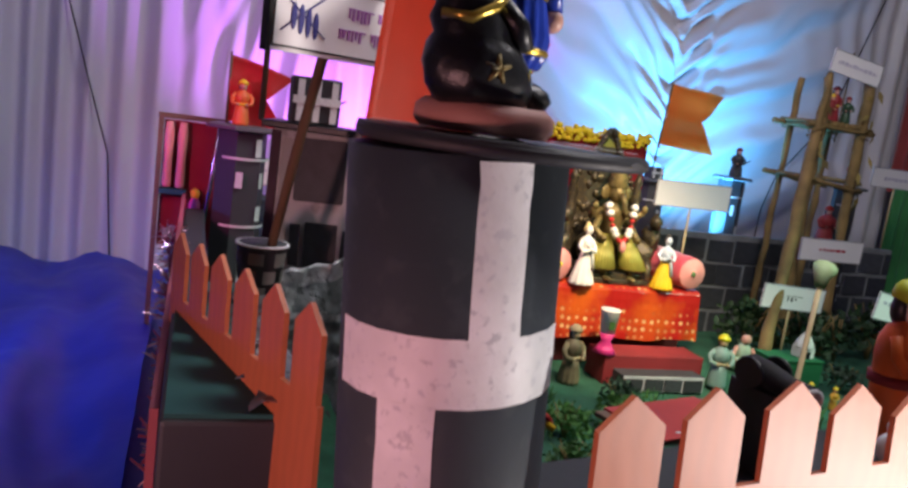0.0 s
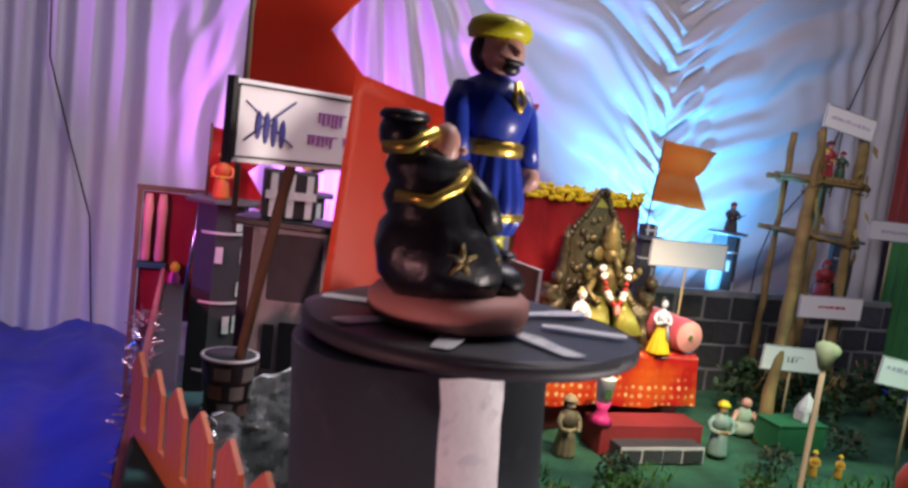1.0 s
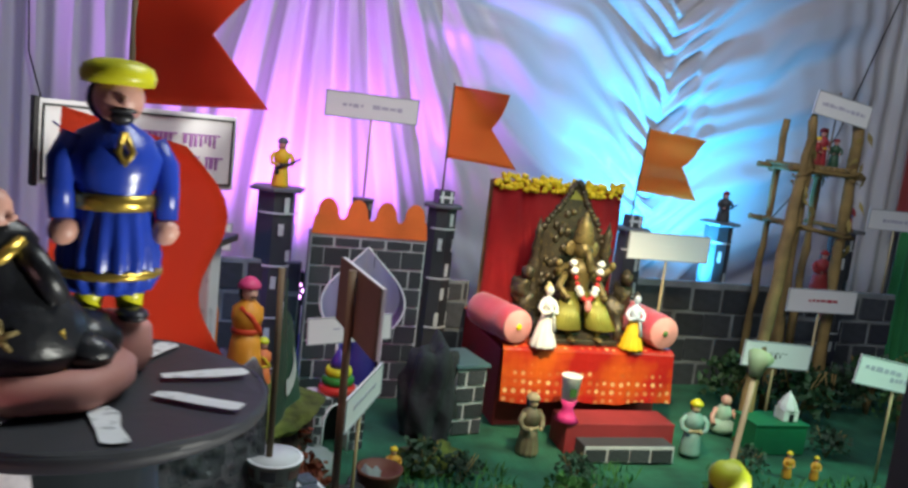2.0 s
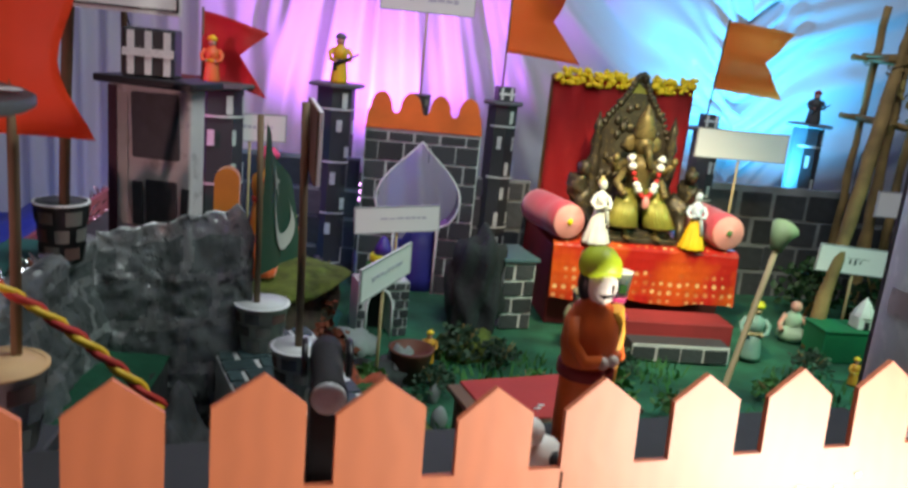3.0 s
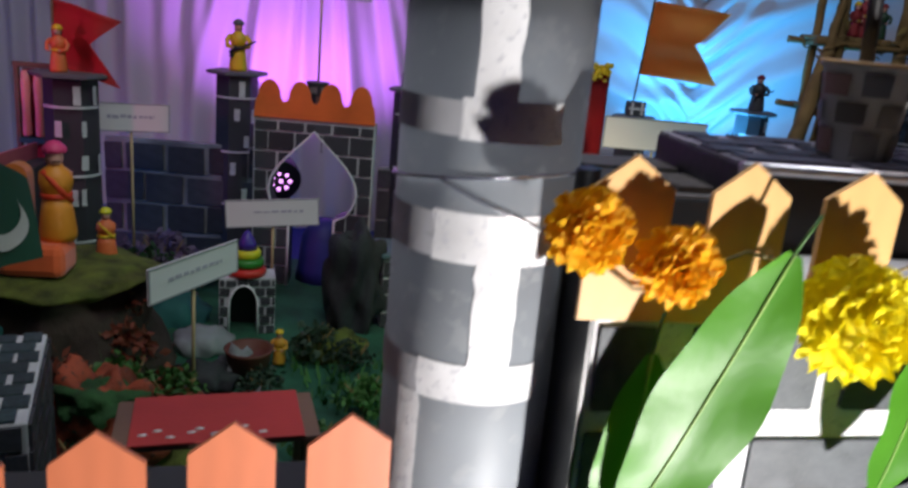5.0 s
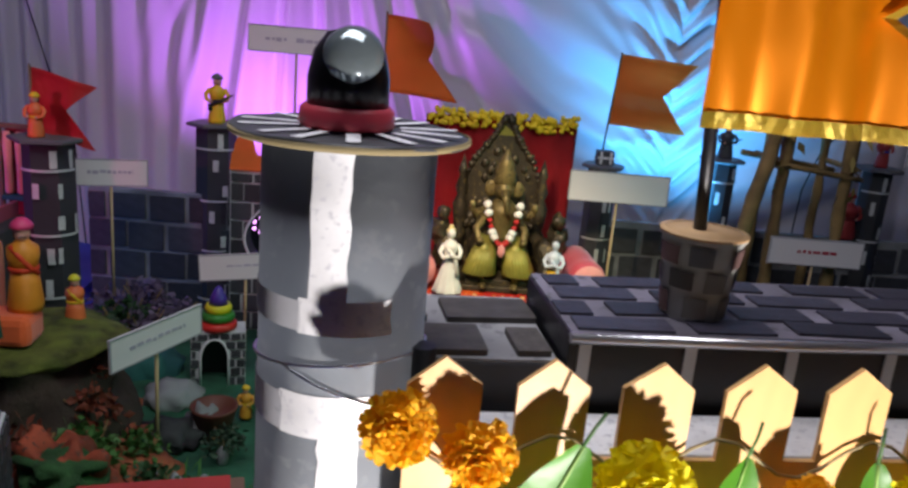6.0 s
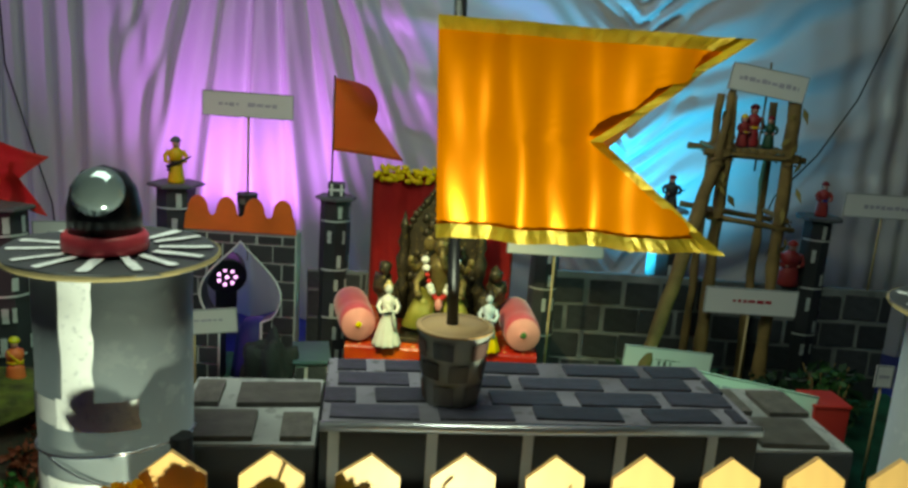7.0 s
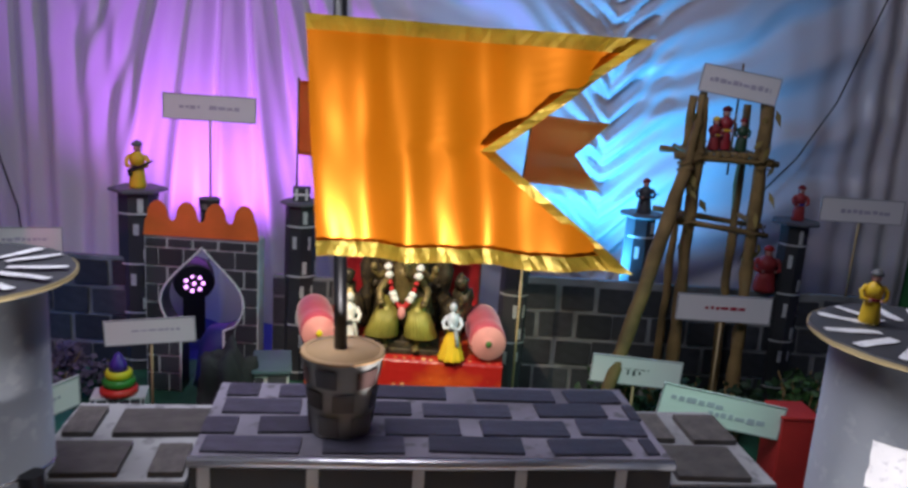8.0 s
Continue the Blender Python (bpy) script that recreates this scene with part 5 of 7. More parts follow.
# left tower near the side wall
ta = thing("turret", pose(-1.408, 1.222, 0, 0, 0, -20), "square pale tower with large dark bricks and slab top", "turret", "turrets of the back wall")
part("body", box(B(), -0.082, 0.082, -0.078, -0.030, 0.0, 0.850, 0.004), mat("pale_grey_painted_card", (0.56, 0.57, 0.57), 0.6, grain=40, amount=0.25, wear=(0.42, 0.43, 0.43)), ta)
part("cap", box(B(), -0.100, 0.096, -0.100, 0.010, 0.8502, 0.864, 0.003), BLACK, ta)
part("dark_edge", box(B(), -0.0835, -0.066, -0.0805, -0.0785, 0.46, 0.846), mat("plum_paint", (0.05, 0.012, 0.03), 0.6), ta, "plum painted corner")
for x0, x1, z0, z1 in ((-0.034, 0.060, 0.722, 0.840), (-0.004, 0.058, 0.590, 0.684), (-0.032, -0.012, 0.597, 0.677), (0.066, 0.080, 0.60, 0.675), (-0.060, 0.020, 0.450, 0.552), (0.034, 0.078, 0.455, 0.548), (-0.024, 0.056, 0.32, 0.42), (-0.06, 0.02, 0.19, 0.29)):
    bk = new("brick", BRICK)
    bk.parent = ta
    bk.matrix_local = Matrix.LocRotScale(((x0 + x1) / 2, -0.079, (z0 + z1) / 2), Euler((0, 0.03 * math.sin(40 * x0 + 9 * z0), 0)), (x1 - x0, 0.006, z1 - z0))
bm = B()
edge = [(-0.062 + 0.004 * noise.noise((z * 40, 1, 0)), -0.042 + 0.006 * noise.noise((z * 50, 4, 0)), z) for z in [0.60 + 0.235 * k / 16 for k in range(17)]]
ga, gb = [[bm.verts.new((p[q], -0.0806, p[2])) for p in edge] for q in (0, 1)]
for k in range(16):
    bm.faces.new((ga[k], gb[k], gb[k + 1], ga[k + 1]))
part("paint_stripe", bm, CUPGREY, ta, "brushed pale stroke")
blk = thing("stone_block", Matrix.Translation((-1.440, 1.190, 0.8643)), "small slate block with white paint strokes on the tower", "block")
part("body", box(B(), -0.045, 0.045, -0.03, 0.03, 0, 0.085, 0.004), SLATE, blk)
for x in (-0.03, 0.0, 0.032):
    part("paint_stripe", box(B(), x - 0.006, x + 0.006, -0.033, -0.0305, 0.004, 0.08), WHITE, blk)
part("paint_band", box(B(), -0.044, 0.044, -0.0345, -0.0332, 0.036, 0.05), WHITE, blk)

for nm, x0, x1, y, z1, s in (("wall_back_left", -1.66, -1.045, 2.90, 0.49, 11), ("wall_back_middle", -0.590, -0.33, 2.92, 0.45, 12), ("wall_back_right", 0.38, 1.95, 2.96, 0.505, 13)):
    w = thing(nm, Matrix.Translation((0, y, 0)), "dark stone card wall with pale mortar behind the toy fort", "wall", kind="structure")
    part("backing", box(B(), x0, x1, 0, 0.03, -0.01, z1, 0.003), mat("dim_mortar_paint", (0.18, 0.19, 0.20), 0.7, grain=50, amount=0.5), w)
    bricks(w, x0 + 0.004, x1 - 0.004, 0.0, z1 - 0.012, 0.145, 0.108, 0.015, -0.002, BRICK, deep=0.010, seed=s)

# ---------------------------------------------------------------- throne
thr = thing("throne", Matrix.Translation((0, 2.37, 0)), "broad low throne covered with red sequinned cloth", "throne")
part("base", box(B(), -0.33, 0.34, 0.06, 0.62, 0.0, 0.30, 0.006), MAROON, thr)


def throne_cloth():
    bm = B()
    nx, ns = 60, 26
    rows = []
    for k in range(ns + 1):
        t = k / ns
        row = []
        for i in range(nx + 1):
            x = -0.345 + 0.70 * i / nx
            if t < 0.4:
                y, z = 0.60 - 0.60 * t / 0.4, 0.335
            else:
                u = (t - 0.4) / 0.6
                y = -0.006 - 0.03 * u + 0.006 * math.sin(i * 0.55 + u) * u
                z = 0.333 - 0.20 * u - 0.006 * math.sin(i * 0.21) * u
            row.append(bm.verts.new((x, y, z)))
        rows.append(row)
    for a, b in zip(rows, rows[1:]):
        for i in range(nx):
            bm.faces.new((a[i], a[i + 1], b[i + 1], b[i])).smooth = True
    return bm


part("cover", throne_cloth(), SEQUIN, thr, "red sequinned cover hanging over the front")
back = thing("backdrop_cloth", Matrix.Translation((-0.02, 2.815, 0.33)), "red velvet backdrop cloth with a yellow marigold border", "cloth")
bm = B()
rows = [[bm.verts.new((-0.293 + 0.585 * i / 40, 0.008 * math.sin(i * 0.7) + 0.004 * math.sin(k * 0.9 + i), 0.575 * k / 14)) for i in range(41)] for k in range(15)]
for a, b in zip(rows, rows[1:]):
    for i in range(40):
        bm.faces.new((a[i], a[i + 1], b[i + 1], b[i])).smooth = True
bmesh.ops.solidify(bm, geom=bm.faces[:], thickness=0.004)
part("cloth", bm, RED, back)
bm = B()
rnd = random.Random(5)
for i in range(220):
    ball(bm, (-0.29 + 0.58 * rnd.random(), -0.012 + rnd.uniform(-0.006, 0.006), 0.570 + rnd.uniform(-0.030, 0.030)), rnd.uniform(0.008, 0.014), sub=1, rough=0.4)
part("border", bm, mat("yellow_tinsel", (0.88, 0.60, 0.02), 0.5, grain=90), back, "fluffy yellow marigold border")
part("frame", box(B(), -0.297, 0.297, 0.020, 0.034, -0.33, 0.57, 0.003), WOOD, back)


def idol():
    """Seated bronze idol in flared skirts before a pointed, knobbed back: one plain mesh."""
    bm = B()
    rnd = random.Random(31)
    box(bm, -0.15, 0.15, -0.15, 0.14, 0.0, 0.022, 0.003, 3)
    box(bm, -0.125, 0.125, -0.13, 0.13, 0.022, 0.045, 0.003, 3)
    # pointed back
    q = B()
    side = [(0.165, 0.04), (0.165, 0.30), (0.150, 0.40), (0.115, 0.48), (0.075, 0.535), (0.045, 0.58), (0.022, 0.63), (0.0, 0.665)]
    plate(q, side + [(-x, z) for x, z in side[-2::-1]], 0.10, 0.13)
    me = bpy.data.meshes.new("tmp")
    q.to_mesh(me)
    q.free()
    n0 = len(bm.faces)
    bm.from_mesh(me)
    bpy.data.meshes.remove(me)
    bm.faces.ensure_lookup_table()
    for f in bm.faces[n0:]:
        f.material_index = 3
    for (xa, za), (xb, zb) in zip(side[1:], side[2:]):
        for k in range(3):
            t = k / 3
            for s in (-1, 1):
                ball(bm, (s * (xa + (xb - xa) * t), 0.098, za + (zb - za) * t), rnd.uniform(0.013, 0.019), (1, 0.7, 1.1), 3, 1, 0.4)
    for k in range(46):
        x, z = rnd.uniform(-0.14, 0.14), rnd.uniform(0.16, 0.55)
        if abs(x) < 0.155 - max(0, z - 0.33) * 0.55:
            ball(bm, (x, 0.097, z), rnd.uniform(0.012, 0.022), (1, 0.5, 1.3), 3, 1, 0.5)
    for s in (-1, 1):
        # pinnacles and crouching side beasts
        lathe(bm, [(0.026, 0.03), (0.026, 0.15), (0.034, 0.17), (0.018, 0.20), (0.026, 0.24), (0.032, 0.29), (0.016, 0.33), (0.026, 0.36), (0.014, 0.41), (0.020, 0.43), (0.0, 0.50)], 10, at=(s * 0.160, 0.075, 0), mi=3)
        ball(bm, (s * 0.205, 0.03, 0.10), 0.055, (0.9, 1, 1.5), 3, 3, 0.5)
        ball(bm, (s * 0.235, 0.02, 0.19), 0.040, (1, 1, 1.5), 3, 3, 0.5)
        ball(bm, (s * 0.225, -0.02, 0.27), 0.028, (1, 1, 1.2), 3, 2, 0.5)
        tube(bm, [(s * 0.20, -0.01, 0.10), (s * 0.19, -0.06, 0.06), (s * 0.19, -0.075, 0.0)], 0.022, 0.016, 8, 3, 0.2)
    # seat block behind the knees
    ball(bm, (0, 0.03, 0.13), 0.10, (1.2, 0.8, 0.9), 3, 3, 0.15)
    # torso, head, crown
    lathe(bm, [(0.052, 0.17), (0.047, 0.20), (0.045, 0.24), (0.058, 0.285), (0.060, 0.31), (0.040, 0.335), (0.022, 0.35)], 18, at=(0, -0.02, 0), mi=1)
    ball(bm, (0, -0.03, 0.385), 0.040, (0.95, 1, 1.1), 1, 3)
    tube(bm, [(0, -0.065, 0.385), (0.004, -0.088, 0.355), (0.010, -0.090, 0.315), (0.022, -0.084, 0.290)], 0.017, 0.008, 10, 1)
    for s in (-1, 1):
        ball(bm, (s * 0.050, -0.018, 0.385), 0.030, (0.9, 0.22, 1.15), 1, 2)
    lathe(bm, [(0.040, 0.408), (0.046, 0.418), (0.040, 0.44), (0.043, 0.448), (0.032, 0.475), (0.034, 0.482), (0.020, 0.51), (0.010, 0.535), (0, 0.55)], 16, at=(0, -0.02, 0), mi=1)
    # arms, two raised and two lowered
    for s in (-1, 1):
        tube(bm, [(s * 0.055, -0.015, 0.305), (s * 0.105, -0.02, 0.275), (s * 0.120, -0.065, 0.315)], 0.018, 0.013, 9, 1)
        ball(bm, (s * 0.120, -0.072, 0.328), 0.016, (0.9, 0.8, 1.2), 1, 2)
        tube(bm, [(s * 0.052, -0.02, 0.285), (s * 0.095, -0.045, 0.225), (s * 0.085, -0.105, 0.195)], 0.018, 0.014, 9, 1)
        ball(bm, (s * 0.082, -0.112, 0.195), 0.016, (1, 1.1, 0.9), 1, 2)
        # flared pleated skirt over each knee
        for k in range(15):
            a = radians(-200 + k * 15)
            c0, c1 = Vector((s * 0.045, -0.055, 0.205)), Vector((s * 0.078, -0.118, 0.065))
            tube(bm, [c0 + Vector((0.022 * math.cos(a), 0.02 * math.sin(a), 0)), c0.lerp(c1, 0.55) + Vector((0.040 * math.cos(a), 0.032 * math.sin(a), 0.012)), c1 + Vector((0.056 * math.cos(a), 0.042 * math.sin(a), 0))], 0.008, 0.0125, 6, 2)
        ball(bm, (s * 0.060, -0.082, 0.145), 0.042, (0.9, 0.9, 1.2), 2, 2)
        tube(bm, [(s * 0.070, -0.115, 0.08), (s * 0.062, -0.128, 0.030)], 0.016, 0.013, 8, 1)
        ball(bm, (s * 0.060, -0.148, 0.026), 0.018, (0.9, 1.7, 0.55), 1)
    return bm


solid("idol", idol(), (ROBEGOLD, DULLGOLD, ROBEGOLD, DARKBRASS), Matrix.Translation((-0.015, 2.545, 0.3355)) @ Matrix.Diagonal((0.93, 1, 0.91, 1)), "seated bronze idol in olive skirts before a pointed dark back", "statue")
gar = thing("garland", Matrix.Translation((-0.015, 2.545, 0.3355)) @ Matrix.Diagonal((0.93, 1, 0.91, 1)), "white and red flower garland hanging on the idol's chest", "garland")
for k in range(19):
    t = k / 18 * 2 - 1
    c = (0.062 * t * (1.1 - 0.1 * t * t), -0.084 - 0.040 * (1 - t * t), 0.185 + 0.150 * t * t)
    red = k not in (0, 1, 4, 5, 13, 14, 17, 18)
    part("blossom", ball(B(), c, 0.0165 if not red else 0.0105, sub=2, rough=0.35), mat("red_petals", (0.5, 0.02, 0.02), 0.6) if red else WHITEP, gar)
part("pendant", ball(B(), (0.0, -0.138, 0.165), 0.018, (0.9, 0.7, 1.5), sub=2, rough=0.2), PALEPINK, gar, "pale rose pendant")

# bolsters
for k, (x, lab) in enumerate(((-0.30, "rose velvet bolster with pale satin end beside the idol"), (0.30, "rose velvet bolster with pale satin end beside the idol"))):
    bo = thing("bolster", pose(x, 2.37, 0.4055, 0, 0, 4 if k else 14), lab, "bolster", "bolsters beside the idol")
    r = 0.066
    q = lathe(B(), [(r * 0.9, 0), (r, 0.012), (r * 1.03, 0.06), (r * 0.97, 0.105), (r * 1.03, 0.12), (r * 1.03, 0.22), (r, 0.26), (r * 0.85, 0.275)], 28)
    part("cushion", q, PINK, bo).matrix_local = pose(0, 0, 0, -90, 0, 0)
    q = lathe(B(), [(r * 0.96, -0.001), (r * 0.9, -0.006), (r * 0.45, -0.003), (r * 0.3, -0.010), (0, -0.012)], 28)
    part("end", q, PALEPINK, bo, "pale satin gathered end").matrix_local = pose(0, 0, 0, -90, 0, 0)
    part("rosette", ball(B(), (0, -0.010, 0), 0.014, (1, 0.6, 1), sub=1, rough=0.3), MARIYELLOW if not k else LEAFM, bo, "small flower rosette")
lady("lady_figurine", pose(-0.195, 2.365, 0.3365, 0, 0, 12), 0.245, "white glazed lady figurine before the idol", WHITEP, WHITEP, mat("cream_hair_paint", (0.70, 0.55, 0.25), 0.5))
lady("lady_figurine", pose(0.170, 2.375, 0.3365, 0, 0, -10), 0.225, "lady figurine in pale blue blouse and yellow skirt", YELLOW, mat("pale_blue", (0.55, 0.62, 0.72), 0.5), mat("dark_hair_paint", (0.06, 0.05, 0.04), 0.5))

# steps before the throne
stp = thing("throne_steps", Matrix.Translation((0.05, 2.10, 0)), "two low brick steps before the throne", "steps")
part("lower_step", box(B(), -0.15, 0.20, 0.002, 0.20, -0.01, 0.062, 0.003), SLATE, stp)
part("mortar_face", box(B(), -0.149, 0.199, -0.001, 0.0018, 0.0, 0.061), MORTAR, stp)
bricks(stp, -0.145, 0.195, 0.005, 0.055, 0.078, 0.046, 0.008, -0.003, BRICK, deep=0.010, seed=21)
part("upper_step", box(B(), -0.19, 0.24, 0.08, 0.22, 0.0, 0.112, 0.003), MAROON, stp)
cup = thing("paper_cup", Matrix.Translation((-0.130, 2.215, 0.1125)), "white paper cup with a printed mark standing on a pink stand", "cup")
part("cup", lathe(B(), [(0.027, 0.075), (0.036, 0.16), (0.039, 0.165), (0.036, 0.167), (0, 0.162)], 20), WHITEP, cup)
part("mark", patch(B(), 0.0325, -115, -70, 0.095, 0.125, 6), LEAFM, cup, "green printed mark")
part("stand", lathe(B(), [(0.045, 0), (0.03, 0.02), (0.018, 0.045), (0.030, 0.075), (0, 0.077)], 20), mat("hot_pink_paint", (0.65, 0.04, 0.22), 0.4), cup, "hot pink stand")

# guards at the steps and clay people
doll("guard_figurine", pose(-0.285, 2.17, 0.004, 0, 0, 15), 0.225, "slim dark bronze-painted clay guard beside the steps", mat("dark_sandy_paint", (0.17, 0.14, 0.08), 0.6, grain=90, amount=0.5), mat("sandy_stone", (0.38, 0.30, 0.17), 0.7), skin=MATS["sandy_stone"], hat=MATS["sandy_stone"], wide=0.95, pleats=True, group="guards at the throne steps")
doll("guard_figurine", pose(0.36, 2.17, 0.004, 0, 0, -15), 0.215, "clay guard in pale teal dress and yellow turban beside the steps", mat("pale_teal_paint", (0.20, 0.34, 0.30), 0.5), MATS["sandy_stone"], skin=MATS["sandy_stone"], hat=LIME, wide=1.0, group="guards at the throne steps")
bm = B()
ball(bm, (0, 0, 0.035), 0.045, (1.3, 1.0, 0.75), 0, 2, 0.15)
ball(bm, (0, 0.005, 0.085), 0.035, (1, 0.8, 1.2), 0, 2, 0.15)
ball(bm, (0, -0.004, 0.142), 0.022, mi=1)
for s in (-1, 1):
    tube(bm, [(s * 0.032, 0, 0.105), (s * 0.05, -0.02, 0.07), (s * 0.045, -0.045, 0.05)], 0.010, seg=8, mi=1)
solid("seated_figurine", bm, (mat("pale_green_cloth", (0.35, 0.50, 0.38), 0.6), SKIN), pose(0.62, 2.36, 0.004, 0, 0, -20), "small seated clay man in pale cloth", "figurine")
crate = thing("crate", Matrix.Translation((0.745, 2.235, 0.0)), "green painted box used as a plinth", "box")
part("body", box(B(), -0.115, 0.115, -0.07, 0.07, 0, 0.115, 0.004), BOXGREEN, crate)
part("lid", box(B(), -0.12, 0.12, -0.075, 0.075, 0.1155, 0.122, 0.002), BOXGREEN, crate)
shr = thing("model_temple", Matrix.Translation((0.80, 2.225, 0.1222)), "tiny white model temple with a pointed roof", "temple")
part("cell", box(B(), -0.034, 0.034, -0.03, 0.03, 0, 0.045, 0.003), WHITEP, shr)
part("spire", lathe(B(), [(0.040, 0.045), (0.036, 0.06), (0.02, 0.09), (0.006, 0.108), (0, 0.118)], 8, smooth=False), WHITEP, shr)
part("door", box(B(), -0.010, 0.010, -0.0325, -0.0305, 0.0, 0.03), BLACK, shr, "dark doorway")

# rock mound and small house left of the throne
solid("rock_mound", ball(B(), (0, 0, 0.14), 0.13, (0.75, 0.7, 1.6), 0, 4, 0.45), ROCK, Matrix.Translation((-0.612, 2.33, 0.0)), "dark crumpled paper rock", "rock")
house = thing("stone_house", pose(-0.478, 2.435, 0, 0, 0, 12) @ Matrix.Diagonal((0.92, 0.92, 0.93, 1)), "small dark stone box house with white mortar lines", "house")
part("body", box(B(), -0.065, 0.065, -0.10, 0.10, 0, 0.27, 0.003), MORTAR, house)
bricks(house, -0.062, 0.062, 0.004, 0.262, 0.075, 0.055, 0.011, -0.103, BRICK, deep=0.008, seed=31)
part("roof", box(B(), -0.075, 0.075, -0.115, 0.115, 0.2705, 0.285, 0.003), mat("dusty_teal_card", (0.07, 0.13, 0.15), 0.5), house, "dusty teal card roof")

# ---------------------------------------------------------------- small arched cave with a ring toy
cave = thing("cave_gate", pose(-0.955, 2.19, 0, 0, 0, 14) @ Matrix.Diagonal((1, 1, 1.16, 1)), "small white-outlined stone arch with a dark opening", "arch")
q = [(-0.075, 0), (-0.075, 0.165), (0.10, 0.165), (0.10, 0)] + [(0.045, 0)] + [(0.045 * math.cos(a), 0.085 + 0.06 * math.sin(a)) for a in [math.pi * j / 10 for j in range(11)]] + [(-0.045, 0)]
part("backing", plate(B(), q, 0, 0.10), MORTAR, cave)
part("opening", box(B(), -0.06, 0.06, 0.102, 0.108, 0, 0.16), BLACK, cave, "black inside of the cave")
part("rim", tube(B(), [(x, -0.004, z) for x, z in q[4:]], 0.004, seg=6), WHITE, cave)
bricks(cave, -0.072, 0.098, 0.003, 0.16, 0.030, 0.022, 0.006, -0.002, BRICK, clip=lambda a, b: 0.049 if a < 0.09 else (0.03 if a < 0.14 else 0), deep=0.008, seed=41)
ring = thing("ring_toy", Matrix.Translation((-0.955, 2.235, 0.1920)), "stacked ring toy in red, green, yellow and purple", "toy")
for k, (r, z, c, lab) in enumerate(((0.062, 0.0, mat("red_ring", (0.55, 0.03, 0.02), 0.4), "red ring"), (0.054, 0.030, mat("green_ring", (0.03, 0.22, 0.03), 0.4), "green ring"), (0.044, 0.058, mat("yellow_ring", (0.65, 0.62, 0.02), 0.4), "yellow ring"))):
    part("ring", lathe(B(), [(r * 0.9, z), (r, z + 0.008), (r, z + 0.02), (r * 0.88, z + 0.028)], 22), c, ring, lab)
part("cone", lathe(B(), [(0.032, 0.086), (0.026, 0.11), (0.012, 0.14), (0, 0.15)], 18), mat("violet_cone", (0.06, 0.03, 0.30), 0.4), ring, "violet cone")

# ---------------------------------------------------------------- left field: sofa, cups, block
hill = thing("field_mound", Matrix.Translation((-1.29, 1.69, 0.0)) @ Matrix.Diagonal((1, 1, 1.09, 1)), "flat-topped dark clay mound spread with yellow-green sawdust like a field", "mound")
bm = ball(B(), (0, 0, 0.12), 0.2, (1.10, 1.15, 1.25), 0, 4, 0.30)
for v in bm.verts:
    v.co.z = min(max(v.co.z, 0.0), 0.318)
part("core", bm, mat("dark_brown_clay", (0.045, 0.030, 0.022), 0.9, grain=70, amount=0.5, bump=1.0), hill, "dark clay core")
bm = ball(B(), (0, 0, 0.318), 0.2, (1.02, 1.08, 0.16), 0, 4, 0.22)
for v in bm.verts:
    v.co.z = max(v.co.z, 0.305 + 0.012 * noise.noise(v.co * 22)) if v.co.z < 0.318 else v.co.z
part("turf", bm, MOSS, hill, "yellow-green sawdust top")
sofa = thing("toy_sofa", pose(-1.315, 1.600, 0.374, 0, 0, 4), "orange velvet toy throne seat with a rounded amber back", "seat")
part("seat", box(B(), -0.075, 0.075, -0.05, 0.06, 0, 0.080, 0.020), mat("orange_velvet", (0.75, 0.12, 0.02), 0.6, sheen=0.4), sofa)
bm = plate(B(), [(-0.028, 0.0), (0.028, 0.0), (0.030, 0.17)] + [(0.030 * math.cos(a), 0.225 + 0.032 * math.sin(a)) for a in [math.pi * j / 8 for j in range(9)]] + [(-0.030, 0.17)], 0.062, 0.100)
part("backrest", bm, mat("amber_velvet", (0.70, 0.22, 0.02), 0.6, sheen=0.4), sofa, "amber rounded back").matrix_local = pose(-0.055, -0.03, 0)
doll("sultan_figurine", pose(-1.276, 1.630, 0.4545, 0, 0, 30), 0.24, "amber-robed clay figure with a pink turban on the toy seat", mat("amber_robe_cloth", (0.72, 0.27, 0.02), 0.5), REDORANGE, hat=mat("pink_turban", (0.75, 0.06, 0.20), 0.5), wide=1.0, arms=2)
doll("attendant_figurine", pose(-1.226, 1.79, 0.360, 0, 0, 30), 0.14, "orange-dressed clay attendant with a lime turban beside the toy seat", mat("orange_robe", (0.75, 0.17, 0.05), 0.5), YELLOW, hat=LIME, wide=1.1, arms=2)

block = thing("brick_block", pose(-1.172, 1.045, 0, 0, 0, 20), "dark stone bastion with white mortar lines carrying two cups", "bastion")
part("body", box(B(), -0.105, 0.105, -0.185, 0.185, 0.0, 0.372, 0.004), MORTAR, block)
bricks(block, -0.102, 0.102, -0.182, 0.182, 0.060, 0.040, 0.006, 0.3735, mesh(box(B(), -0.5, 0.5, -0.5, 0.5, -0.5, 0.5, 0.04), "brick", mat("teal_slate_card", (0.035, 0.062, 0.068), 0.5, grain=45, amount=0.4, vary=0.35)), deep=0.008, level=True, seed=51)
bricks(block, -0.102, 0.102, 0.03, 0.366, 0.062, 0.042, 0.007, -0.187, BRICK, deep=0.008, seed=52)
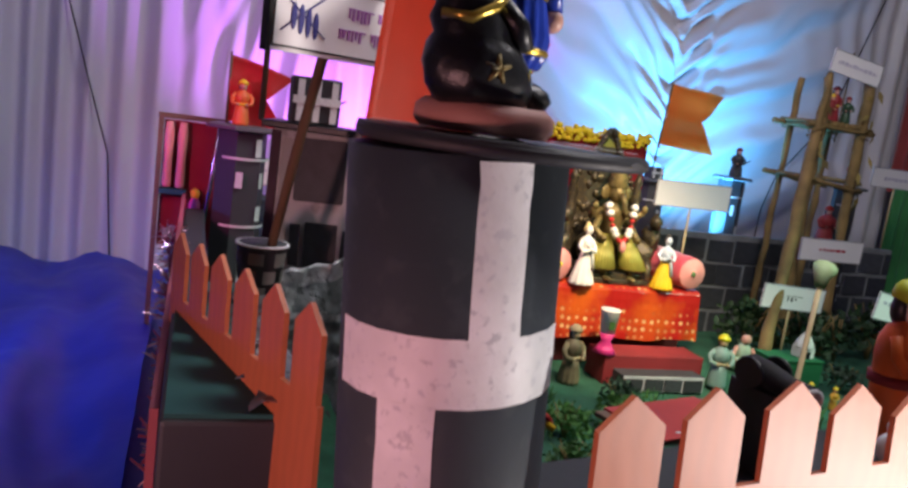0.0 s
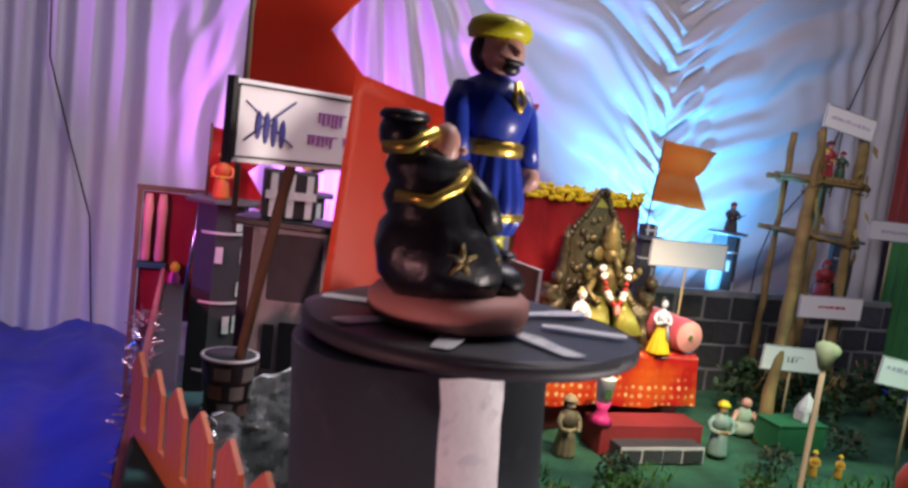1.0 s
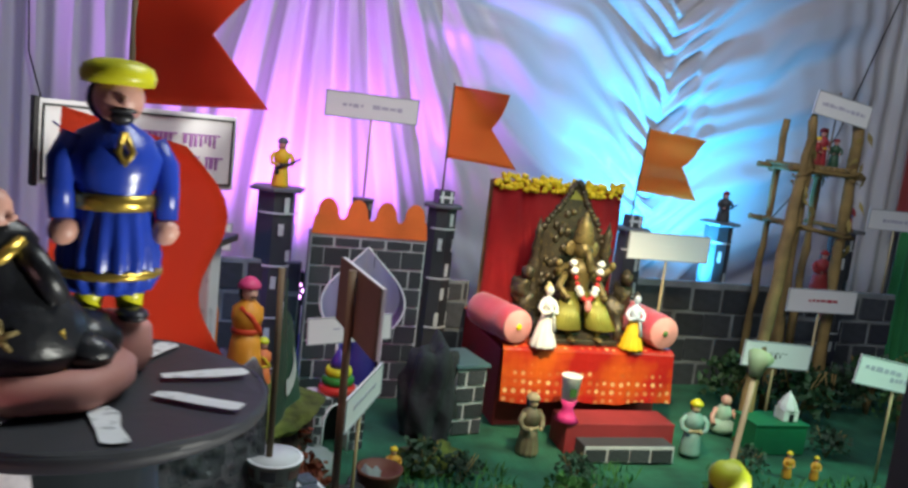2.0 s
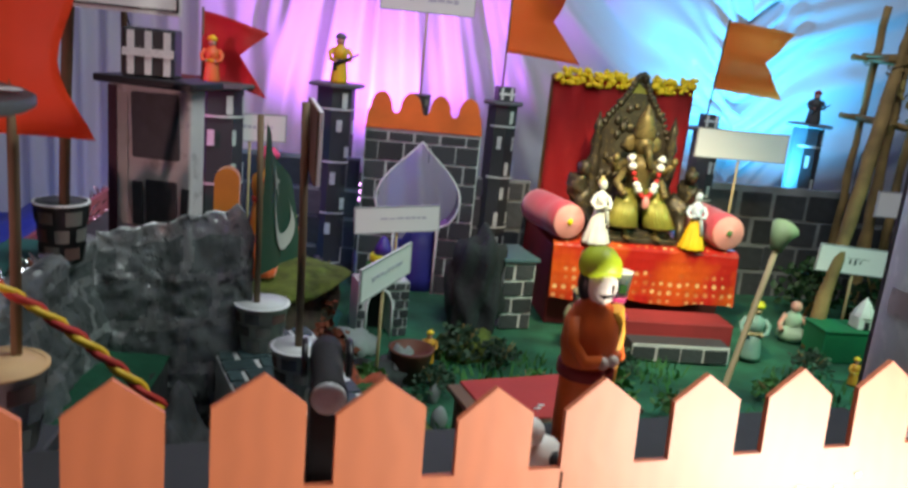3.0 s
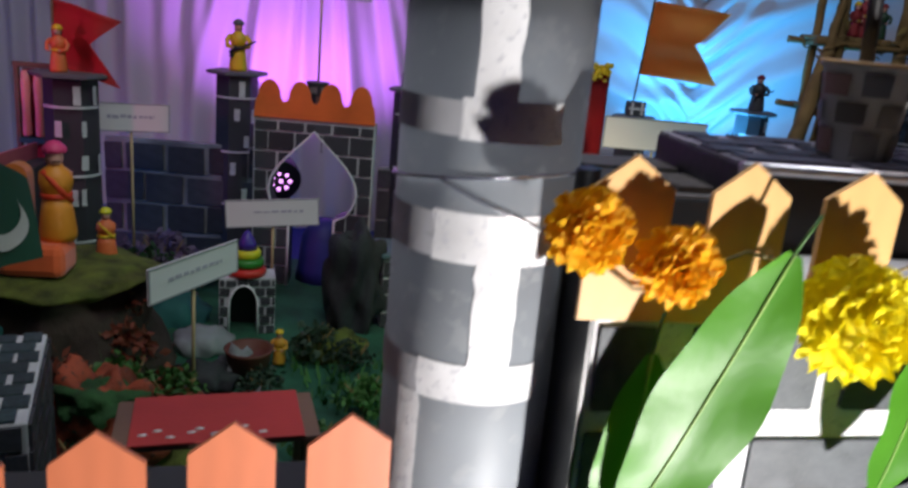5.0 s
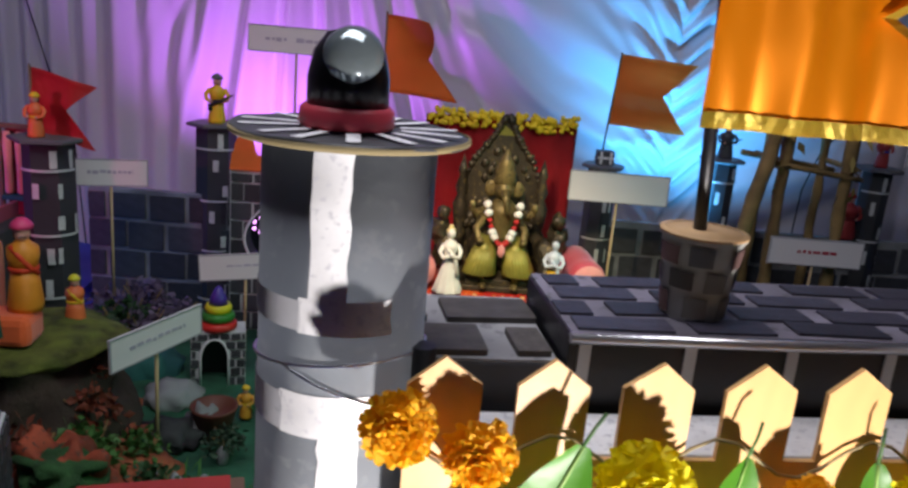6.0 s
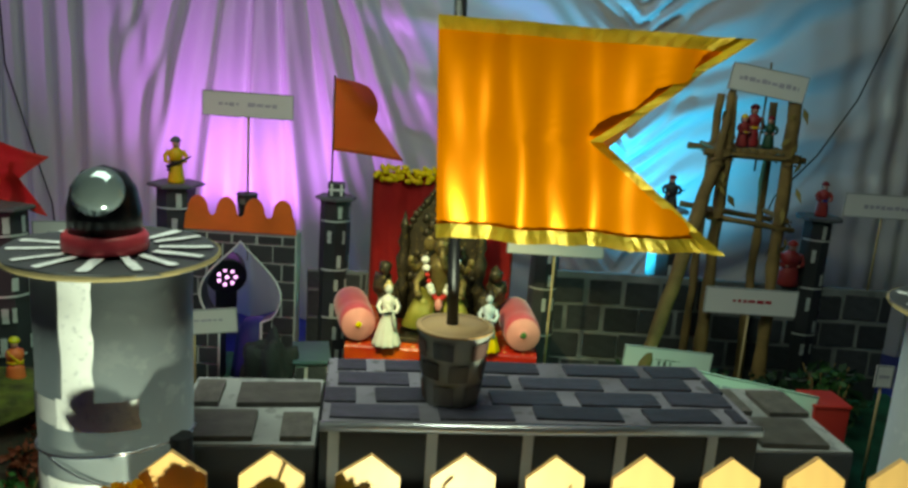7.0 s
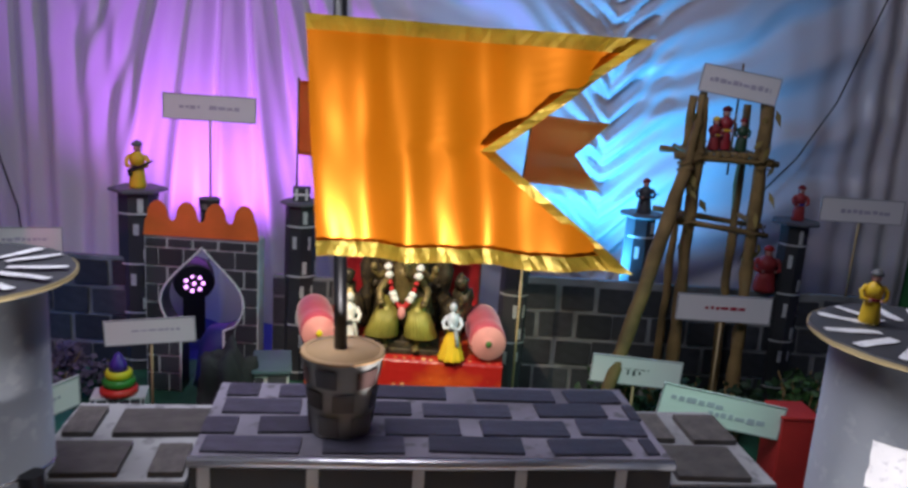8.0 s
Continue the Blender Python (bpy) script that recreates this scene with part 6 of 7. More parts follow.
bricks(block, 0.004, 0.366, 0.03, 0.366, 0.062, 0.042, 0.007, -0.002, BRICK, deep=0.008, seed=53, turn=Matrix.Translation((0.105, -0.185, 0)) @ pose(0, 0, 0, 0, 0, 90))
pot(Matrix.Translation((-1.222, 1.125, 0.378)), 0.050, 0.09, "pale-rimmed paper cup painted as stone holding the green flag's pole", MORTAR, WHITE, CUPGREY)
pot(Matrix.Translation((-1.138, 0.925, 0.378)), 0.045, 0.087, "pale-rimmed paper cup painted as stone holding a sign pole", MORTAR, WHITE, CUPGREY)
gf = thing("flag", Matrix.Translation((-1.232, 1.125, 0.46)), "dark green flag with white crescent and star on a brown pole", "flag")
part("pole", tube(B(), [(0, 0, -0.02), (-0.002, 0, 0.20), (-0.006, 0, 0.36)], 0.006, seg=8), POLEM, gf)


def green_flag_point(u, v):
    return Vector(((0.062 - 0.030 * v) * u + 0.006 * math.sin(u * 7 + v), 0.195 * u + 0.008 * math.sin(u * 6 + 2 * v), 0.06 + 0.285 * v - (0.125 * v + 0.01) * u))


bm = B()
g = [[bm.verts.new(green_flag_point(i / 16, k / 16)) for i in range(17)] for k in range(17)]
for a, b in zip(g, g[1:]):
    for i in range(16):
        bm.faces.new((a[i], a[i + 1], b[i + 1], b[i])).smooth = True
cl = part("cloth", bm, DGREEN, gf)
out = Vector((0.0024, -0.0009, 0))
bm = B()
pts = [(0.60 + 0.30 * math.cos(a), 0.44 + 0.30 * math.sin(a)) for a in [math.radians(150 + 240 * j / 18) for j in range(19)]]
ins = [(0.60 + 0.24 * math.cos(a), 0.56 + 0.26 * math.sin(a)) for a in [math.radians(150 + 240 * j / 18) for j in range(19)]]
vo, vi = [[bm.verts.new(green_flag_point(u, v) + out * 1.5) for u, v in q] for q in (pts, ins)]
for i in range(18):
    bm.faces.new((vo[i], vo[i + 1], vi[i + 1], vi[i]))
part("crescent", bm, CUPGREY, cl, "white crescent")
bm = B()
star = [bm.verts.new(green_flag_point(0.46 + (0.17 if j % 2 == 0 else 0.06) * math.sin(j * math.pi / 5), 0.76 + (0.15 if j % 2 == 0 else 0.055) * math.cos(j * math.pi / 5)) + out * 2) for j in range(10)]
bm.faces.new(star)
bmesh.ops.triangulate(bm, faces=bm.faces[:])
part("star", bm, CUPGREY, cl, "white star")

sp = thing("pole_sign", pose(-1.138, 0.925, 0.455, 0, 0, 0), "brown pole in a cup carrying a small white board", "sign")
part("pole", tube(B(), [(0.0, 0, -0.01), (-0.003, -0.006, 0.2), (-0.008, -0.016, 0.412)], 0.0065, seg=8), POLEM, sp)
bd = part("board", box(B(), -0.115, 0.115, -0.003, 0.003, -0.053, 0.053, 0.001), PAPER, sp)
bd.matrix_local = pose(0.008, -0.016, 0.358, 0, 0, 97)
part("back_card", box(B(), -0.115, 0.115, 0.0035, 0.006, -0.053, 0.053), mat("brown_card", (0.16, 0.09, 0.06), 0.7), bd, "brown card back")

cn = thing("toy_cannon", pose(-1.078, 0.305, 0.690, 0, 0, 4) @ Matrix.Diagonal((0.52, 0.62, 0.52, 1)), "black toy cannon with a pale muzzle ring behind the fence", "cannon")
part("carriage", box(B(), -0.024, 0.024, -0.05, 0.05, -0.1635, 0.004, 0.003), BLACK, cn)
part("barrel", lathe(B(), [(0.026, -0.03), (0.028, 0.0), (0.024, 0.06), (0.030, 0.10), (0.026, 0.105), (0.0, 0.09)], 18), mat("matt_black_card", (0.010, 0.010, 0.012), 0.8), cn).matrix_local = pose(0, 0.0, 0.030, 96, 0, 0)
part("muzzle", lathe(B(), [(0.013, 0.104), (0.027, 0.1045), (0.027, 0.108), (0.013, 0.108)], 18), WHITE, cn, "pale muzzle ring").matrix_local = pose(0, 0.0, 0.030, 96, 0, 0)
for s in (-1, 1):
    w = part("wheel", lathe(B(), [(0.030, -0.005), (0.032, 0), (0.030, 0.005)], 18), BLACK, cn)
    w.matrix_local = pose(s * 0.036, 0, 0.032, 0, 90, 0)

# front doll on the wall walk and red mat


def warrior():
    """Round-bodied clay man with a large turbaned head, white beard and a bright sash, one mesh."""
    bm = B()
    lathe(bm, [(0.029, 0), (0.031, 0.02), (0.030, 0.06), (0.031, 0.085), (0.034, 0.105), (0.033, 0.125), (0.025, 0.140), (0.014, 0.148), (0.012, 0.155)], 26, mi=0)
    for v in bm.verts:
        v.co.y *= 0.88
    lathe(bm, [(0.0295, 0.070), (0.0325, 0.071), (0.0325, 0.082), (0.0305, 0.083)], 26, mi=1)
    ball(bm, (0, -0.006, 0.164), 0.0185, (0.92, 1.0, 1.12), 2, 3)
    ball(bm, (0, -0.0245, 0.163), 0.0032, (0.9, 1.1, 1.5), 2, 2)
    tube(bm, [(-0.010, -0.0205, 0.1555), (0, -0.0245, 0.1570), (0.010, -0.0205, 0.1555)], 0.0020, seg=6, mi=4)
    ball(bm, (0, 0.006, 0.162), 0.0195, (1.0, 0.85, 1.15), 4, 3)
    lathe(bm, [(0.0175, 0.173), (0.0235, 0.1745), (0.0245, 0.181), (0.0225, 0.189), (0.015, 0.196), (0.0, 0.199)], 22, mi=5)
    for v in bm.verts:
        if v.co.z > 0.172:
            v.co.z += 0.0018 * math.sin(3 * math.atan2(v.co.y, v.co.x) + 1)
    # arms folded low and a wide sash over the shoulder
    for sx in (-1, 1):
        tube(bm, [(sx * 0.027, 0, 0.132), (sx * 0.032, -0.008, 0.108), (sx * 0.027, -0.022, 0.093), (sx * 0.008, -0.030, 0.094)], 0.0085, 0.0065, 9, 0)
        ball(bm, (sx * 0.008, -0.032, 0.093), 0.0068, mi=2, sub=2)
    tube(bm, [(0.016, -0.016, 0.142), (0.024, -0.016, 0.115), (0.025, -0.013, 0.080), (0.024, -0.012, 0.045), (0.023, -0.012, 0.012)], 0.0105, 0.0085, 8, 6)
    return bm


solid("warrior_figurine", warrior(), (mat("deep_orange_robe", (0.82, 0.15, 0.025), 0.5), MAROON, mat("pale_face", (0.75, 0.62, 0.55), 0.4), WHITEP, BLACK, mat("yellow_green_turban", (0.46, 0.55, 0.02), 0.5), mat("amber_sash_paint", (0.85, 0.40, 0.04), 0.6)), pose(-0.829, 0.372, 0.6045, 0, 0, 28) @ Matrix.Diagonal((0.86, 0.86, 1, 1)), "orange-robed clay warrior with lime turban, pale face and amber sash", "figurine")
redm = thing("red_table", pose(-0.712, 0.915, 0, 0, 0, 15), "low brown table under a red cloth with pale blossoms", "table")
for x in (-0.135, 0.135):
    for y in (-0.055, 0.055):
        part("leg", box(B(), x - 0.008, x + 0.008, y - 0.008, y + 0.008, 0.0, 0.388, 0.001), POLEM, redm)
part("top", box(B(), -0.155, 0.155, -0.075, 0.075, 0.388, 0.398, 0.002), mat("brown_card", (0.16, 0.09, 0.06), 0.7), redm, "brown card top")
part("cloth", box(B(), -0.130, 0.130, -0.078, 0.078, 0.3982, 0.402, 0.001), mat("red_mat_cloth", (0.42, 0.035, 0.03), 0.7), redm, "red cloth")
rnd = random.Random(9)
for k in range(9):
    part("ornament", ball(B(), (-0.11 + k * 0.022 + rnd.uniform(-0.006, 0.006), -0.048 + 0.012 * math.sin(k * 2.1), 0.4022), 0.007 if k != 5 else 0.013, (1.2, 0.7, 0.12), sub=1), WHITEP, redm, "pale painted blossom")

bm = B()
ball(bm, (0, 0, 0.012), 0.013, (1.2, 0.9, 0.95), 0, 2, 0.2)
ball(bm, (-0.008, -0.006, 0.028), 0.008, mi=0)
ball(bm, (0.008, -0.010, 0.014), 0.005, mi=1)
solid("toy_animal", bm, (WHITEP, BLACK), pose(-0.884, 0.300, 0.6045) @ Matrix.Diagonal((1.5, 1.5, 1.7, 1)), "tiny white and black toy animal on the walk behind the fence", "figurine")

# lump of red clay with moss beside the mound
tro = thing("clay_mound", pose(-1.075, 1.370, 0, 0, 0, -25), "rough orange-red clay lump with a hollow of dark green moss", "mound", "clay mounds on the lawn")
bm = ball(B(), (0, 0, 0.10), 0.10, (1.20, 0.85, 1.55), 0, 4, 0.55)
for v in bm.verts:
    v.co.z = max(0.0, v.co.z) - 0.05 * max(0, 1 - (v.co.x ** 2 + v.co.y ** 2) / 0.006) * (v.co.z > 0.15)
part("clay", bm, mat("orange_red_clay", (0.30, 0.055, 0.022), 0.8, grain=70, amount=0.6, bump=1.0, wear=(0.10, 0.035, 0.02)), tro)
part("moss", ball(B(), (0.015, -0.02, 0.185), 0.075, (1.2, 0.9, 0.55), 0, 4, 0.6), mat("dark_green_moss", (0.02, 0.075, 0.02), 0.9, grain=120, amount=0.6, bump=1.0), tro, "dark green moss")

# bamboo torch
tor = thing("torch", Matrix(), "slim pale stick ending in a flared head, leaning in the lawn", "torch")
part("stick", tube(B(), line((-0.46, 0.92, 0.0), (-0.185, 1.185, 0.64), 6), 0.0065, seg=8), STICK, tor)
# pale cloth head with the green stage light mixed into its colour
part("head", tube(B(), [(-0.192, 1.178, 0.628), (-0.182, 1.188, 0.655), (-0.168, 1.198, 0.672)], 0.012, 0.030, 10), mat("green_lit_pale_cloth", (0.38, 0.52, 0.26), 0.6), tor, "flared cloth head")

# ---------------------------------------------------------------- wooden watch tower
wt = thing("watchtower", Matrix.Translation((1.15, 2.66, 0)), "rough twig watchtower with a platform, cross beams and splayed legs", "watchtower")
for p, q, r in (((-0.105, 0.0, 0.0), (-0.115, 0, 1.30), 0.020), ((0.150, 0.0, 0.0), (0.120, 0, 1.30), 0.021), ((-0.50, -0.38, 0.0), (-0.150, -0.03, 1.06), 0.022), ((-0.105, 0.22, 0.0), (-0.10, 0.20, 1.30), 0.014), ((0.150, 0.22, 0.0), (0.12, 0.20, 1.28), 0.014), ((-0.150, -0.03, 1.06), (-0.118, -0.01, 1.32), 0.013)):
    part("leg", tube(B(), [Vector(v) + Vector((0.010 * noise.noise(Vector(v) * 9), 0.008 * noise.noise(Vector(v) * 11), 0)) for v in line(p, q, 16)], r * 1.3, r * 1.1, 9, uneven=0.4), WOOD, wt)
for z, r in ((1.075, 0.014), (0.835, 0.012)):
    for y in (-0.014, 0.21):
        part("beam", tube(B(), line((-0.20, y, z + 0.012), (0.185, y, z - (0.03 if z < 1 else 0)), 8), r, r * 0.9, 8, uneven=0.3), WOOD, wt)
    for x in (-0.125, 0.14):
        part("beam", tube(B(), line((x, -0.04, z + 0.01), (x, 0.25, z + 0.01), 6), r, r * 0.9, 8, uneven=0.3), WOOD, wt)
rnd = random.Random(44)
for x, y, z in ((-0.115, -0.012, 1.08), (0.135, -0.012, 1.065), (-0.125, -0.012, 0.84), (0.14, -0.012, 0.815), (-0.16, -0.03, 1.04), (-0.115, 0.2, 1.08), (0.135, 0.2, 1.06)):
    part("lashing", tube(B(), [(x + 0.030 * math.cos(a), y + 0.034 * math.sin(a), z + 0.004 * a - 0.02 + 0.006 * math.sin(3 * a)) for a in [0.5 * i for i in range(26)]], 0.0032, seg=5), WOOD, wt, "string lashing")
for k in range(26):
    z = rnd.uniform(0.75, 1.28)
    x = rnd.choice((-0.118, 0.130)) + rnd.uniform(-0.03, 0.03)
    q = B()
    l, w = rnd.uniform(0.04, 0.075), rnd.uniform(0.008, 0.014)
    vs = [q.verts.new(p) for p in ((0, 0, 0), (w, 0.004, -l * 0.4), (0, 0.008, -l), (-w, 0.004, -l * 0.4))]
    q.faces.new(vs)
    lf = part("dry_leaf", q, mat("dry_leaf", (0.20, 0.15, 0.045), 0.8, vary=0.4), wt)
    lf.matrix_local = pose(x, rnd.uniform(-0.05, -0.03), z, rnd.uniform(-25, 25), rnd.uniform(-50, 50), rnd.uniform(-60, 60))
for k in range(9):
    part("deck_stick", tube(B(), line((-0.14 + 0.033 * k, -0.03, 1.10), (-0.14 + 0.033 * k, 0.23, 1.10), 4), 0.009, seg=7, uneven=0.3), WOOD, wt)
doll("lookout_figurine", pose(1.205, 2.70, 1.11, 0, 0, -20), 0.125, "small dark green toy lookout on the watchtower deck", mat("dark_green_dress", (0.02, 0.06, 0.03), 0.5), BLACK, hat=MAROON)
doll("lookout_figurine", pose(1.10, 2.69, 1.11, 0, 0, 20), 0.125, "small maroon toy lookout on the watchtower deck", MAROON, YELLOW, hat=YELLOW)
doll("wall_guard_figurine", pose(1.485, 2.972, 0.506, 0, 0, 0), 0.20, "red-robed toy guard on the back wall", mat("brick_red_shirt", (0.40, 0.04, 0.04), 0.5), MAROON, hat=mat("red_ring", (0.55, 0.03, 0.02), 0.4), wide=1.3)
doll("lookout_figurine", pose(1.145, 2.72, 1.11, 0, 0, 0), 0.165, "small red-dressed toy lookout on the watchtower deck", mat("dark_red_dress", (0.30, 0.02, 0.03), 0.5), YELLOW, hat=MAROON)
sign(0.995, 1.285, 2.632, 1.305, 1.405, 1.305, "white name board fixed on top of the watchtower", lean=8, bars=((0.12, 0.9, 0.4, 0.6),), post=False)
solid("rod", tube(B(), [(1.17, 2.70, 1.02), (1.17, 2.69, 1.43)], 0.004, seg=6), POLEM, Matrix(), "thin dark rod behind the watchtower's board", "rod")

# ---------------------------------------------------------------- signs
BARS2 = ((0.08, 0.52, 0.54, 0.72), (0.40, 0.86, 0.28, 0.48))
sign(-1.57, -1.325, 2.56, 0.565, 0.665, 0.0, "white name board on a stick before the back wall", y1=2.64)
sign(-1.015, -0.648, 2.85, 1.080, 1.180, 0.77, "white name board on a tall stick above the gate", bars=((0.18, 0.40, 0.42, 0.6), (0.5, 0.82, 0.42, 0.6)))
sign(0.235, 0.612, 2.635, 0.645, 0.760, 0.0, "white name board on a stick beside the throne", bars=((0.2, 0.8, 0.45, 0.55),), ink=PAPER)
sign(1.015, 1.375, 2.60, 0.470, 0.575, 0.0, "white name board on a stick before the watchtower", bars=((0.3, 0.72, 0.45, 0.58),), ink=REDINK)
sign(0.67, 0.995, 2.38, 0.28, 0.385, 0.0, "white name board with dark writing on a stick in the garden", lean=3, bars=((0.37, 0.64, 0.56, 0.60), (0.40, 0.42, 0.36, 0.56), (0.46, 0.49, 0.34, 0.56), (0.53, 0.55, 0.38, 0.56), (0.59, 0.60, 0.36, 0.56)), ink=mat("dark_grey_ink", (0.05, 0.06, 0.06), 0.6))
sign(1.635, 1.975, 2.90, 0.835, 0.935, 0.52, "white name board on a stick beside the guard turret", bars=((0.25, 0.85, 0.35, 0.55),))
sign(-1.055, -0.752, 2.36, 0.315, 0.410, 0.0, "white name board on a stick before the gate arch", y1=2.43, lean=-3, bars=((0.3, 0.85, 0.5, 0.6),))
sign(-1.035, -0.895, 1.54, 0.335, 0.425, 0.0, "white name board on a stick beside the little cave", y1=1.83, lean=-1, bars=((0.2, 0.8, 0.45, 0.6),))
sign(0.785, 1.165, 1.92, 0.35, 0.455, 0.0, "white name board with two lines of writing near the red box", lean=9, bars=BARS2)
sign(1.50, 1.56, 2.2, 0.36, 0.44, 0.0, "small white card on a stick among the shrubs", bars=((0.2, 0.8, 0.4, 0.6),))

# board with a finger emblem and border
hb = thing("notice_board", pose(-1.445, 0.86, 0.973, 0, 0, 26), "white notice board with dark border, painted emblem and writing", "notice board")
part("panel", box(B(), -0.135, 0.125, -0.004, 0.004, 0, 0.105, 0.001), PAPER, hb)
part("edge", box(B(), -0.141, -0.1352, -0.012, 0.006, -0.002, 0.107), BLACK, hb, "dark board edge")
for a, b, c, d in ((-0.130, 0.120, 0.006, 0.0085), (-0.130, 0.120, 0.0965, 0.099), (-0.130, -0.1275, 0.0085, 0.0965), (0.1175, 0.12, 0.0085, 0.0965)):
    part("border_line", box(B(), a, b, -0.0055, -0.0042, c, d), BLACK, hb)
for k in range(4):
    part("emblem_stroke", ball(B(), (-0.098 + 0.012 * k, -0.005, 0.050 - 0.003 * k), 0.010, (0.5, 0.1, 2.2 - 0.2 * abs(k - 1.5)), sub=2), BLUEINK, hb, "blue painted finger stroke")
part("emblem_cross", tube(B(), [(-0.118, -0.0052, 0.028), (-0.045, -0.0052, 0.085)], 0.0012, seg=5), BLUEINK, hb)
part("emblem_cross", tube(B(), [(-0.118, -0.0052, 0.078), (-0.045, -0.0052, 0.026)], 0.0012, seg=5), BLUEINK, hb)
PURPLEINK = mat("purple_ink", (0.36, 0.13, 0.42), 0.6)
rnd = random.Random(21)
for z, words in ((0.058, ((-0.008, 0.038), (0.046, 0.100))), (0.027, ((-0.022, 0.026), (0.036, 0.072), (0.080, 0.106)))):
    for x0, x1 in words:
        part("writing", box(B(), x0, x1, -0.0055, -0.0042, z + 0.0165, z + 0.0185), PURPLEINK, hb, "headline of the writing")
        x = x0 + 0.001
        while x < x1 - 0.006:
            w = rnd.uniform(0.0022, 0.0052)
            part("writing", box(B(), x, x + w, -0.0055, -0.0042, z + rnd.uniform(0.0, 0.007), z + 0.0163), PURPLEINK, hb)
            x += w + rnd.uniform(0.0022, 0.0042)
part("post", tube(B(), [(-0.020, 0.143, -0.385), (-0.022, 0.075, -0.15), (-0.02, 0.011, 0.07)], 0.008, seg=8), mat("brown_wood_strip", (0.15, 0.085, 0.045), 0.7), hb)

pot(Matrix.Translation((-1.528, 0.98, 0.5715)), 0.042, 0.098, "dark painted cup with pale rim holding the notice board's post", SLATE, WHITE, SLATE, 12)

# flags on the turrets
flag(pose(-0.497, 2.914, 0.963, 0, 0, -6), 0.30, 0.295, 0.19, 0.01, "orange swallow-tailed paper flag with a curled upper tail on a turret", droop=0.02, curl=(0.11, 0.22))
flag(pose(0.425, 2.985, 0.900, 0, 4, 3), 0.335, 0.285, 0.16, 0.005, "orange swallow-tailed paper flag with a folded lower tail on a turret", droop=0.0, wave=0.03, fold=0.05)
flag(pose(-1.525, 1.317, 1.075, 0, 0, -18), 0.26, 0.26, 0.22, 0.01, "large vermilion swallow-tailed paper flag above the tower", REDORANGE, droop=-0.015, pole_r=0.006)
flag(pose(-1.56, 2.28, 0.80, 0, 0, 0), 0.20, 0.20, 0.02, 0.01, "small red flag on the dark turret", mat("red_flag_cloth", (0.62, 0.03, 0.03), 0.6), droop=0.05, wave=0.02)

# turret dolls
doll("guard_doll", pose(-1.155, 2.94, 0.7815, 0, 0, 10), 0.195, "yellow-dressed toy guard with a dark gun on the turret", YELLOW, BLACK, hat=GREY, group="toy guards", gun=True)
doll("guard_doll", pose(0.97, 3.10, 0.7865), 0.15, "dark-dressed toy guard on the turret", SLATE, BLACK, hat=MAROON, group="toy guards", gun=True, wide=1.2)
doll("guard_doll", pose(1.585, 2.98, 0.8165), 0.15, "red-dressed toy guard with blue trousers on the turret", mat("brick_red_shirt", (0.40, 0.04, 0.04), 0.5), BLUE, hat=MAROON, group="toy guards")
doll("guard_doll", pose(-1.52, 2.22, 0.7915), 0.14, "orange and yellow toy guard on the dark turret", mat("orange_robe", (0.75, 0.17, 0.05), 0.5), YELLOW, hat=YELLOW, group="toy guards")
doll("guard_doll", pose(0.592, 0.52, 1.1225, 0, 0, -10), 0.060, "tiny amber toy guard on the striped disc", YELLOW, MAROON, hat=GREY, group="toy guards")
solid("pink_ball", ball(B(), (0, 0, 0.014), 0.014), mat("hot_pink_paint", (0.65, 0.04, 0.22)), Matrix.Translation((0.665, 0.49, 1.1225)), "small hot pink bead on the striped disc", "bead")

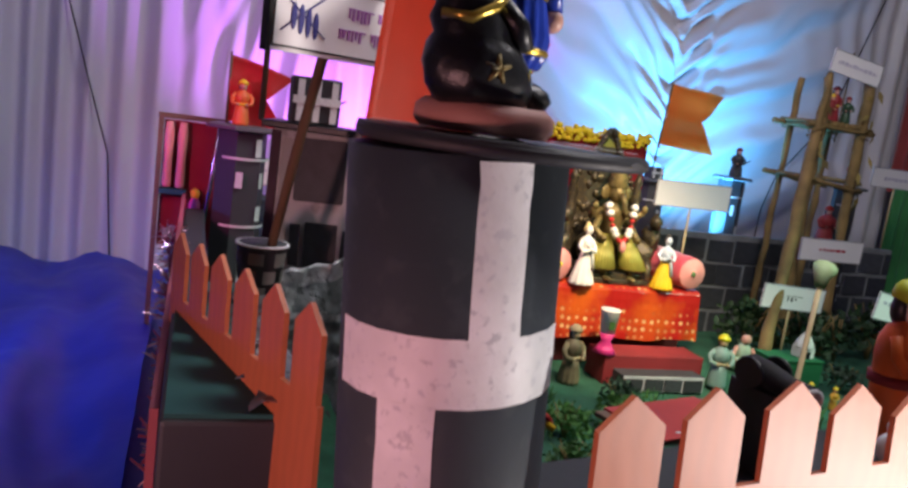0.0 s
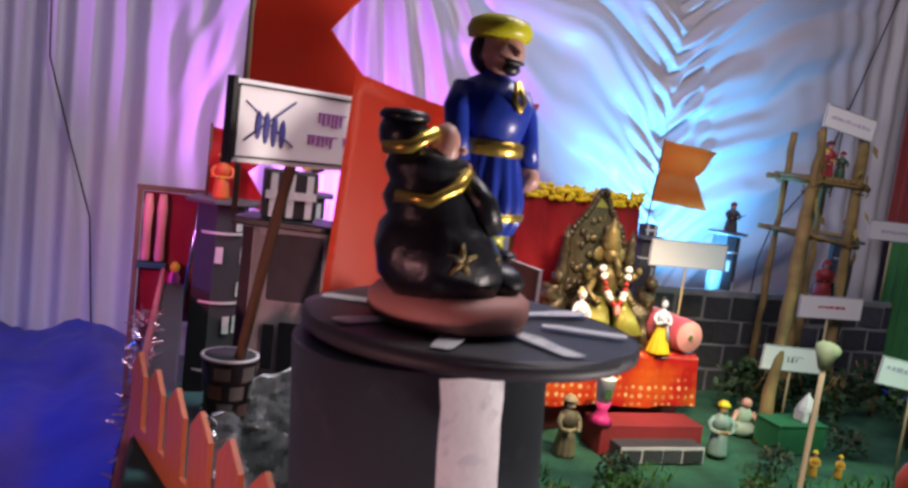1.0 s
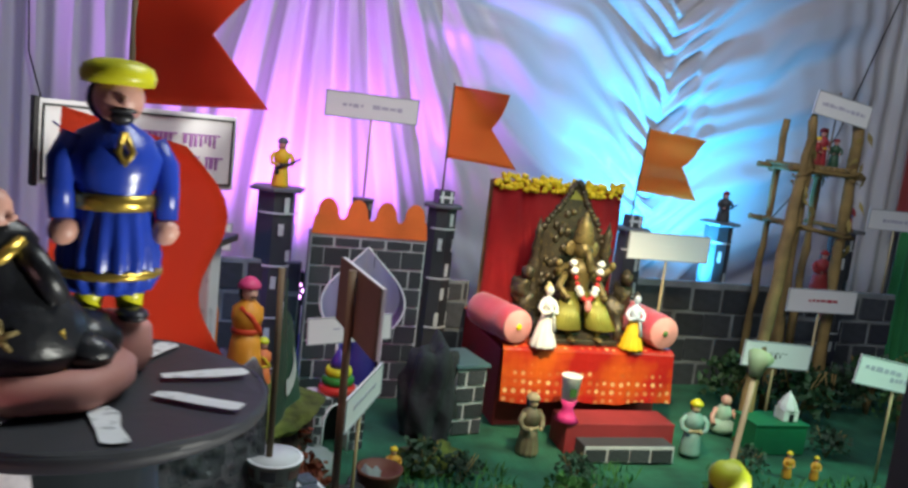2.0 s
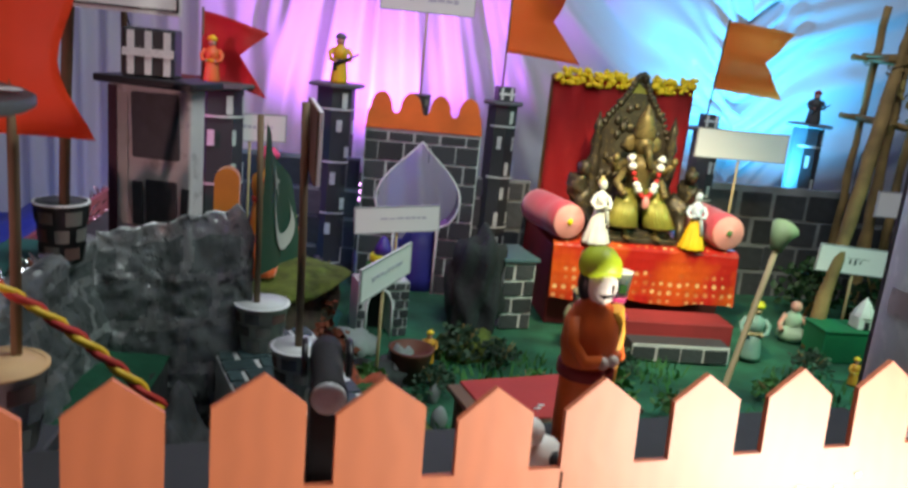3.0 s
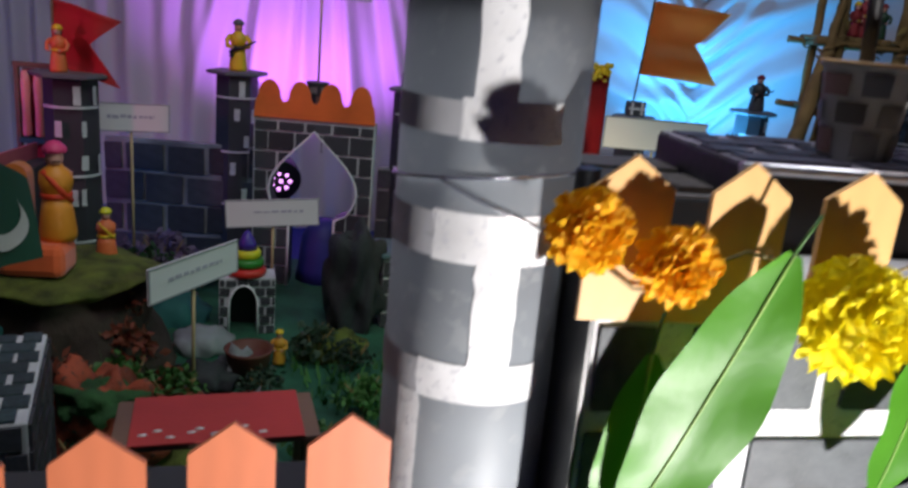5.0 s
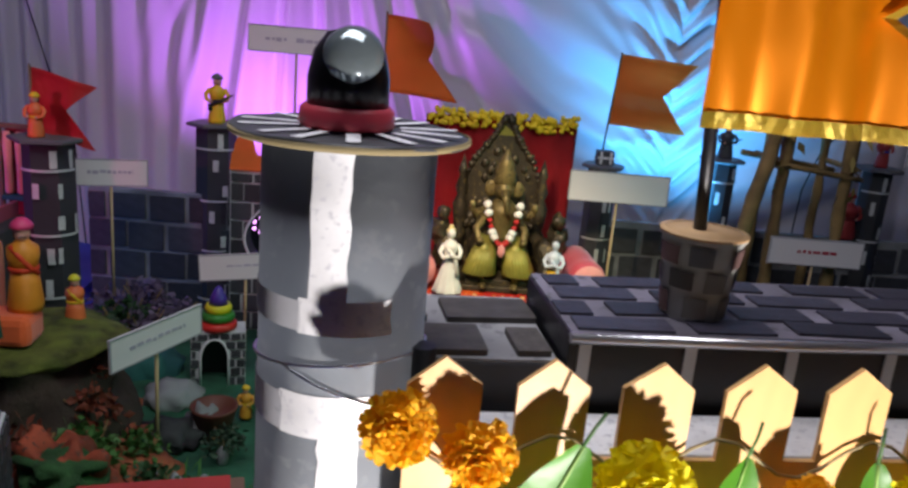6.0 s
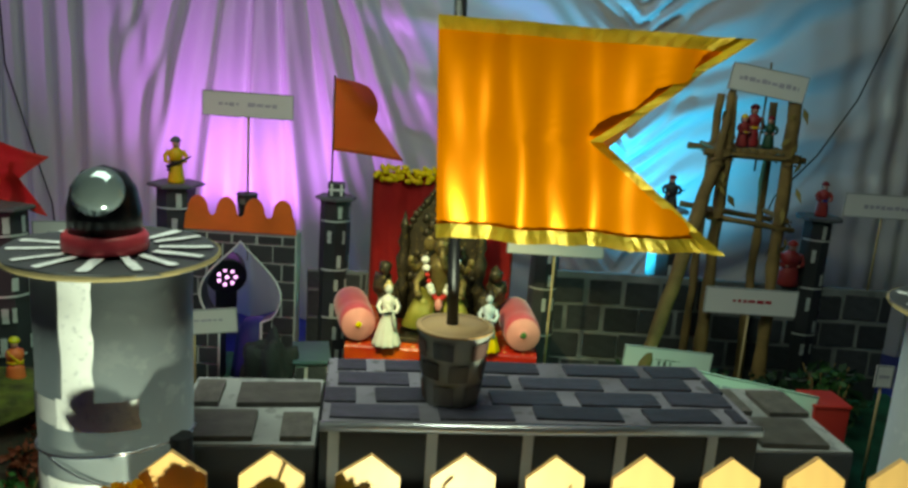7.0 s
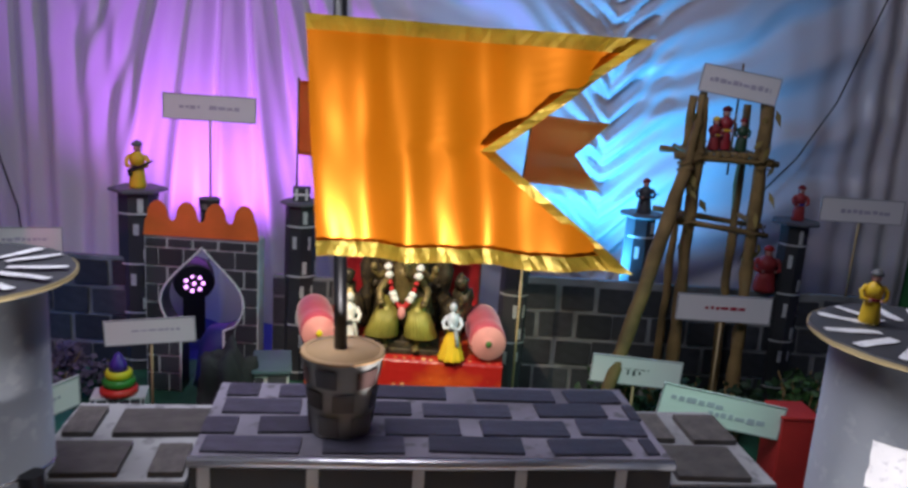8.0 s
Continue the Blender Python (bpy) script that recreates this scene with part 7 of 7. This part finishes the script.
# box and shrubs at the right
rb = thing("red_box", pose(1.215, 1.93, 0.0, 0, 0, 4), "small red painted box beside a name board", "box")
part("body", box(B(), -0.05, 0.065, -0.02, 0.10, 0, 0.390, 0.004), mat("bright_red_paint", (0.55, 0.03, 0.03), 0.5), rb)
part("lid", box(B(), -0.053, 0.068, -0.023, 0.103, 0.3905, 0.401, 0.002), mat("bright_red_paint", (0.55, 0.03, 0.03), 0.5), rb)
for k, (x, y, s, tall, c, m2, lab) in enumerate(((1.36, 2.22, 0.17, 2.6, 260, LEAFM, "tall narrow green model cypress"), (1.05, 2.47, 0.24, 1.3, 260, LEAFDARK, "dark model shrub below the watchtower"), (0.82, 2.62, 0.24, 1.2, 220, LEAFDARK, "dark model shrub before the back wall"), (1.30, 2.55, 0.22, 1.2, 220, LEAFDARK, "dark model shrub below the watchtower"), (1.55, 2.6, 0.26, 1.2, 240, LEAFDARK, "dark model shrub before the back wall"),
                                          (-0.30, 1.75, 0.16, 0.8, 260, LEAFM, "low green model shrub on the lawn"), (-0.10, 1.62, 0.15, 0.7, 240, LEAFM, "low green model shrub on the lawn"), (-0.52, 1.70, 0.14, 0.8, 220, LEAFM, "low green model shrub on the lawn"), (-0.92, 1.50, 0.13, 0.9, 200, LEAFDARK, "dark model shrub beside the bastion"), (-1.325, 0.76, 0.16, 2.0, 320, LEAFDARK, "tall dark model shrub before the side wall"),
                                          (-1.30, 2.35, 0.20, 1.2, 200, LEAFDARK, "dark model shrub before the back wall"), (0.25, 1.80, 0.12, 0.7, 180, LEAFM, "low green model shrub on the lawn"), (1.15, 1.75, 0.14, 0.9, 200, LEAFM, "low green model shrub near the red box"), (-0.75, 1.25, 0.15, 0.9, 220, LEAFDARK, "dark model shrub on the lawn"))):
    shrub(Matrix.Translation((x, y, 0.0)), s, lab, m2, c, k, tall)
rnd = random.Random(12)
for k in range(14):
    x, y = rnd.uniform(-1.02, -0.80), rnd.uniform(1.15, 1.75)
    s = rnd.uniform(0.02, 0.045)
    solid("stone", ball(B(), (0, 0, s * 0.9), s, (0.8, 0.7, rnd.uniform(1.0, 2.2)), 0, 2, 0.3), STONE, Matrix.Translation((x, y, 0.0)), "grey upright stone on the lawn", "stone", "grey stones on the lawn")
pl = thing("flower_pot", Matrix.Translation((-0.865, 1.86, 0.0)), "brown clay pot with a small orange figure", "pot")
part("pot", lathe(B(), [(0.045, 0), (0.065, 0.09), (0.07, 0.10), (0.062, 0.10), (0.055, 0.08), (0, 0.075)], 20), mat("brown_clay", (0.12, 0.035, 0.02), 0.6), pl)
for x, y, h, lab in ((-0.80, 1.98, 0.11, "tiny amber toy person on the lawn"), (0.63, 1.97, 0.10, "tiny orange toy person on the lawn"), (0.73, 1.95, 0.09, "tiny orange toy person near the crate")):
    doll("tiny_figurine", pose(x, y, 0.004), h, lab, mat("amber_robe", (0.65, 0.30, 0.03), 0.5), YELLOW, hat=YELLOW)

# stall with hanging toys behind the side wall
stall = thing("toy_stall", Matrix.Translation((-1.655, 2.44, 0.0)), "dark framed stall hung with pink and silver ornaments", "stall")
for x in (-0.10, 0.10):
    part("post", box(B(), x - 0.008, x + 0.008, -0.008, 0.008, -0.02, 0.78, 0.002), POLEM, stall)
part("beam", box(B(), -0.11, 0.115, -0.009, 0.009, 0.775, 0.792, 0.002), POLEM, stall)
part("back_panel", box(B(), -0.09, 0.09, 0.02, 0.026, 0.35, 0.77), MAROON, stall)
for x in (-0.072, -0.030):
    part("ornament", lathe(B(), [(0.012, 0), (0.015, 0.01), (0.013, 0.10), (0.016, 0.17), (0.011, 0.215)], 12, at=(x, -0.004, 0.55)), PALEPINK, stall, "pale pink hanging roll")
part("shelf", box(B(), -0.094, -0.008, -0.020, 0.019, 0.528, 0.546, 0.002), TEAL, stall, "teal shelf")
bm = lathe(B(), [(0.006, 0.40), (0.026, 0.41), (0.028, 0.45), (0.018, 0.475), (0.020, 0.50), (0.012, 0.52), (0.003, 0.525)], 14, at=(0.022, -0.008, 0))
part("ornament", bm, mat("hot_pink_paint", (0.65, 0.04, 0.22)), stall, "hot pink hanging toy")
part("ornament", ball(B(), (0.022, -0.008, 0.535), 0.016, (1, 1, 1.2)), YELLOW, stall, "yellow top of the toy")
part("ornament", tube(B(), [(0.086, -0.014, 0.765), (0.070, -0.016, 0.60), (0.052, -0.016, 0.40)], 0.010, 0.007, 10), SILVER, stall, "leaning silver foil rod")
# tinsel on the walls
for pts, lab, n in (([(-1.655, 0.62, 0.36), (-1.66, 1.0, 0.44), (-1.67, 1.5, 0.50), (-1.69, 1.85, 0.52)], "shiny rosy tinsel garland along the outer side wall", 640), ([(-1.56, 0.62, 0.574), (-1.555, 0.85, 0.576), (-1.55, 1.02, 0.576)], "crumpled silver foil tinsel along the side wall's top", 260)):
    v = [Vector(p) for p in pts]
    path = [p for a, b in zip(v, v[1:]) for p in line(a, b, 10)]
    bm = B()
    rnd = random.Random(n)
    for k in range(n):
        c = path[rnd.randrange(len(path))] + Vector((rnd.uniform(-1, 1), rnd.uniform(-2, 2), rnd.uniform(-1, 1))) * 0.012
        d = Vector((rnd.gauss(0, 1), rnd.gauss(0, 1), rnd.gauss(0, 1))).normalized() * (rnd.uniform(0.02, 0.042) if n > 300 else 0.018)
        s = d.orthogonal().normalized() * 0.0035
        bm.faces.new([bm.verts.new(q) for q in (c - s, c + s, c + d + s * 0.3, c + d - s * 0.3)])
    solid("tinsel", bm, SILVER if n < 300 else mat("rosy_silver_foil", (0.80, 0.50, 0.62), 0.24, 1.0, grain=60, bump=0.6), Matrix(), lab, "tinsel", kind="stuff")

# clay heaps and small bushes of the left garden
for x, y, sx, sy, sz, c, lab in ((-1.02, 1.58, 1.2, 0.9, 0.55, mat("red_brown_clay", (0.30, 0.075, 0.03), 0.8, grain=90, amount=0.5, bump=0.9), "reddish brown clay heap on the lawn"), (-0.90, 1.40, 0.9, 0.8, 0.45, MOSS, "mossy green sawdust heap on the lawn"), (-1.20, 2.25, 1.0, 0.8, 0.8, TEAL, "teal felt heap before the back wall"), (-1.05, 2.05, 0.8, 0.7, 0.5, STONE, "grey clay heap beside the little cave")):
    solid("clay_mound", ball(B(), (0, 0, 0.0), 0.11, (sx, sy, sz), 0, 3, 0.35), c, Matrix.Translation((x, y, 0.02)), lab, "mound", "clay mounds on the lawn")
CLAYRED = MATS["red_brown_clay"]
for k, (x, y, z, sz, c, lab) in enumerate(((-1.13, 1.58, 0.0, 0.13, 1, "dry red-leaved model bush beside the toy field"), (-1.05, 1.68, 0.0, 0.12, 1, "dry red-leaved model bush beside the toy field"), (-1.36, 2.68, 0.0, 0.19, 0, "lilac grey model bush before the back wall"), (-1.20, 2.60, 0.0, 0.16, 0, "lilac grey model bush before the back wall"), (-1.48, 2.62, 0.0, 0.17, 0, "lilac grey model bush before the back wall"))):
    shrub(Matrix.Translation((x, y, z)), sz, lab, (mat("lilac_leaf", (0.14, 0.10, 0.17), 0.7), mat("dry_red_leaf", (0.26, 0.055, 0.025), 0.7, vary=0.4))[c], 220, 300 + k, 1.0)
for k, (x, y, z, sz, tall) in enumerate(((-1.20, 1.44, 0.0, 0.17, 1.5), (-1.09, 1.50, 0.0, 0.19, 1.2), (-1.13, 1.60, 0.12, 0.16, 1.0), (-1.00, 1.62, 0.0, 0.14, 1.0), (-1.16, 1.70, 0.22, 0.12, 0.9))):
    shrub(Matrix.Translation((x, y, z)), sz, ("dry red-leaved model bush before the clay mound", "dark olive model bush before the clay mound")[k % 2], (MATS["dry_red_leaf"], LEAFM)[k % 2], 240, 330 + k, tall)
for x, y, sx, sy, sz, c, lab in ((-1.246, 1.90, 1.1, 0.8, 0.9, CLAYRED, "reddish brown clay mound behind the toy field"), (-1.10, 1.74, 0.9, 0.7, 0.45, CLAYRED, "low reddish clay mound on the lawn"), (-0.897, 1.86, 0.5, 0.4, 0.7, STONE, "pale grey clay lump on the lawn"), (-0.98, 1.80, 0.8, 0.6, 0.5, ROCK, "dark clay mound on the lawn"), (-0.66, 2.07, 0.9, 0.7, 0.6, MOSS, "mossy mound before the gate")):
    solid("clay_mound", ball(B(), (0, 0, 0.0), 0.11, (sx, sy, sz), 0, 3, 0.55), c, Matrix.Translation((x, y, 0.02)), lab, "mound", "clay mounds on the lawn")
for k, (x, y, sz, lab) in enumerate(((-0.70, 2.02, 0.14, "grey-green model bush before the gate"), (-0.58, 1.96, 0.12, "grey-green model bush on the lawn"), (-0.80, 1.74, 0.11, "dark model bush on the lawn"), (-1.12, 1.60, 0.12, "dark model bush beside the toy field"), (-0.20, 1.95, 0.12, "dark model bush before the throne"), (0.50, 2.02, 0.12, "dark model bush before the throne"), (0.95, 2.15, 0.14, "dark model bush beside the green crate"))):
    shrub(Matrix.Translation((x, y, 0.0)), sz, lab, mat("grey_green_leaf", (0.035, 0.07, 0.04), 0.7, vary=0.4), 220, 200 + k, 0.9)
shrub(Matrix.Translation((-1.22, 2.30, 0.05)), 0.15, "lilac grey model bush before the back wall", mat("lilac_leaf", (0.14, 0.10, 0.17), 0.7), 200, 91, 1.2)
shrub(Matrix.Translation((-1.08, 1.28, 0.0)), 0.13, "dark model shrub beside the bastion", LEAFDARK, 200, 92, 1.2)
shrub(Matrix.Translation((-0.62, 1.45, 0.0)), 0.12, "low green model shrub on the lawn", LEAFM, 200, 93, 0.9)

# rough grass and leaf litter over the lawn
bm = B()
rnd = random.Random(77)
for k in range(5200):
    x, y = rnd.uniform(-1.05, 1.3), rnd.uniform(0.62, 2.05)
    if noise.noise((x * 2.6, y * 2.6, 7)) < -0.02 or (-0.95 < x < -0.43 and 0.95 < y < 1.27) or (x < -1.0 and 0.86 < y < 1.29):
        continue
    h, a = rnd.uniform(0.015, 0.05), rnd.uniform(0, 6.28)
    d, s = Vector((math.cos(a), math.sin(a), 0)), Vector((-math.sin(a), math.cos(a), 0)) * rnd.uniform(0.002, 0.006)
    p = Vector((x, y, 0.0))
    top = p + d * h * rnd.uniform(0.2, 0.9) + Vector((0, 0, h))
    bm.faces.new([bm.verts.new(q) for q in (p - s, p + s, (p + top) / 2 + s * 1.1 + Vector((0, 0, h * 0.15)), top)])
solid("grass", bm, mat("lawn_grass", (0.035, 0.13, 0.025), 0.7, grain=30, amount=0.6), Matrix(), "rough green model grass scattered over the lawn", "grass", kind="stuff")

# wall bricks of the front, nearest last
bricks(left_wall, -0.252, 0.702, -0.040, 0.598, 0.142, 0.085, 0.029, 0.0015, BRICKGREY, deep=0.006, seed=61, bed=0.026)
bricks(right_wall, -0.262, 0.77, 0.0, 0.816, 0.125, 0.080, 0.026, 0.0015, BRICKGREY, deep=0.006, seed=62)
